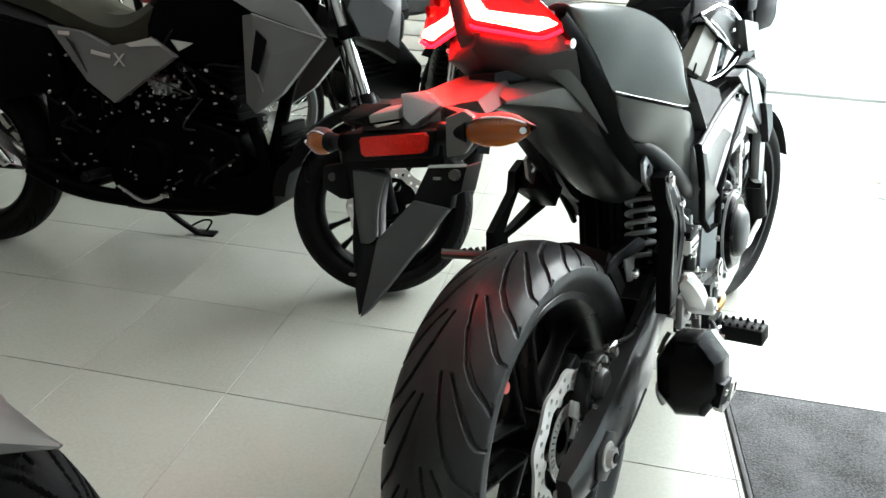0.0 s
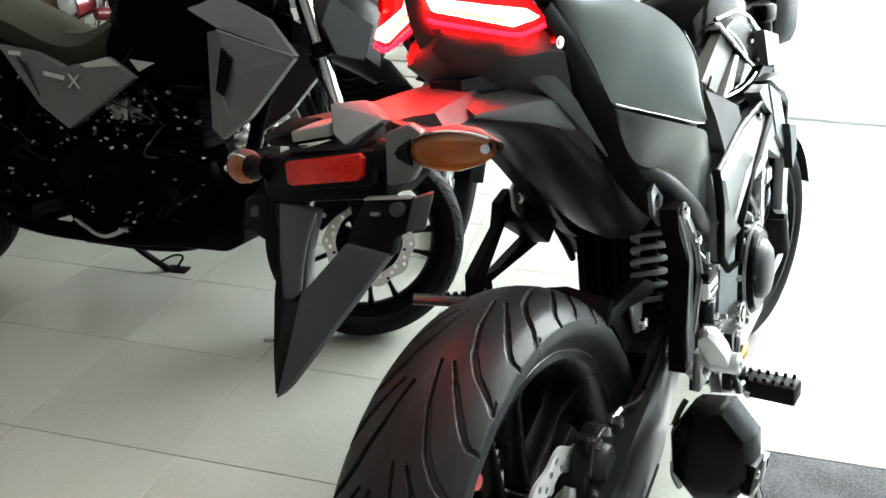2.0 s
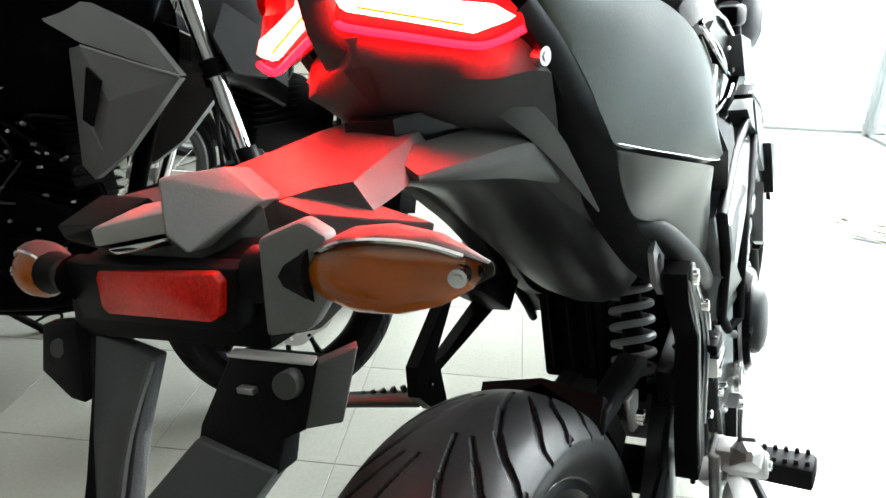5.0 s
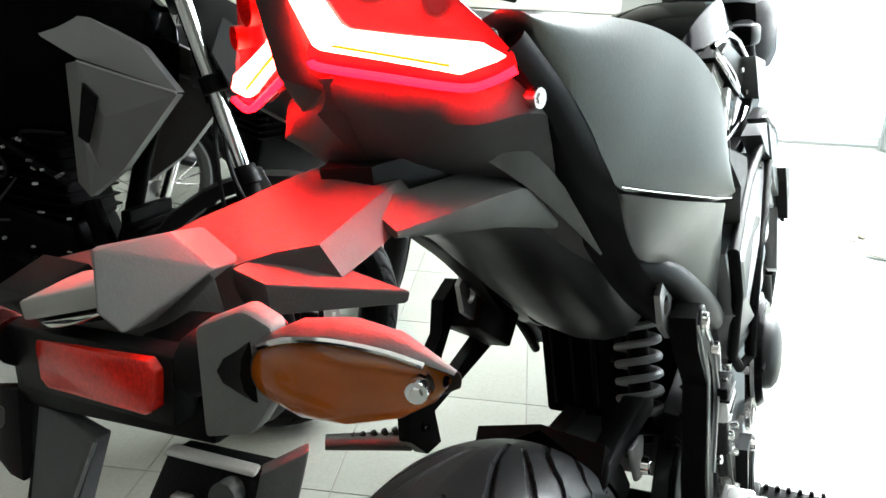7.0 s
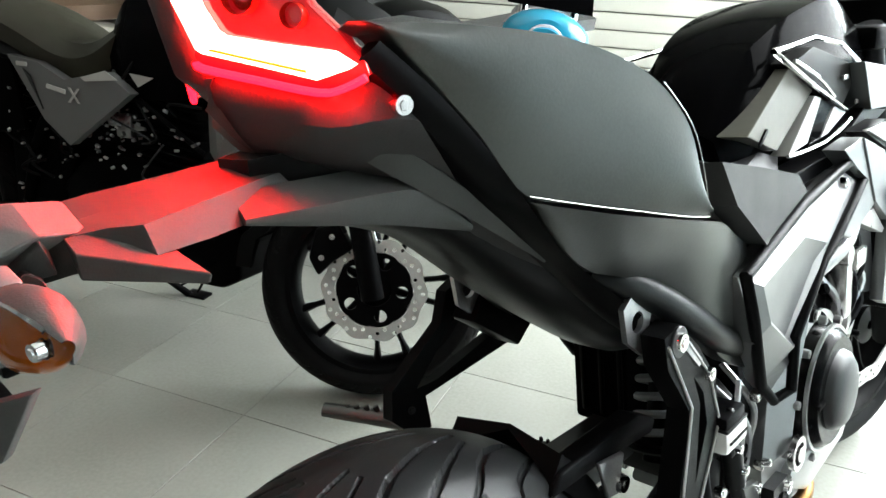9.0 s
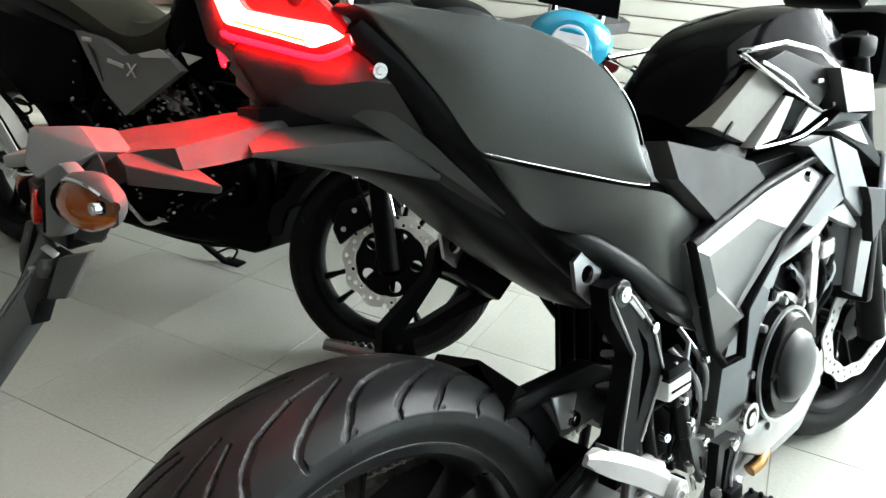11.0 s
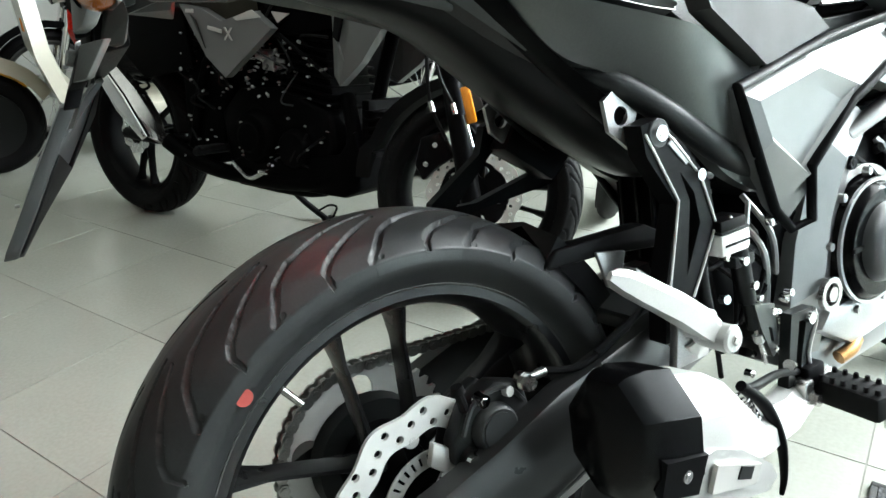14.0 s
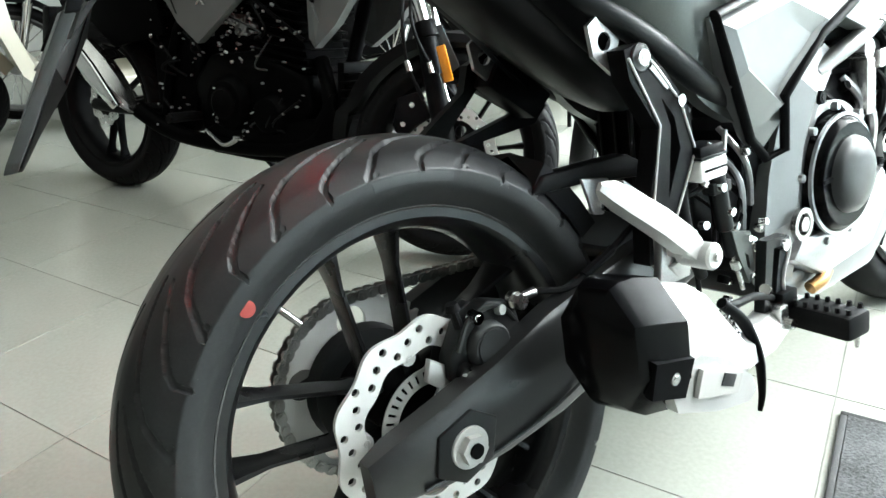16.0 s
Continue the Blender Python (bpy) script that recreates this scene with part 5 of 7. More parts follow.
both("shroud_pocket", lambda: slab([(0.16, 0.878, 0.798), (0.16, 0.992, 0.802), (0.16, 1.105, 0.725), (0.16, 1.105, 0.708), (0.16, 0.99, 0.758)], 0.03, (-1, 0, 0)), BLACK, bike, "black pocket above the shroud", 20)
both("pocket_plate", lambda: slab([(0.164, 0.883, 0.799), (0.164, 0.975, 0.799), (0.164, 1.025, 0.758), (0.164, 0.969, 0.772)], 0.01, (-1, 0, 0)), BRIGHT_ALLOY, bike, "", 20)
both("radiator_side", lambda: slab([(0.12, 0.943, 0.645), (0.12, 1.08, 0.645), (0.12, 1.147, 0.463), (0.12, 1.015, 0.497)], 0.04, (-1, 0, 0)), BLACK, bike, "black radiator side", 20)


# ---- engine and its right-hand fittings
def engine(parent):
    block = part("engine", join(box((0, 0.78, 0.43), (0.22, 0.42, 0.24), 0.03), prism([(0.62, 0.32), (0.6, 0.52), (0.72, 0.6), (0.98, 0.58), (1.0, 0.40), (0.9, 0.29), (0.7, 0.28)], -0.12, 0.12, 0.02), box((0, 0.93, 0.62), (0.18, 0.17, 0.2), 0.02)), BLACK, parent, "black liquid-cooled engine")
    part("clutch_cover", cyl((0.11, 0.755, 0.44), (0.172, 0.755, 0.44), 0.1, 0.088, 40, 0.008), CAP_BLACK, block, "gloss black clutch cover")
    part("clutch_dome", loft([[(x, 0.757 + r * math.cos(t), 0.44 + r * math.sin(t)) for t in (2 * math.pi * q / 32 for q in range(32))] for x, r in ((0.168, 0.062), (0.18, 0.058), (0.188, 0.047), (0.192, 0.03), (0.193, 0.01))]), PLASTIC_GREY, block, "charcoal domed clutch cap")
    part("case_rim", turned_ring((0.135, 0.757, 0.44), 0.108, 0.006), BRIGHT_ALLOY, block, "bright machined case rim")
    part("cover_ring", turned_ring((0.159, 0.755, 0.44), 0.093, 0.0026), ALLOY, block)
    for i in range(9):
        a = 2 * math.pi * i / 9 + 0.2
        part("cover_bolt", bolt((0.15, 0.755 + 0.106 * math.cos(a), 0.44 + 0.106 * math.sin(a)), (1, 0, 0), 0.007, 0.006), ALLOY, block)
    part("oil_filler_cap", join(cyl((0.13, 0.69, 0.445), (0.168, 0.69, 0.445), 0.021, 0.019, 12, 0.002), box((0.171, 0.69, 0.445), (0.008, 0.032, 0.008), 0.002)), BLACK, block)
    part("crankcase_cover", prism([(0.63, 0.33), (0.66, 0.36), (0.80, 0.36), (0.92, 0.42), (0.95, 0.36), (0.88, 0.29), (0.72, 0.28)], 0.11, 0.15, 0.012), ALLOY, block, "bare alloy crankcase cover")
    part("lower_case", prism([(0.62, 0.26), (0.66, 0.30), (0.9, 0.30), (1.0, 0.36), (1.02, 0.30), (0.93, 0.235), (0.72, 0.23)], -0.1, 0.125, 0.012), SILVER, block, "silver belly pan")
    for i in range(7):
        part("cylinder_fin", box((0, 0.93, 0.53 + i * 0.026), (0.215, 0.2, 0.008), 0.003), BLACK, block)
    part("cylinder_head_cover", box((0.02, 0.94, 0.735), (0.2, 0.19, 0.05), 0.012), ALLOY, block)
    part("water_pipe", tube([(0.12, 0.75, 0.60), (0.15, 0.83, 0.64), (0.13, 0.95, 0.66), (0.1, 1.02, 0.62)], 0.014, 10), ALLOY, block)
    part("cable_clamp", join(box((0.14, 0.86, 0.56), (0.03, 0.03, 0.09), 0.004), box((0.15, 0.90, 0.60), (0.02, 0.05, 0.03), 0.004), cyl((0.13, 0.84, 0.62), (0.16, 0.84, 0.62), 0.016, n=14)), STEEL, block)
    part("copper_fitting", tube([(0.14, 0.69, 0.268), (0.145, 0.715, 0.275), (0.14, 0.74, 0.282)], 0.011, 10), BRASS, block, "coppery pipe joint")
    rnd = random.Random(11)
    for i in range(34):
        y, z = rnd.uniform(0.66, 1.0), rnd.uniform(0.30, 0.70)
        if math.hypot(y - 0.755, z - 0.44) < 0.115:
            continue
        part("engine_bolt", bolt((0.122 + rnd.uniform(-0.01, 0.02), y, z), (1, rnd.uniform(-0.3, 0.3), rnd.uniform(-0.2, 0.4)), rnd.uniform(0.005, 0.009), 0.007), STEEL if rnd.random() < 0.6 else BLACK, block)
    for i in range(10):
        y, z = rnd.uniform(0.70, 0.98), rnd.uniform(0.55, 0.68)
        part("hose", tube([(0.12, y, z), (0.145, y + rnd.uniform(-0.04, 0.04), z - 0.05), (0.12, y + rnd.uniform(-0.06, 0.06), z - 0.12)], rnd.uniform(0.004, 0.008), 7), RUBBER_DARK if i % 3 else ALLOY, block)
    part("radiator", box((0, 1.16, 0.58), (0.3, 0.03, 0.3), 0.008), BLACK, block)
    return block


def turned_ring(c, r, w):
    return moved(turned([(r + w, w), (r + w, -w), (r - w, -w), (r - w, w)], 48), Matrix.Translation(c))


engine(bike)
part("pivot_nut", join(cyl((0.14, 0.638, 0.39), (0.164, 0.638, 0.39), 0.012, n=6), turned_ring((0.158, 0.638, 0.39), 0.021, 0.004)), STEEL, bike)
heel = part("heel_guard", cut_plate([[(0.469, 0.424), (0.512, 0.413), (0.52, 0.345), (0.505, 0.338), (0.482, 0.385)], [(0.497, 0.385), (0.505, 0.38), (0.508, 0.36), (0.503, 0.36)]], 0.146, 0.154), MATT_GREY, bike, "grey alloy heel guard")
part("guard_bolt", bolt((0.155, 0.505, 0.405), (1, 0, 0), 0.006, 0.004), CHROME, heel)
part("guard_bolt", bolt((0.155, 0.51, 0.35), (1, 0, 0), 0.006, 0.004), CHROME, heel)
step = part("footrest_bracket", cut_plate([[(0.528, 0.395), (0.578, 0.392), (0.585, 0.37), (0.566, 0.33), (0.572, 0.285), (0.555, 0.268), (0.515, 0.285)], [(0.545, 0.38), (0.562, 0.378), (0.55, 0.33), (0.545, 0.30), (0.532, 0.30)]], 0.152, 0.168), MATT_DARK, bike, "dark cast footrest bracket")
part("bracket_edge", tube([(0.169, 0.578, 0.388), (0.169, 0.582, 0.37), (0.169, 0.563, 0.33), (0.169, 0.569, 0.288), (0.169, 0.555, 0.272)], 0.0035, 6, 3), ALLOY, step)
part("guard_bolt", bolt((0.169, 0.57, 0.378), (1, 0, 0), 0.010, 0.004), CHROME, step)
part("guard_bolt", bolt((0.169, 0.56, 0.285), (1, 0, 0), 0.009, 0.004), CHROME, step)


def rider_peg(s):
    p = part("rider_footrest", box((s * 0.222, 0.585, 0.272), (0.095, 0.05, 0.036), 0.006, Matrix.Rotation(radians(-6 * s), 4, "Z")), RUBBER_DARK, bike, "black rubber rider footrest with studded top")
    for i in range(6):
        for j in (-1, 1):
            part("stud", cyl((s * (0.184 + i * 0.015), 0.585 + j * 0.016, 0.289), (s * (0.184 + i * 0.015), 0.585 + j * 0.016, 0.297), 0.004, 0.003, 6), RUBBER_DARK, p)
    part("mount", join(cyl((s * 0.15, 0.575, 0.285), (s * 0.19, 0.58, 0.275), 0.014, n=12), box((s * 0.165, 0.565, 0.297), (0.03, 0.04, 0.03), 0.004)), BLACK, p)
    part("feeler", cyl((s * 0.262, 0.585, 0.257), (s * 0.262, 0.585, 0.237), 0.004, 0.003, 8), STEEL, p)


rider_peg(1)
rider_peg(-1)
part("brake_pedal", join(tube([(0.16, 0.555, 0.30), (0.19, 0.46, 0.34), (0.215, 0.375, 0.362), (0.22, 0.345, 0.372)], [0.005, 0.0055, 0.006, 0.005], 10), tube([(0.218, 0.345, 0.375), (0.221, 0.385, 0.335), (0.222, 0.412, 0.28), (0.22, 0.42, 0.225), (0.219, 0.415, 0.198)], [0.007, 0.008, 0.007, 0.005, 0.003], 10)), BLACK, bike, "black curved brake pedal")
part("pedal_spring", helix((0.215, 0.35, 0.36), (0.214, 0.385, 0.30), 0.006, 0.0018, 7), STEEL, bike)
part("pedal_joint", join(cyl((0.17, 0.52, 0.325), (0.18, 0.50, 0.335), 0.008, n=10), box((0.178, 0.535, 0.285), (0.02, 0.022, 0.03), 0.004), cyl((0.175, 0.545, 0.27), (0.195, 0.545, 0.27), 0.009, n=6)), STEEL, bike)


# ---- exhaust
def muffler(parent):
    n = 8

    def section(x, y, z, a, b):
        return [(x + 1.06 * a * math.cos(t), y + 0.25 * a * math.cos(t), z + 1.06 * b * math.sin(t)) for t in (2 * math.pi * (j + 0.5) / n for j in range(n))]
    body = part("muffler", loft([section(*r) for r in ((0.23, 0.17, 0.378, 0.047, 0.074), (0.229, 0.235, 0.36, 0.047, 0.072), (0.224, 0.28, 0.34, 0.043, 0.062), (0.216, 0.325, 0.312, 0.037, 0.046), (0.203, 0.37, 0.285, 0.031, 0.033), (0.175, 0.48, 0.258, 0.027, 0.028), (0.13, 0.62, 0.245, 0.026, 0.026))]), BRIGHT_ALLOY, parent, "short silver muffler with a black end cap", 22)
    part("end_cap", loft([section(*r) for r in ((0.232, 0.107, 0.402, 0.012, 0.02), (0.232, 0.11, 0.401, 0.03, 0.05), (0.232, 0.117, 0.399, 0.042, 0.064), (0.232, 0.128, 0.395, 0.047, 0.072), (0.231, 0.15, 0.387, 0.051, 0.079), (0.231, 0.186, 0.377, 0.0505, 0.078), (0.23, 0.194, 0.375, 0.044, 0.07))]), CAP_BLACK, body, "gloss black muffler end cap", 25)
    part("cap_trim", tube([(0.184, 0.13, 0.375), (0.183, 0.132, 0.352), (0.189, 0.138, 0.33)], 0.0045, 6), ALLOY, body, "pale trim on the end cap")
    part("cap_trim", tube([(0.196, 0.155, 0.455), (0.19, 0.145, 0.443), (0.184, 0.137, 0.424)], 0.004, 6), MATT_GREY, body)
    part("heat_shield", panel([(0.264, 0.16, 0.358), (0.264, 0.215, 0.366), (0.258, 0.265, 0.342), (0.245, 0.335, 0.288), (0.238, 0.355, 0.26), (0.240, 0.335, 0.252), (0.250, 0.26, 0.275), (0.258, 0.18, 0.31)], 0.016, 0.004, 0.004), BRIGHT_ALLOY, body, "bright alloy heat shield")
    part("shield_badge", panel([(0.277, 0.215, 0.348), (0.267, 0.3, 0.308), (0.264, 0.292, 0.285), (0.273, 0.208, 0.316)], 0.006, 0.001), LABEL, body)
    part("badge_window", panel([(0.2755, 0.258, 0.326), (0.2715, 0.284, 0.313), (0.27, 0.279, 0.299), (0.2735, 0.253, 0.312)], 0.004, 0.0005), MATT_DARK, body)
    part("shield_clamp", panel([(0.274, 0.14, 0.386), (0.273, 0.2, 0.37), (0.266, 0.19, 0.326), (0.266, 0.138, 0.344)], 0.012, 0.003), BLACK, body, "black clamp with a screw")
    part("clamp_screw", bolt((0.279, 0.17, 0.355), (1, 0, 0), 0.008, 0.004), STEEL, body)
    part("header_pipe", tube([(0.13, 0.62, 0.245), (0.08, 0.76, 0.215), (0.05, 0.9, 0.215), (0.04, 1.05, 0.27), (0.04, 1.1, 0.4), (0.03, 1.02, 0.55)], 0.024, 14), STEEL, body)
    part("hanger_strap", prism([(0.285, 0.395), (0.345, 0.395), (0.345, 0.455), (0.295, 0.455)], 0.165, 0.178, 0.003), ALLOY, body)
    body.location.z = 0.009


muffler(bike)


# ---- the front end, partly hidden behind the bodywork
def front_end(parent):
    made = set(parent.children)
    fw = part("front_wheel", rim_mesh(0.222, 0.05), BLACK, parent, "black cast front wheel")
    fw.location = (0, 1.39, 0.305)
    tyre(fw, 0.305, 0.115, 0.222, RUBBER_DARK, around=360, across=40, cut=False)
    part("hub", turned([(0.045, 0.05), (0.035, 0.03), (0.035, -0.03), (0.045, -0.05), (0.012, -0.055), (0.012, 0.055)], 28), BLACK, fw)
    for i in range(5):
        a = 2 * math.pi * i / 5
        for d in (-1, 1):
            part("spoke", spoke_mesh(0.035, 0.195, a + d * 0.28, a + d * 0.2, 0.008, 0.02, 0.024), BLACK, fw)
    part("brake_disc", petal_disc(0.14, 0.105, 0.06, 0.004, 14), DISC_STEEL, fw)
    part("fork_leg", join(cyl((0.1, 1.37, 0.30), (0.1, 1.24, 0.66), 0.028, 0.026, 18), cyl((0.1, 1.24, 0.66), (0.1, 1.13, 0.95), 0.021, n=18)), BLACK, parent)
    part("fork_leg", join(cyl((-0.1, 1.37, 0.30), (-0.1, 1.24, 0.66), 0.028, 0.026, 18), cyl((-0.1, 1.24, 0.66), (-0.1, 1.13, 0.95), 0.021, n=18)), BLACK, parent)
    part("front_mudguard", loft([[(-0.06, 1.39 + 0.31 * math.cos(a), 0.305 + 0.31 * math.sin(a)), (0, 1.39 + 0.335 * math.cos(a), 0.305 + 0.335 * math.sin(a)), (0.06, 1.39 + 0.31 * math.cos(a), 0.305 + 0.31 * math.sin(a)), (0, 1.39 + 0.33 * math.cos(a), 0.305 + 0.33 * math.sin(a))] for a in (radians(d) for d in range(20, 151, 10))]), PLASTIC, parent)
    part("triple_clamp", box((0, 1.13, 0.93), (0.26, 0.06, 0.04), 0.01), BLACK, parent)
    part("handlebar", tube([(-0.37, 0.96, 1.05), (-0.2, 1.05, 1.07), (-0.1, 1.11, 1.03), (0.1, 1.11, 1.03), (0.2, 1.05, 1.07), (0.37, 0.96, 1.05)], 0.012, 10), BLACK, parent)
    both("grip", lambda: cyl((0.25, 1.025, 1.064), (0.38, 0.955, 1.048), 0.017, n=14, bev=0.003), RUBBER_DARK, parent)
    part("instrument_panel", box((0, 1.2, 1.04), (0.16, 0.04, 0.1), 0.012, Matrix.Rotation(radians(-40), 4, "X")), PLASTIC, parent)
    part("headlamp", join(box((0, 1.32, 0.92), (0.2, 0.16, 0.16), 0.04)), PLASTIC, parent)
    part("side_reflector", box((0.15, 1.18, 0.62), (0.012, 0.02, 0.07), 0.004), AMBER, parent, "amber side reflector")
    # turned a little to the right
    head = Matrix.Translation((0, 1.13, 0.95))
    turn = head @ Matrix.Rotation(radians(-12), 4, Vector((0, -0.33, 0.944))) @ head.inverted()
    for ob in set(parent.children) - made:
        ob.matrix_basis = turn @ ob.matrix_basis


front_end(bike)
part("side_stand", join(tube([(-0.13, 0.62, 0.30), (-0.17, 0.64, 0.17), (-0.235, 0.66, 0.028)], 0.010, 10), box((-0.25, 0.66, 0.03), (0.07, 0.05, 0.01), 0.003, Matrix.Rotation(radians(11), 4, "Y"))), BLACK, bike, "black side stand")


# ---------------------------------------------------------------- the street motorcycle across the aisle
BIKE2 = place((-1.59, 1.785, 0.0), -88.5, 8.0)
street = thing("motorcycle", BIKE2, "dark grey street motorcycle with black engine on its side stand", "motorcycle")


ALLOY_DARK = mat("dark_alloy_rim", (0.12, 0.12, 0.12), 0.35, metal=0.8, scale=40)
HEADLAMP_GLASS = mat("pale_headlamp_glass", (0.7, 0.73, 0.76), 0.12, coat=0.8, grain=0.3, scale=60)


def cast_wheel(parent, name, y, R, width, rim_r, pairs, disc_r, disc_x, label, turn=0.0):
    w = part(name, rim_mesh(rim_r, width * 0.4), BLACK, parent, label)
    w.location = (0, y, R)
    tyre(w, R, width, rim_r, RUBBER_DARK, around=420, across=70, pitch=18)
    part("hub", turned([(0.05, 0.05), (0.04, 0.03), (0.04, -0.03), (0.05, -0.05), (0.012, -0.06), (0.012, 0.06)], 28), BLACK, w)
    for i in range(pairs):
        a = 2 * math.pi * i / pairs + turn
        for d in (-1, 1):
            part("spoke", spoke_mesh(0.042, rim_r - 0.016, a + d * 0.24, a + d * 0.2, 0.008, 0.02, 0.024), BLACK, w)
    if disc_r:
        part("brake_disc", petal_disc(disc_r, disc_r - 0.032, disc_x, 0.004, 12), DISC_STEEL, w, "drilled steel brake disc")
    return w


def street_bike(p):
    cast_wheel(p, "rear_wheel", 0.0, 0.30, 0.13, 0.218, 3, 0.075, 0.05, "black cast rear wheel", 0.4)
    front = []

    def steered(ob):
        front.append(ob)
        return ob
    fw = steered(cast_wheel(p, "front_wheel", 1.395, 0.276, 0.11, 0.205, 5, 0.122, 0.066, "black cast front wheel"))
    part("disc_carrier", cut_plate([ring(0, 0, 0.09, 60), ring(0, 0, 0.04, 30)] + [ring(0.065 * math.cos(a), 0.065 * math.sin(a), 0.015, 16) for a in (2 * math.pi * i / 5 for i in range(5))], 0.064, 0.070), BLACK, fw, "black disc carrier")
    cal = steered(part("front_caliper", prism([(1.30, 0.34), (1.34, 0.37), (1.30, 0.43), (1.25, 0.41), (1.24, 0.34), (1.265, 0.30)], 0.05, 0.1, 0.008), BLACK, p, "black front brake caliper"))
    part("caliper_bolt", bolt((0.1, 1.29, 0.395), (1, 0, 0), 0.008, 0.005), STEEL, cal)
    part("caliper_bolt", bolt((0.1, 1.27, 0.345), (1, 0, 0), 0.008, 0.005), STEEL, cal)
    for s in (1, -1):
        f = steered(part("fork_leg", cyl((s * 0.098, 1.395, 0.26), (s * 0.098, 1.31, 0.58), 0.027, 0.026, 18), BLACK, p, "black fork slider"))
        part("fork_tube", cyl((s * 0.098, 1.317, 0.56), (s * 0.098, 1.17, 0.97), 0.0185, n=18), CHROME, f, "bright chrome fork tube")
        part("fork_clamp", cyl((s * 0.098, 1.252, 0.745), (s * 0.098, 1.239, 0.78), 0.026, n=16, bev=0.003), BLACK, f)
        part("fork_gaiter", cyl((s * 0.098, 1.319, 0.56), (s * 0.098, 1.305, 0.60), 0.03, 0.026, 18, 0.003), BLACK, f)
        part("side_reflector", box((s * 0.124, 1.37, 0.50), (0.01, 0.024, 0.09), 0.004, Matrix.Rotation(radians(19), 4, "X")), AMBER, f, "orange side reflector")
        # the slider's shine is drawn as a thin chrome rod below the reflector
        part("slider_shine", cyl((s * 0.124, 1.39, 0.40), (s * 0.124, 1.361, 0.475), 0.004, n=8), CHROME, f, "chrome rod standing in for the fork slider's shine")
    guard = []
    for d in range(52, 179, 7):
        a = radians(d)
        r = 0.305 + (0.02 if d > 160 else 0)
        c, s = math.cos(a), math.sin(a)
        w = 0.062 if d < 140 else 0.062 * (180 - d) / 40 + 0.004
        guard.append([(-w, 1.395 + (r - 0.022) * c, 0.276 + (r - 0.022) * s), (-w * 0.9, 1.38 + r * c, 0.276 + r * s), (0, 1.395 + (r + 0.014) * c, 0.276 + (r + 0.014) * s), (w * 0.9, 1.38 + r * c, 0.276 + r * s), (w, 1.395 + (r - 0.022) * c, 0.276 + (r - 0.022) * s), (0, 1.395 + (r + 0.006) * c, 0.276 + (r + 0.006) * s)])
    steered(part("front_mudguard", loft(guard), PLASTIC, p, "black pointed plastic front mudguard"))
    for s in (1, -1):
        steered(part("mudguard_stay", prism([(1.28, 0.58), (1.345, 0.60), (1.40, 0.50), (1.35, 0.46)], s * 0.066 - 0.004, s * 0.066 + 0.004, 0.003), PLASTIC_GREY, p))
    for pts in ([(0.07, 1.25, 0.74), (0.125, 1.255, 0.62), (0.13, 1.275, 0.50), (0.11, 1.32, 0.41)], [(0.06, 1.26, 0.74), (0.13, 1.28, 0.6), (0.125, 1.33, 0.5), (0.09, 1.40, 0.42)]):
        hose = steered(part("brake_hose", tube(pts, 0.0048, 8), RUBBER_DARK, p))
        part("hose_clip", cyl(pts[2], Vector(pts[2]) + Vector((0.002, 0.01, -0.025)), 0.007, n=8), STEEL, hose)
    # head lamp and cowl
    hl = steered(part("headlamp_cowl", loft([[(x * w, y, z + dz) for x, dz in ((-1, -0.05), (-1, 0.05), (-0.6, 0.1), (0.6, 0.1), (1, 0.05), (1, -0.05), (0.5, -0.085), (-0.5, -0.085))] for y, z, w in ((1.2, 0.85, 0.07), (1.27, 0.84, 0.11), (1.35, 0.81, 0.10), (1.4, 0.785, 0.07))]), MATT_DARK, p, "dark grey angular headlamp cowl"))
    part("headlamp_lens", box((0, 1.39, 0.80), (0.12, 0.05, 0.09), 0.02), SMOKED, hl, "unlit dark headlamp glass")
    both("cowl_trim", lambda: panel([(0.11, 1.26, 0.89), (0.09, 1.37, 0.83), (0.1, 1.35, 0.745), (0.115, 1.28, 0.75), (0.118, 1.24, 0.82)], 0.02, 0.004, 0.004), PLASTIC_GREY, hl)
    steered(part("handlebar", tube([(-0.36, 1.02, 1.07), (-0.2, 1.1, 1.06), (-0.08, 1.16, 1.0), (0.08, 1.16, 1.0), (0.2, 1.1, 1.06), (0.36, 1.02, 1.07)], 0.011, 10), BLACK, p))
    steered(part("yoke", box((0, 1.175, 0.95), (0.25, 0.06, 0.035), 0.008), BLACK, p))
    # the bars are turned to the left, as on any stand
    head = Matrix.Translation((0, 1.19, 0.94))
    turn = head @ Matrix.Rotation(radians(22), 4, Vector((0, -0.33, 0.944))) @ head.inverted()
    for ob in front:
        ob.matrix_basis = turn @ ob.matrix_basis
    # tank, shrouds, seat, side covers
    tank_rows = []
    for y, top, low, w in ((0.66, 0.80, 0.68, 0.09), (0.72, 0.90, 0.66, 0.12), (0.80, 0.97, 0.66, 0.14), (0.92, 1.01, 0.67, 0.145), (1.04, 0.99, 0.70, 0.13), (1.13, 0.93, 0.74, 0.09)):
        tank_rows.append([(-w * 0.8, y, low), (-w, y, low + (top - low) * 0.45), (-w * 0.85, y, top - 0.04), (-w * 0.4, y, top), (w * 0.4, y, top), (w * 0.85, y, top - 0.04), (w, y, low + (top - low) * 0.45), (w * 0.8, y, low)])
    part("fuel_tank", loft([[c[i] for c in [ease(col, 4) for col in zip(*tank_rows)]] for i in range(len(tank_rows) * 4 - 3)]), GLOSS_BLACK, p, "black fuel tank")

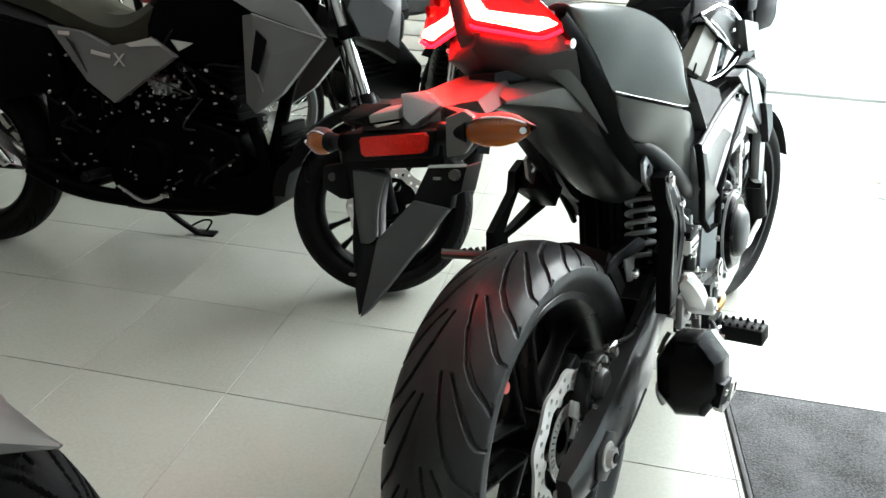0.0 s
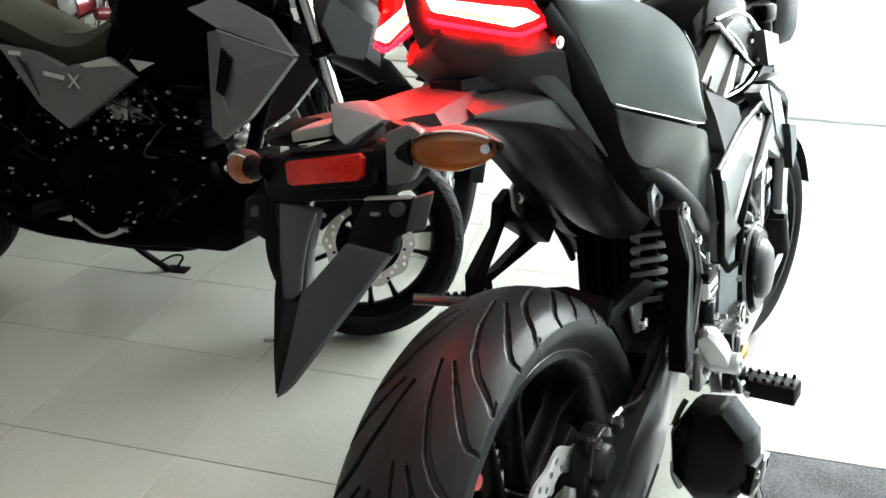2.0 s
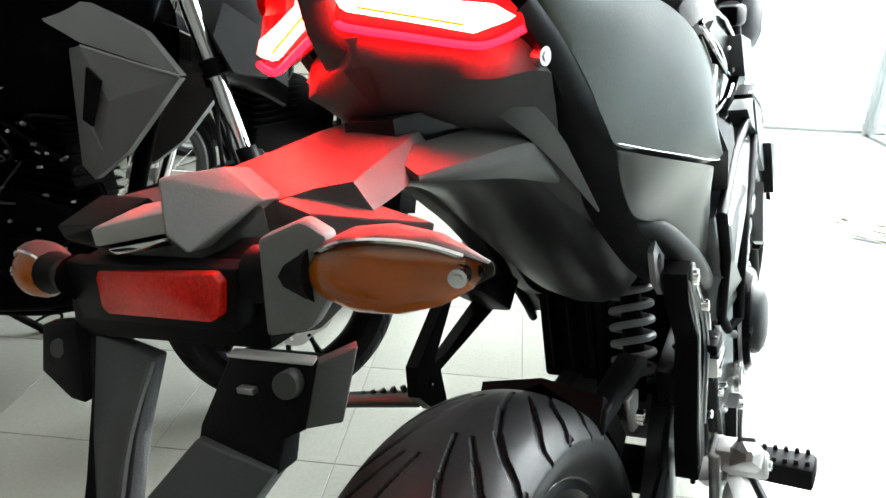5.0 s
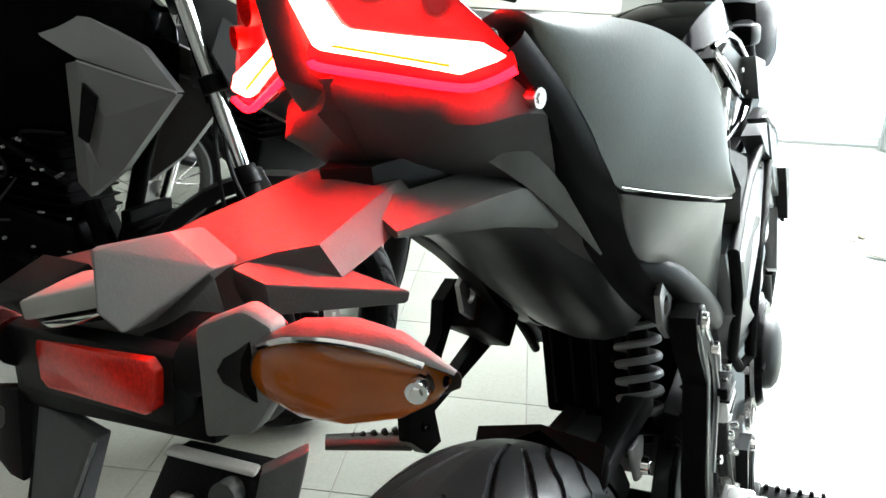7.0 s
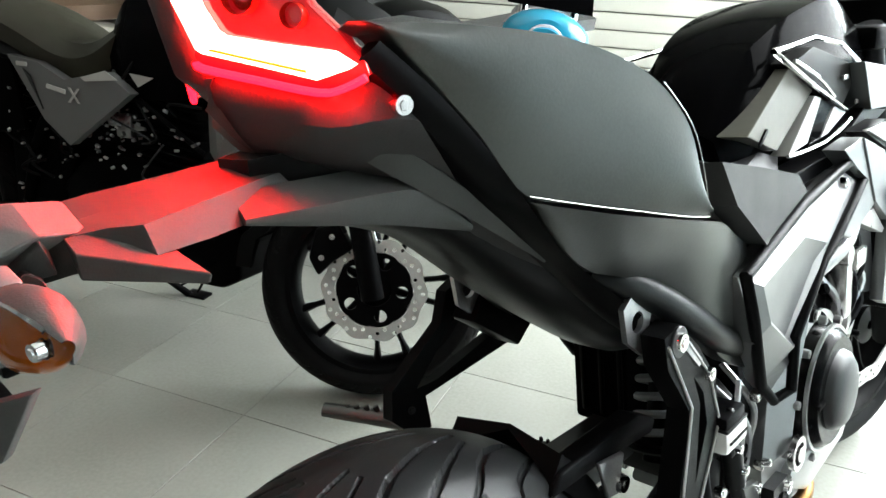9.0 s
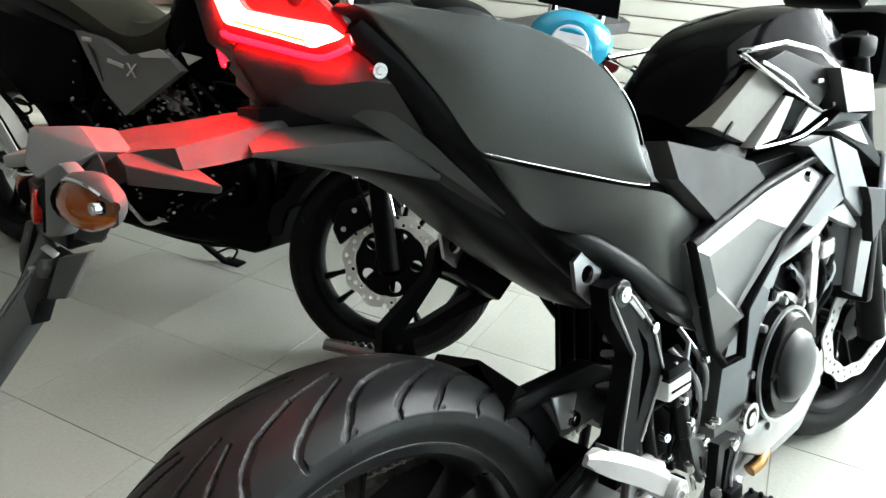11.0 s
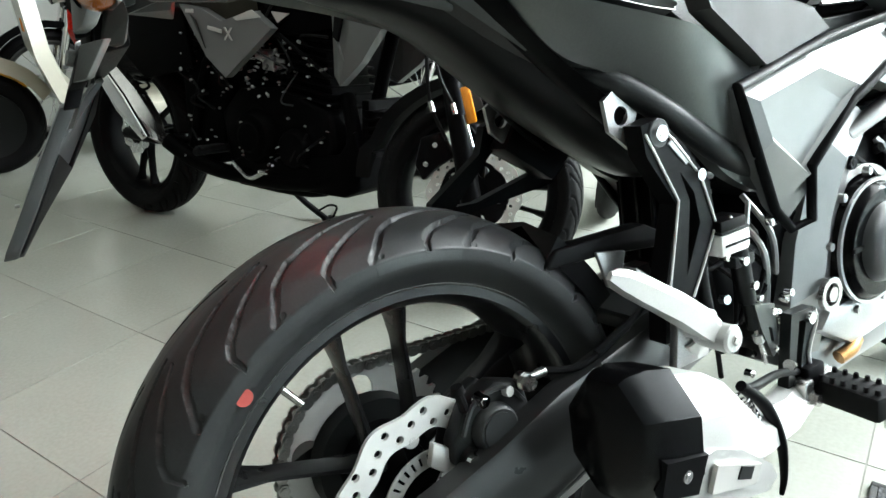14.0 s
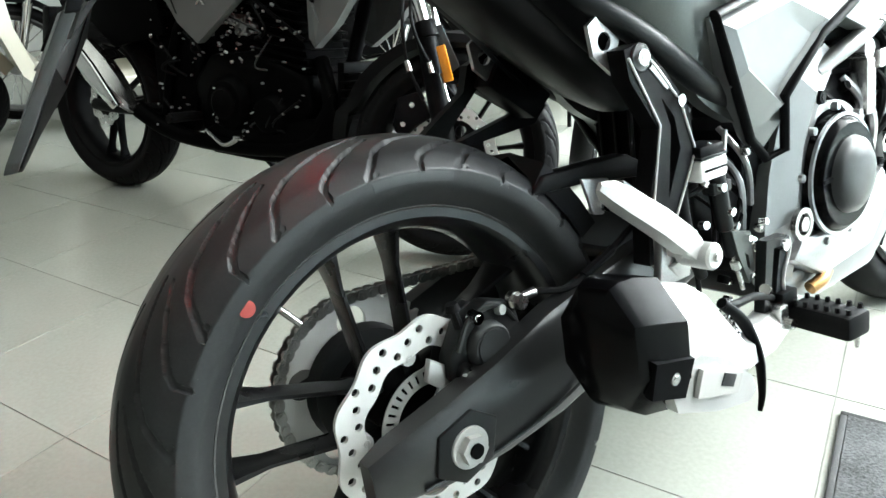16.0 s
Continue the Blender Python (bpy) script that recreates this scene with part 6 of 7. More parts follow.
    def shroud():
        v = [(0.168, 1.238, 0.752), (0.158, 1.03, 0.806), (0.132, 0.992, 0.80), (0.126, 1.0, 0.56), (0.15, 1.04, 0.535), (0.162, 1.12, 0.598), (0.172, 1.09, 0.70)]
        return facets(v, [(0, 1, 6), (1, 4, 6), (6, 4, 5), (0, 6, 5), (1, 2, 3, 4)], 0.03)

    def crown():
        v = [(0.166, 1.24, 0.757), (0.156, 1.03, 0.812), (0.142, 0.95, 0.85), (0.118, 0.90, 0.90), (0.126, 1.04, 0.892), (0.146, 1.16, 0.84), (0.155, 1.10, 0.82)]
        return facets(v, [(0, 1, 6), (1, 2, 4, 6), (2, 3, 4), (6, 4, 5), (0, 6, 5)], 0.03)
    both("tank_shroud", shroud, STREET_GREY, p, "matt grey tank shroud", 8)
    both("shroud_crown", crown, STREET_GREY, p, "grey upper tank shroud", 8)
    both("shroud_trim", lambda: tube([(0.168, 1.045, 0.655), (0.168, 1.06, 0.62), (0.166, 1.068, 0.60)], [0.004, 0.001], 6, 2), SILVER, p)
    both("shroud_vent", lambda: panel([(0.1685, 1.052, 0.765), (0.1735, 1.082, 0.74), (0.1725, 1.058, 0.648), (0.166, 1.036, 0.66)], 0.008, 0.001), BLACK, p)
    both("shroud_edge", lambda: tube([(0.17, 1.238, 0.756), (0.161, 1.14, 0.778), (0.156, 1.03, 0.806)], 0.0032, 6, 2), SILVER, p)
    both("side_cover", lambda: panel([(0.115, 0.40, 0.735), (0.125, 0.51, 0.725), (0.13, 0.60, 0.69), (0.13, 0.73, 0.72), (0.128, 0.80, 0.675), (0.125, 0.605, 0.53), (0.12, 0.52, 0.585)], 0.03, 0.004, 0.005), STREET_GREY, p, "matt grey side cover")
    both("cover_flash", lambda: panel([(0.1615, 0.655, 0.70), (0.161, 0.73, 0.722), (0.159, 0.765, 0.703), (0.1615, 0.67, 0.692)], 0.004, 0.0008), LABEL, p)
    both("cover_flash", lambda: panel([(0.13, 0.775, 0.72), (0.131, 0.845, 0.715), (0.13, 0.80, 0.69)], 0.004, 0.0008), LABEL, p)
    both("cover_groove", lambda: panel([(0.155, 0.465, 0.705), (0.157, 0.49, 0.69), (0.155, 0.525, 0.61), (0.153, 0.50, 0.65)], 0.004, 0.0008), MATT_DARK, p)
    both("badge_bar", lambda: box((0.163, 0.575, 0.665), (0.004, 0.06, 0.011), 0.001, Matrix.Rotation(radians(-9), 4, "X")), LABEL, p)
    both("badge_bar", lambda: box((0.1525, 0.455, 0.715), (0.004, 0.035, 0.011), 0.001), LABEL, p)
    txt = bpy.data.curves.new("badge_letter", "FONT")
    txt.body, txt.size, txt.extrude, txt.align_x, txt.align_y = "X", 0.052, 0.0015, "CENTER", "CENTER"
    letter = new("badge_letter", txt)
    letter.data.materials.append(LABEL)
    letter.parent = p
    letter.matrix_local = Matrix.Translation((0.1635, 0.632, 0.652)) @ Matrix.Rotation(radians(90), 4, "Z") @ Matrix.Rotation(radians(90), 4, "X")
    seat_rows = []
    for y, z, w in ((0.10, 0.90, 0.09), (0.22, 0.89, 0.13), (0.34, 0.865, 0.145), (0.45, 0.825, 0.145), (0.55, 0.785, 0.14), (0.63, 0.785, 0.13), (0.70, 0.83, 0.115), (0.745, 0.89, 0.09)):
        seat_rows.append([(-w * 0.85, y, z - 0.095), (-w, y, z - 0.04), (-w * 0.75, y, z - 0.004), (0, y, z + 0.006), (w * 0.75, y, z - 0.004), (w, y, z - 0.04), (w * 0.85, y, z - 0.095)])
    part("seat", loft([[c[i] for c in [ease(col, 3) for col in zip(*seat_rows)]] for i in range(len(seat_rows) * 3 - 2)]), OLIVE_SEAT, p, "olive-black vinyl dual seat")
    part("tail_cowl", loft([[(-w, y, z), (-w * 0.8, y, z + 0.04), (w * 0.8, y, z + 0.04), (w, y, z), (w * 0.7, y, z - 0.05), (-w * 0.7, y, z - 0.05)] for y, z, w in ((-0.2, 0.83, 0.04), (-0.05, 0.81, 0.08), (0.15, 0.77, 0.11), (0.4, 0.72, 0.11), (0.45, 0.70, 0.1))]), MATT_DARK, p, "dark tail cowl")
    part("rear_mudguard", loft([[(-0.06, y, z), (0, y - 0.01, z + 0.015), (0.06, y, z), (0, y, z + 0.004)] for y, z in ((0.3, 0.62), (0.1, 0.66), (-0.1, 0.66), (-0.24, 0.58), (-0.33, 0.46))]), PLASTIC, p)
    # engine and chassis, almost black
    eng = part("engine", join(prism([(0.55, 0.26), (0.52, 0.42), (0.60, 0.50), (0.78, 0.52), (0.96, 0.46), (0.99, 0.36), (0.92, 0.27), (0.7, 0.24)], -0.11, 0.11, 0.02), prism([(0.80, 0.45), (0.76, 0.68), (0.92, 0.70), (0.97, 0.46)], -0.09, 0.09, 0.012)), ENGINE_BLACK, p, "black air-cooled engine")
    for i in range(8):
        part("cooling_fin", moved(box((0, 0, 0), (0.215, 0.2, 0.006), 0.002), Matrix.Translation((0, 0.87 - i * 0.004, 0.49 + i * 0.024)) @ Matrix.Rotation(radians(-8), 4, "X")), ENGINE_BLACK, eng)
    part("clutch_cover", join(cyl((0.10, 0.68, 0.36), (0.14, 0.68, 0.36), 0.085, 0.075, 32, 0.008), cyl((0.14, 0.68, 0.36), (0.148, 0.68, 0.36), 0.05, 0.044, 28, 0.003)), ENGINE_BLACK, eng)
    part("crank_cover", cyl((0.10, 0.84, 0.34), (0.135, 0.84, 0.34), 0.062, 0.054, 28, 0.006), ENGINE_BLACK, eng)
    rnd = random.Random(4)
    for i in range(130):
        if i % 3 == 0:
            y, z = rnd.gauss(0.70, 0.06), rnd.gauss(0.58, 0.04)
        else:
            y, z = rnd.uniform(0.36, 0.98), rnd.uniform(0.27, 0.66)
        at = (0.118 + rnd.uniform(-0.02, 0.03), y, z)
        if i % 4:
            part("engine_fitting", box(at, (0.008, rnd.uniform(0.003, 0.013), rnd.uniform(0.002, 0.007)), 0.0008, Matrix.Rotation(rnd.uniform(-0.9, 0.9), 4, "X") @ Matrix.Rotation(rnd.uniform(-0.5, 0.5), 4, "Z")), BRIGHT_ALLOY if rnd.random() < 0.35 else STREET_GREY, eng)
        else:
            part("engine_bolt", bolt(at, (1, rnd.uniform(-0.4, 0.4), rnd.uniform(-0.2, 0.5)), rnd.uniform(0.0025, 0.005), 0.005), ALLOY, eng)
    for i in range(18):
        y, z = rnd.uniform(0.34, 0.95), rnd.uniform(0.28, 0.66)
        part("cable", tube([(0.11, y, z), (0.135, y + rnd.uniform(-0.05, 0.05), z + rnd.uniform(0.01, 0.05)), (0.12, y + rnd.uniform(-0.09, 0.09), z + rnd.uniform(0.02, 0.12))], 0.0028 if i % 5 == 0 else 0.004, 6), PLASTIC_GREY if i % 5 == 0 else RUBBER_DARK, eng)
    part("carburettor", join(cyl((0.05, 0.68, 0.58), (0.05, 0.77, 0.585), 0.03, n=16), box((0.06, 0.71, 0.585), (0.06, 0.05, 0.06), 0.008), cyl((0.09, 0.70, 0.6), (0.115, 0.70, 0.6), 0.015, n=12)), ALLOY, eng, "bare alloy fuel injector body")
    part("injector_rod", cyl((0.12, 0.79, 0.66), (0.12, 0.98, 0.55), 0.006, n=8), BLACK, eng)
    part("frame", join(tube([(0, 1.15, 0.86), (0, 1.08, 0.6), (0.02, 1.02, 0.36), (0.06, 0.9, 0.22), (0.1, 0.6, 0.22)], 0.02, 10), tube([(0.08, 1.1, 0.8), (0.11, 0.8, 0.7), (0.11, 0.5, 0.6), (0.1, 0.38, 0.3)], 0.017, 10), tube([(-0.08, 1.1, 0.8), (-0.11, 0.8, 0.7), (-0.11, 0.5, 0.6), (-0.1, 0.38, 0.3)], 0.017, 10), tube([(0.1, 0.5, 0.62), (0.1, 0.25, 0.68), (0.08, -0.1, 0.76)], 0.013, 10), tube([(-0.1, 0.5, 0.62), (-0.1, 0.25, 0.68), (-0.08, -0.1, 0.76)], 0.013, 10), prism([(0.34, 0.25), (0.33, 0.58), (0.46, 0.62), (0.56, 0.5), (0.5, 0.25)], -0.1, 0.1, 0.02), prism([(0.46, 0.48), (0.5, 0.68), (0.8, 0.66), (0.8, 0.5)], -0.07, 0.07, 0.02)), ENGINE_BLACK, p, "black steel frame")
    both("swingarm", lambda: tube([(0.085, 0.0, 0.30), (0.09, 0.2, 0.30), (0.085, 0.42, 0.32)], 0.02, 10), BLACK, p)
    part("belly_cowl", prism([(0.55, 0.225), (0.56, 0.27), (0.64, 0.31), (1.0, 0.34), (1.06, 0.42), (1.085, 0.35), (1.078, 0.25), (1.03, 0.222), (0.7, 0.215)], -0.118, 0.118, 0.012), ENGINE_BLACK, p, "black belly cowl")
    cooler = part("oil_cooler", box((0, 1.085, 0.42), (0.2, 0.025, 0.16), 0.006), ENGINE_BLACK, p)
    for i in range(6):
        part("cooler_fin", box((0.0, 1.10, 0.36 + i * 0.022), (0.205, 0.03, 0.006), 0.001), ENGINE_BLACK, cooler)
    for s in (1, -1):
        part("footrest", join(cyl((s * 0.1, 0.54, 0.31), (s * 0.23, 0.54, 0.31), 0.013, n=10, bev=0.002), box((s * 0.17, 0.54, 0.318), (0.1, 0.03, 0.016), 0.004)), RUBBER_DARK, p)
        part("rear_shock", helix((s * 0.11, 0.06, 0.34), (s * 0.1, 0.2, 0.63), 0.026, 0.005, 9, 5), BLACK, p)
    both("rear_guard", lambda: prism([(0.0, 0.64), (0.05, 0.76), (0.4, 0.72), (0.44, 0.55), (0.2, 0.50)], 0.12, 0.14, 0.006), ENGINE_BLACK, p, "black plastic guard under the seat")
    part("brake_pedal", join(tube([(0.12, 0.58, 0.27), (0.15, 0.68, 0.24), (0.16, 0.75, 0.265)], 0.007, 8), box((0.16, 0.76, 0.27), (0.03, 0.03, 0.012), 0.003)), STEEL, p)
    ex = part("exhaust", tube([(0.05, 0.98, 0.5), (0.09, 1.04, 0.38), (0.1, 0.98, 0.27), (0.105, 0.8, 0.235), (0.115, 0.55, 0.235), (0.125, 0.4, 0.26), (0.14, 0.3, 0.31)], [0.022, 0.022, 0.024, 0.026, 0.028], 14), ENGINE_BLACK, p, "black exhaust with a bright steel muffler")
    part("muffler", loft([[(0.165 + a * math.cos(t), y - 0.36 * b * math.sin(t), z + b * math.sin(t)) for t in (2 * math.pi * (j + 0.5) / 6 for j in range(6))] for y, z, a, b in ((0.30, 0.325, 0.02, 0.022), (0.265, 0.35, 0.042, 0.05), (0.20, 0.40, 0.056, 0.07), (0.11, 0.465, 0.056, 0.07), (0.075, 0.49, 0.05, 0.06))]), STEEL, ex, "angular polished muffler", 25)
    part("muffler_cover", panel([(0.217, 0.295, 0.33), (0.226, 0.20, 0.45), (0.226, 0.12, 0.52), (0.228, 0.085, 0.485), (0.228, 0.16, 0.40), (0.22, 0.27, 0.315)], 0.012, 0.003, 0.004), CHROME, ex, "bright muffler cover")
    part("side_stand", join(tube([(-0.11, 0.52, 0.24), (-0.15, 0.58, 0.13), (-0.225, 0.66, 0.0325)], 0.011, 10), box((-0.235, 0.68, 0.036), (0.045, 0.075, 0.01), 0.003, Matrix.Rotation(radians(8), 4, "Y"))), BLACK, p, "black side stand")
    part("stand_loop", tube([(-0.2, 0.645, 0.07), (-0.2, 0.69, 0.095), (-0.21, 0.715, 0.09), (-0.22, 0.69, 0.05)], 0.004, 6), BLACK, p)
    part("number_plate_holder", prism([(-0.34, 0.44), (-0.30, 0.62), (-0.26, 0.62), (-0.30, 0.43)], -0.05, 0.05, 0.006), PLASTIC, p)


street_bike(street)


# ---------------------------------------------------------------- the row behind: small motorcycles with wire wheels
def wire_wheel(parent, name, y, R, width, n=28):
    w = part(name, rim_mesh(R - 0.055, width * 0.36), ALLOY_DARK, parent, "dark alloy rim with wire spokes")
    w.location = (0, y, R)
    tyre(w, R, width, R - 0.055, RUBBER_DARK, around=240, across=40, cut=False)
    part("hub", turned([(0.05, 0.045), (0.045, 0.03), (0.03, 0.02), (0.03, -0.02), (0.045, -0.03), (0.05, -0.045), (0.01, -0.05), (0.01, 0.05)], 24), ALLOY, w)
    for i in range(n):
        a = 2 * math.pi * i / n
        s = 1 if i % 2 else -1
        b = a + (0.35 if i % 4 < 2 else -0.35)
        part("wire_spoke", cyl((s * 0.032, 0.045 * math.cos(a), 0.045 * math.sin(a)), (0, (R - 0.075) * math.cos(b), (R - 0.075) * math.sin(b)), 0.0022, n=5), STEEL, w)


def classic_bike(m, paint, label, cowl=None):
    b = thing("motorcycle", m, label, "motorcycle", "row of small motorcycles")
    wire_wheel(b, "front_wheel", 1.22, 0.285, 0.075)
    wire_wheel(b, "rear_wheel", 0.0, 0.285, 0.08)
    for s in (1, -1):
        part("fork_leg", join(cyl((s * 0.08, 1.22, 0.285), (s * 0.08, 1.12, 0.58), 0.022, n=14), cyl((s * 0.08, 1.12, 0.58), (s * 0.08, 1.03, 0.88), 0.015, n=14)), CHROME, b, "chrome fork leg")
    part("front_mudguard", loft([[(-0.05, 1.22 + 0.30 * math.cos(a), 0.285 + 0.30 * math.sin(a)), (0, 1.22 + 0.325 * math.cos(a), 0.285 + 0.325 * math.sin(a)), (0.05, 1.22 + 0.30 * math.cos(a), 0.285 + 0.30 * math.sin(a)), (0, 1.22 + 0.318 * math.cos(a), 0.285 + 0.318 * math.sin(a))] for a in (radians(d) for d in range(10, 170, 12))]), paint, b)
    part("headlamp_shell", join(cyl((0, 1.08, 0.77), (0, 1.17, 0.755), 0.06, 0.078, 28, 0.004)), paint if cowl is None else cowl, b)
    part("headlamp_glass", join(cyl((0, 1.15, 0.772), (0, 1.19, 0.785), 0.072, 0.06, 28, 0.003)), HEADLAMP_GLASS, b, "round bright headlamp")
    if cowl:
        part("headlamp_cowl", loft([[(w * math.cos(t), y, z + h * math.sin(t)) for t in (2 * math.pi * k / 20 for k in range(20))] for y, z, w, h in ((1.02, 0.82, 0.09, 0.05), (1.06, 0.805, 0.125, 0.075), (1.11, 0.79, 0.14, 0.09), (1.15, 0.78, 0.125, 0.09), (1.17, 0.777, 0.08, 0.078))]), cowl, b, "cyan painted headlamp cowl")
        part("windscreen", panel([(-0.13, 1.12, 0.88), (0.13, 1.12, 0.88), (0.11, 1.03, 1.06), (-0.11, 1.03, 1.06)], 0.006, 0.002), GLOSS_BLACK, b, "dark tinted flyscreen")
    part("handlebar", tube([(-0.35, 0.92, 0.99), (-0.18, 0.98, 1.0), (-0.06, 1.02, 0.93), (0.06, 1.02, 0.93), (0.18, 0.98, 1.0), (0.35, 0.92, 0.99)], 0.011, 8), CHROME, b)
    for s in (1, -1):
        part("grip", cyl((s * 0.25, 0.952, 0.994), (s * 0.36, 0.915, 0.989), 0.016, n=12), RUBBER_DARK, b)
        part("indicator", join(cyl((s * 0.08, 1.1, 0.74), (s * 0.15, 1.1, 0.74), 0.007, n=8), cyl((s * 0.15, 1.07, 0.74), (s * 0.15, 1.13, 0.74), 0.03, 0.026, 16, 0.004)), RED_PAINT, b, "dark indicator")
        part("mirror", join(tube([(s * 0.22, 0.96, 1.0), (s * 0.27, 0.98, 1.1), (s * 0.3, 0.98, 1.16)], 0.005, 6), cyl((s * 0.31, 0.97, 1.18), (s * 0.31, 0.985, 1.18), 0.05, n=20, bev=0.003)), BLACK, b)
    rows = [[(-w * 0.8, y, 0.66), (-w, y, 0.72), (-w * 0.7, y, t - 0.02), (0, y, t), (w * 0.7, y, t - 0.02), (w, y, 0.72), (w * 0.8, y, 0.66)] for y, w, t in ((0.5, 0.06, 0.75), (0.6, 0.11, 0.82), (0.75, 0.13, 0.86), (0.88, 0.12, 0.85), (0.97, 0.07, 0.8))]
    part("fuel_tank", loft([[c[i] for c in [ease(col, 3) for col in zip(*rows)]] for i in range(13)]), paint, b)
    part("seat", loft([[(-w, y, z - 0.06), (-w, y, z - 0.01), (-w * 0.5, y, z), (w * 0.5, y, z), (w, y, z - 0.01), (w, y, z - 0.06)] for y, z, w in ((-0.15, 0.80, 0.1), (0.1, 0.79, 0.12), (0.35, 0.76, 0.12), (0.55, 0.76, 0.08))]), SEAT, b)
    e = part("engine", prism([(0.42, 0.25), (0.42, 0.45), (0.6, 0.6), (0.8, 0.6), (0.86, 0.3), (0.7, 0.23)], -0.11, 0.11, 0.02), BLACK, b)
    for i in range(6):
        part("cooling_fin", box((0, 0.75, 0.44 + i * 0.025), (0.24, 0.22, 0.008), 0.002), BLACK, e)
    part("frame", join(tube([(0, 1.0, 0.85), (0, 0.93, 0.5), (0, 0.8, 0.22), (0, 0.4, 0.24)], 0.02, 8), tube([(0, 1.0, 0.82), (0, 0.5, 0.68), (0, -0.1, 0.74)], 0.022, 8), tube([(0.09, 0.0, 0.285), (0.09, 0.4, 0.3)], 0.016, 8), tube([(-0.09, 0.0, 0.285), (-0.09, 0.4, 0.3)], 0.016, 8)), BLACK, b)
    part("rear_mudguard", loft([[(-0.055, r * math.cos(a), 0.285 + r * math.sin(a)), (0, (r + 0.02) * math.cos(a), 0.285 + (r + 0.02) * math.sin(a)), (0.055, r * math.cos(a), 0.285 + r * math.sin(a)), (0, (r + 0.012) * math.cos(a), 0.285 + (r + 0.012) * math.sin(a))] for r, a in ((0.305, radians(d)) for d in range(30, 190, 12))]), paint, b)
    part("side_stand", tube([(-0.1, 0.45, 0.25), (-0.16, 0.48, 0.1), (-0.2, 0.5, 0.03)], 0.01, 8), BLACK, b)
    return b


def facing(front, heading, wheelbase=1.22, lean=7.0):
    """The pose of a vehicle whose front wheel stands at front."""
    a = radians(heading)
    return place((front[0] + wheelbase * math.sin(a), front[1] - wheelbase * math.cos(a), 0), heading, lean)


classic_bike(facing((-0.11, 2.56), 196), BLACK, "small black motorcycle with a cyan headlamp cowl", BLUE_PAINT)
classic_bike(facing((-0.94, 2.64), 150), BLACK, "small black motorcycle with wire spoked wheels")
classic_bike(facing((-1.95, 2.90), 150), RED_PAINT, "small dark red motorcycle with round headlamp")


# ---------------------------------------------------------------- the ivory scooter and the motorcycle beside it
def scooter(m):
    s = thing("scooter", m, "ivory scooter with chrome trim parked on the tiles", "scooter")
    for y in (0.0, 1.22):
        w = part("wheel", turned([(0.15, 0.04), (0.12, 0.03), (0.04, 0.02), (0.04, -0.02), (0.12, -0.03), (0.15, -0.04)], 40), MATT_DARK, s)
        w.location = (0, y, 0.23)
        tyre(w, 0.23, 0.1, 0.148, RUBBER_DARK, around=200, across=40, pitch=16)
        part("hub", cyl((-0.03, 0, 0), (0.03, 0, 0), 0.05, 0.05, 20, 0.006), MATT_DARK, w)
    rows = [[(-w * 0.7, y, lo), (-w, y, (lo + hi) / 2), (-w * 0.8, y, hi - 0.03), (0, y, hi), (w * 0.8, y, hi - 0.03), (w, y, (lo + hi) / 2), (w * 0.7, y, lo)] for y, lo, hi, w in ((-0.28, 0.45, 0.62, 0.08), (-0.15, 0.3, 0.70, 0.17), (0.05, 0.24, 0.73, 0.2), (0.25, 0.22, 0.7, 0.18), (0.4, 0.2, 0.55, 0.14))]
    part("body", loft([[c[i] for c in [ease(col, 4) for col in zip(*rows)]] for i in range(17)]), WHITE_PAINT, s, "ivory rear body")
    part("footboard", box((0, 0.62, 0.25), (0.34, 0.46, 0.06), 0.02), WHITE_PAINT, s)
    part("leg_shield", loft([[(-w, y + 0.06, z), (-w * 0.9, y, z), (0, y + 0.03, z), (w * 0.9, y, z), (w, y + 0.06, z), (0, y + 0.08, z)] for y, z, w in ((0.80, 0.26, 0.2), (0.87, 0.36, 0.26), (0.92, 0.55, 0.29), (0.93, 0.75, 0.26), (0.93, 0.9, 0.15))]), WHITE_PAINT, s, "ivory leg shield")
    part("front_mudguard", loft([[(-0.075, 1.22 + r * math.cos(a), 0.23 + r * math.sin(a)), (0, 1.22 + (r + 0.05) * math.cos(a), 0.23 + (r + 0.05) * math.sin(a)), (0.075, 1.22 + r * math.cos(a), 0.23 + r * math.sin(a)), (0, 1.22 + (r + 0.035) * math.cos(a), 0.23 + (r + 0.035) * math.sin(a))] for r, a in ((0.25, radians(d)) for d in range(15, 170, 12))]), WHITE_PAINT, s)
    part("mudguard_trim", loft([[(-0.06, 1.22 + r * math.cos(a), 0.23 + r * math.sin(a)), (0.06, 1.22 + r * math.cos(a), 0.23 + r * math.sin(a)), (0.05, 1.22 + (r + 0.012) * math.cos(a), 0.23 + (r + 0.012) * math.sin(a)), (-0.05, 1.22 + (r + 0.012) * math.cos(a), 0.23 + (r + 0.012) * math.sin(a))] for r, a in ((0.238, radians(d)) for d in range(8, 150, 12))]), YELLOW, s, "yellow inner mudguard trim")
    part("seat", loft([[(-w, y, 0.72), (-w, y, 0.78), (0, y, 0.8), (w, y, 0.78), (w, y, 0.72)] for y, w in ((-0.2, 0.1), (0.0, 0.14), (0.3, 0.13), (0.42, 0.08))]), mat("brown_vinyl", (0.12, 0.07, 0.04), 0.5, scale=50, bump=0.3), s)
    part("headset", box((0, 0.95, 0.95), (0.26, 0.16, 0.14), 0.05), WHITE_PAINT, s)
    part("headlamp", cyl((0, 1.02, 0.95), (0, 1.05, 0.945), 0.06, 0.05, 24, 0.003), CHROME, s)
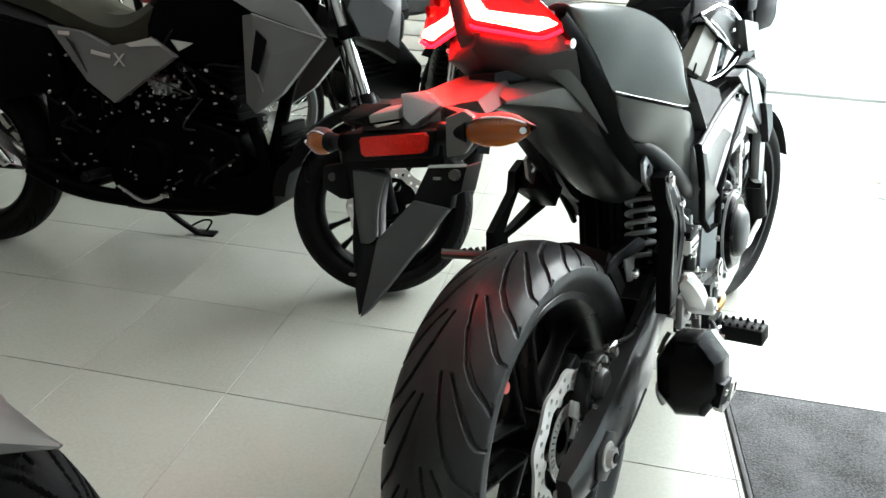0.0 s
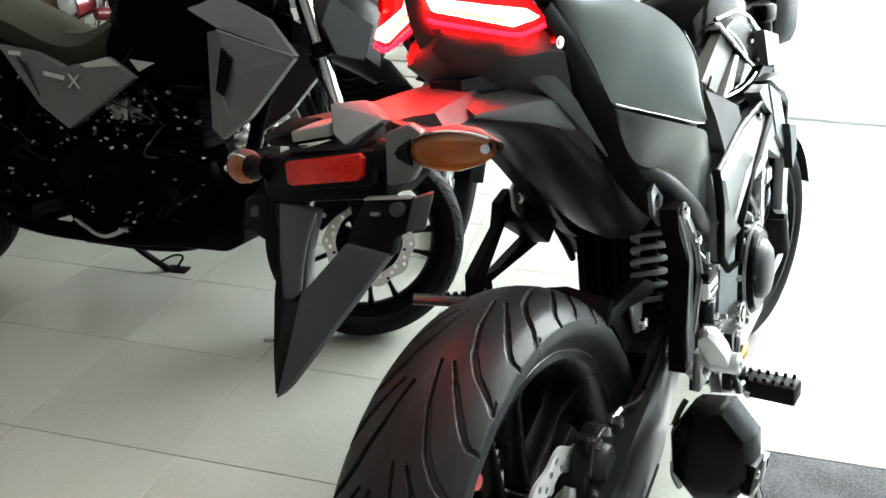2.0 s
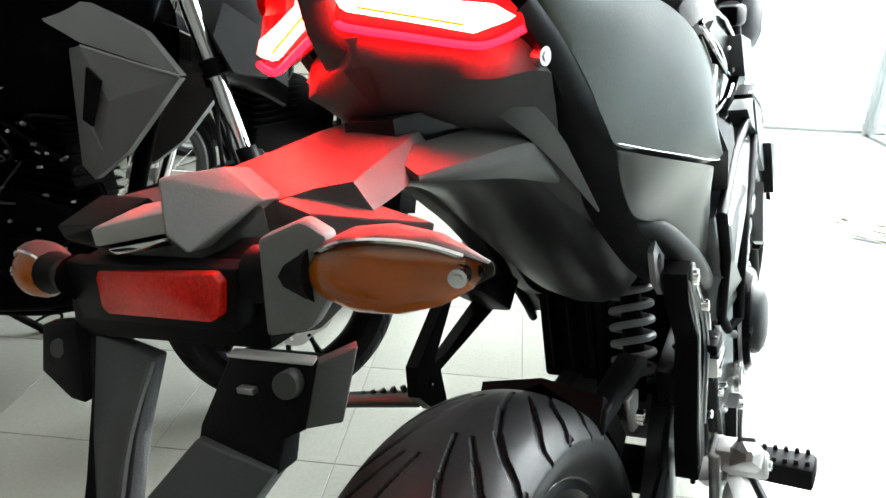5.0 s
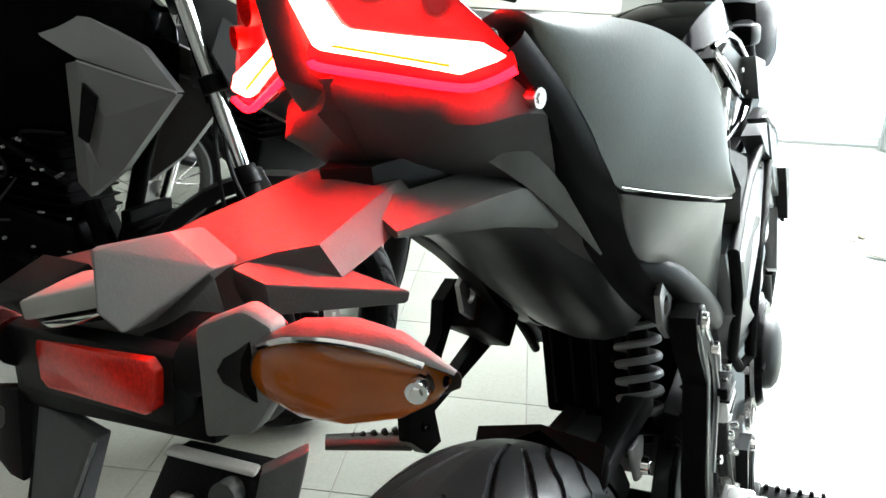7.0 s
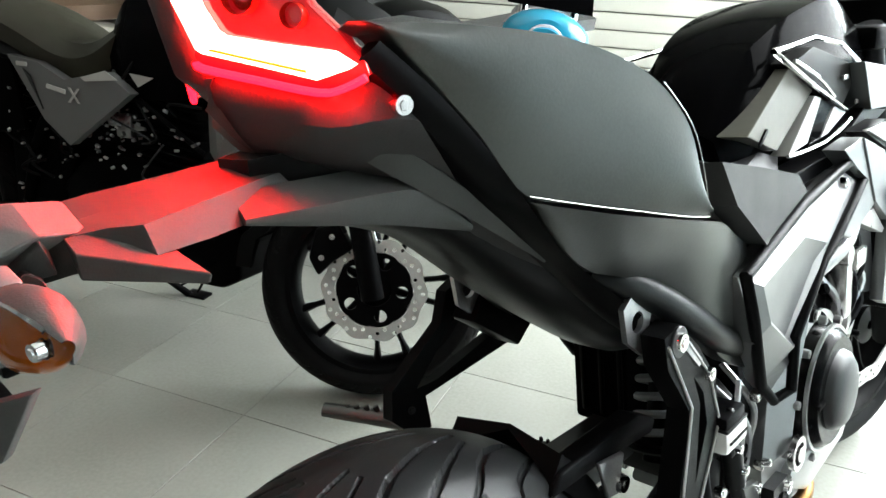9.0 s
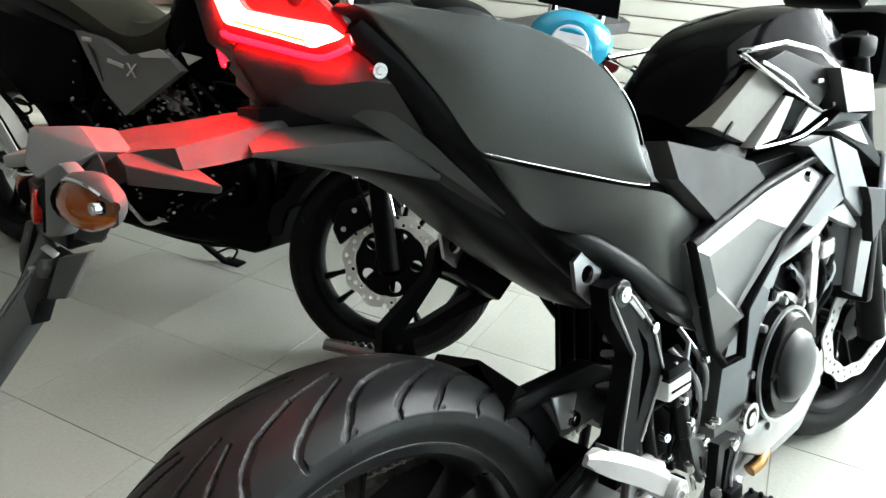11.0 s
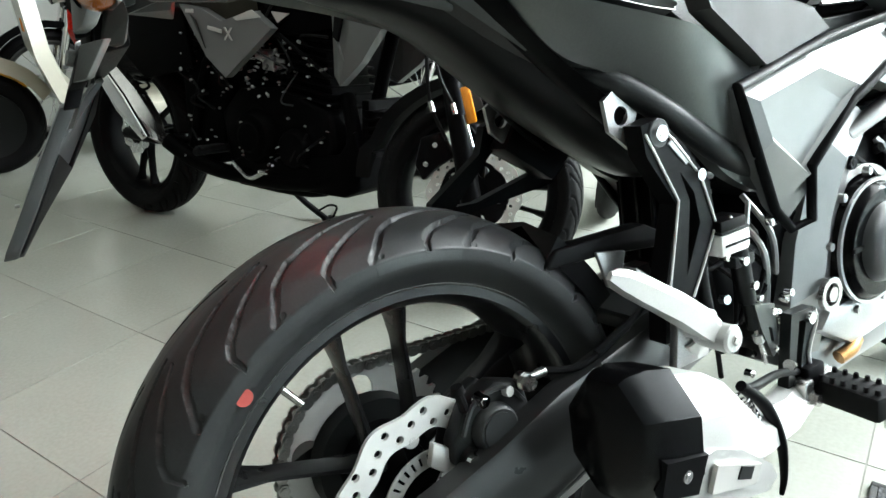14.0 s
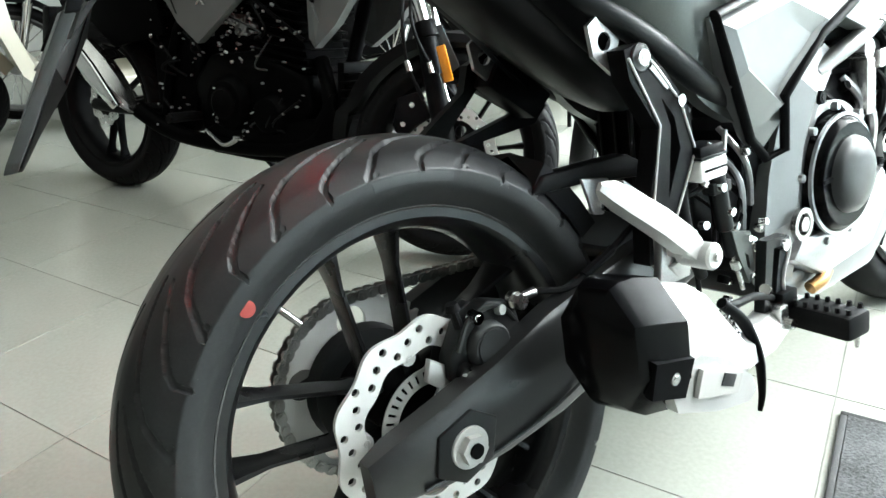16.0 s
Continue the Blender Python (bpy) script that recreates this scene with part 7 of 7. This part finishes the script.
    part("handlebar", tube([(-0.33, 0.88, 0.98), (0, 0.95, 0.97), (0.33, 0.88, 0.98)], 0.014, 8), CHROME, s)
    for k in (1, -1):
        part("indicator", box((k * 0.15, 0.985, 0.66), (0.045, 0.03, 0.06), 0.01), AMBER, s, "orange indicator")
        part("side_vent", join(*[box((k * 0.19, 0.02 + i * 0.02, 0.52), (0.02, 0.008, 0.08), 0.002) for i in range(4)]), CHROME, s)
    part("centre_stand", tube([(-0.1, 0.3, 0.2), (-0.16, 0.27, 0.012), (0.16, 0.27, 0.012), (0.1, 0.3, 0.2)], 0.01, 8, 1), STEEL, s)
    return s


scooter(facing((-2.67, 1.75), 155, 1.22, 6))
classic_bike(facing((-2.98, 2.24), 160), BLACK, "small black motorcycle with chrome fork beside the scooter")


# ---------------------------------------------------------------- the silver motorcycle at the near end of the row
def near_bike(m):
    b = thing("motorcycle", m, "silver motorcycle with black tyres parked in the near row", "motorcycle")
    cast_wheel(b, "front_wheel", 1.34, 0.30, 0.11, 0.218, 5, 0.13, 0.06, "black cast front wheel")
    cast_wheel(b, "rear_wheel", 0.0, 0.30, 0.13, 0.218, 5, 0.11, 0.06, "black cast rear wheel")
    rows = []
    beak = [(1.567, 0.553, 0.003, 0.004), (1.54, 0.558, 0.014, 0.01), (1.505, 0.567, 0.032, 0.02), (1.468, 0.580, 0.046, 0.028)]
    arc = [(1.34 + 0.326 * math.cos(radians(d)), 0.3 + 0.326 * math.sin(radians(d)), 0.064, 0.036) for d in range(75, 150, 7)]
    for y, z, w, drop in beak + arc:
        rows.append([(-w, y, z - drop), (-w * 0.8, y, z - drop * 0.4), (0, y, z), (w * 0.8, y, z - drop * 0.4), (w, y, z - drop), (0, y, z - 0.004)])
    part("front_mudguard", loft(rows), SILVER, b, "silver pointed front mudguard")
    for s in (1, -1):
        part("fork_leg", join(cyl((s * 0.1, 1.33, 0.30), (s * 0.1, 1.22, 0.62), 0.027, n=16), cyl((s * 0.1, 1.22, 0.62), (s * 0.1, 1.1, 0.95), 0.019, n=16)), BLACK, b)
    rows = [[(-w * 0.8, y, 0.68), (-w, y, 0.78), (-w * 0.7, y, t - 0.02), (0, y, t), (w * 0.7, y, t - 0.02), (w, y, 0.78), (w * 0.8, y, 0.68)] for y, w, t in ((0.6, 0.07, 0.82), (0.75, 0.13, 0.93), (0.95, 0.15, 0.97), (1.08, 0.1, 0.92))]
    part("fuel_tank", loft(rows), SILVER, b)
    part("seat", loft([[(-w, y, z - 0.06), (-w * 0.8, y, z), (w * 0.8, y, z), (w, y, z - 0.06)] for y, z, w in ((-0.1, 0.85, 0.08), (0.2, 0.82, 0.12), (0.5, 0.78, 0.12), (0.68, 0.8, 0.08))]), SEAT, b)
    part("engine", prism([(0.5, 0.25), (0.48, 0.5), (0.7, 0.68), (0.95, 0.65), (1.0, 0.35), (0.85, 0.23)], -0.12, 0.12, 0.02), BLACK, b)
    part("frame", join(tube([(0, 1.1, 0.85), (0, 1.0, 0.5), (0, 0.9, 0.25), (0, 0.4, 0.3), (0, 0.0, 0.3)], 0.03, 8), tube([(0, 1.1, 0.85), (0, 0.5, 0.7), (0, -0.2, 0.78)], 0.025, 8)), BLACK, b)
    part("headlamp", box((0, 1.08, 0.85), (0.18, 0.16, 0.17), 0.04), SILVER, b)
    part("handlebar", tube([(-0.35, 0.98, 1.03), (-0.1, 1.09, 0.98), (0.1, 1.09, 0.98), (0.35, 0.98, 1.03)], 0.012, 8), BLACK, b)
    part("side_stand", tube([(-0.11, 0.55, 0.25), (-0.16, 0.6, 0.12), (-0.21, 0.64, 0.03)], 0.011, 8), BLACK, b)


near_bike(facing((-0.384, 0.317), -90, 1.34, 7))


# ---------------------------------------------------------------- shop front, shutter and mat
def shutter():
    """Horizontal slats along the back wall."""
    s = tagged(new("wall_shutter"), "white roller shutter of horizontal slats", "shutter", kind="structure")
    me = None
    for i in range(28):
        if me is None:
            ob = part("slat", box((-2.2, 5.46, 0.06), (6.2, 0.03, 0.104), 0.008), BOARD, s)
            me = ob.data
        else:
            ob = new("slat", me)
            ob.parent = s
            ob.location = (0, 0, i * 0.112)


shutter()


def glazing(name, a, b, posts):
    """A glazed front from a to b on the floor, with upright posts and rails."""
    a, b = Vector(a), Vector(b)
    d = b - a
    ang = math.atan2(d.y, d.x)
    f = tagged(new(name), "tall glazed shop front with slim grey frames", "window", kind="structure")
    f.matrix_world = Matrix.Translation(a) @ Matrix.Rotation(ang, 4, "Z")
    L = d.length
    xs = [L * i / posts for i in range(posts + 1)]
    for x in xs:
        part("window_post", box((x, 0, 1.6), (0.05, 0.07, 3.2), 0.004), ALU, f)
    for z in (0.012, 3.2):
        part("window_rail", box((L / 2, 0, z), (L, 0.05, 0.02), 0.003), ALU, f)
    for x0, x1 in zip(xs, xs[1:]):
        p = part("pane", box(((x0 + x1) / 2, 0, 1.62), (x1 - x0 - 0.05, 0.008, 3.1)), PANE, f, smooth=0)
        p.visible_shadow = False


glazing("window_1", (1.33, 5.6, 0), (5.6, 5.6, 0), 2)
glazing("window_2", (2.75, 5.5, 0), (2.75, 0.1, 0), 2)
# added glowing boards close outside the glass, the cyan haze put into their colour
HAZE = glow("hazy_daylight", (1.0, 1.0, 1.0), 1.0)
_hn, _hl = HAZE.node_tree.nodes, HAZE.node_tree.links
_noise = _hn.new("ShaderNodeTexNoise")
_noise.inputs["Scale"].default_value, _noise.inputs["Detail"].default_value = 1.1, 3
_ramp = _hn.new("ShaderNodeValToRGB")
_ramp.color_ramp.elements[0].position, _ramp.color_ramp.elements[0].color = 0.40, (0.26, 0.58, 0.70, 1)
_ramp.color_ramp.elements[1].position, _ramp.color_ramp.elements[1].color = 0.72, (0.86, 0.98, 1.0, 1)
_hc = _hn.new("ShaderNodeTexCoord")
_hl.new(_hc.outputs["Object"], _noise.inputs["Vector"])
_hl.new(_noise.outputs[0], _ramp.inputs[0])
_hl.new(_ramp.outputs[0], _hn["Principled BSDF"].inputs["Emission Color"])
tagged(part("backdrop", box((3.9, 6.0, 1.15), (6.4, 0.05, 2.5)), HAZE, smooth=0), "glowing board with painted haze, for daylight outside the glass", "backdrop", kind="structure")
tagged(part("backdrop", box((3.1, 2.9, 1.15), (0.05, 6.1, 2.5)), HAZE, smooth=0), "glowing board with painted haze, for daylight outside the glass", "backdrop", kind="structure")

doormat = thing("doormat", Matrix.Translation((0.815, 0.72, 0)), "charcoal ribbed carpet doormat lying on tiles", "doormat")
part("mat_carpet", box((0.6, 0.4, 0.006), (1.2, 0.8, 0.011), 0.002), MAT_PILE, doormat, "coarse charcoal carpet pile")
for c, sz in (((0.6, -0.006, 0.005), (1.224, 0.012, 0.009)), ((0.6, 0.806, 0.005), (1.224, 0.012, 0.009)), ((-0.006, 0.4, 0.005), (0.012, 0.8, 0.009)), ((1.206, 0.4, 0.005), (0.012, 0.8, 0.009))):
    part("edge_strip", box(c, sz, 0.002), MAT_EDGE, doormat)

# dry leaves on the floor near the doorway
LEAF = mat("dry_leaf", (0.16, 0.13, 0.07), 0.8, grain=0.4, scale=60)
for x, y, L, w, a in ((1.80, 3.30, 0.2, 0.035, 150), (1.93, 3.24, 0.3, 0.03, 158), (1.78, 3.46, 0.16, 0.016, 130), (1.92, 3.36, 0.22, 0.03, 140), (2.02, 3.42, 0.09, 0.045, 60), (1.96, 3.50, 0.07, 0.04, 30), (1.83, 3.56, 0.06, 0.035, 75), (2.1, 3.28, 0.25, 0.03, 155)):
    pts = [(-L / 2, 0, 0.002), (-L / 4, w / 2, 0.008), (L / 8, w * 0.6, 0.012), (L / 2, 0, 0.004), (L / 8, -w / 2, 0.006), (-L / 4, -w / 2, 0.004)]
    leaf = part("dry_leaf", panel(pts[::-1], 0.0015, 0.0), LEAF)
    leaf.matrix_world = Matrix.Translation((x, y, 0.003)) @ Matrix.Rotation(radians(a), 4, "Z")
    tagged(leaf, "dry brown leaf lying on the tiles", "leaf", "fallen leaves")


# ---------------------------------------------------------------- floor tiles, laid in a straight grid
def tiles():
    bm = box((0, 0, -0.005), (0.3976, 0.3976, 0.010), 0.0004, seg=1)
    me = None
    far = []
    for i in range(-13, 15):
        for j in range(-9, 16):
            x, y = -0.21 + i * 0.4, 0.185 + j * 0.4
            if not (-5.2 < x < 5.6 and -3.7 < y < 5.45):
                continue
            if -2.6 < x < 2.2 and 0.0 < y < 4.4:
                if me is None:
                    ob = part("tile", bm, TILE, floor, smooth=0)
                    me = ob.data
                else:
                    ob = new("tile", me)
                    ob.parent = floor
                ob.location = (x, y, 0)
            else:
                far.append((x, y))
    rest = part("tiles", join(*[box((x, y, -0.005), (0.3972, 0.3972, 0.010)) for x, y in far]), TILE, floor, smooth=0)
    tagged(rest, kind="stuff")


tiles()
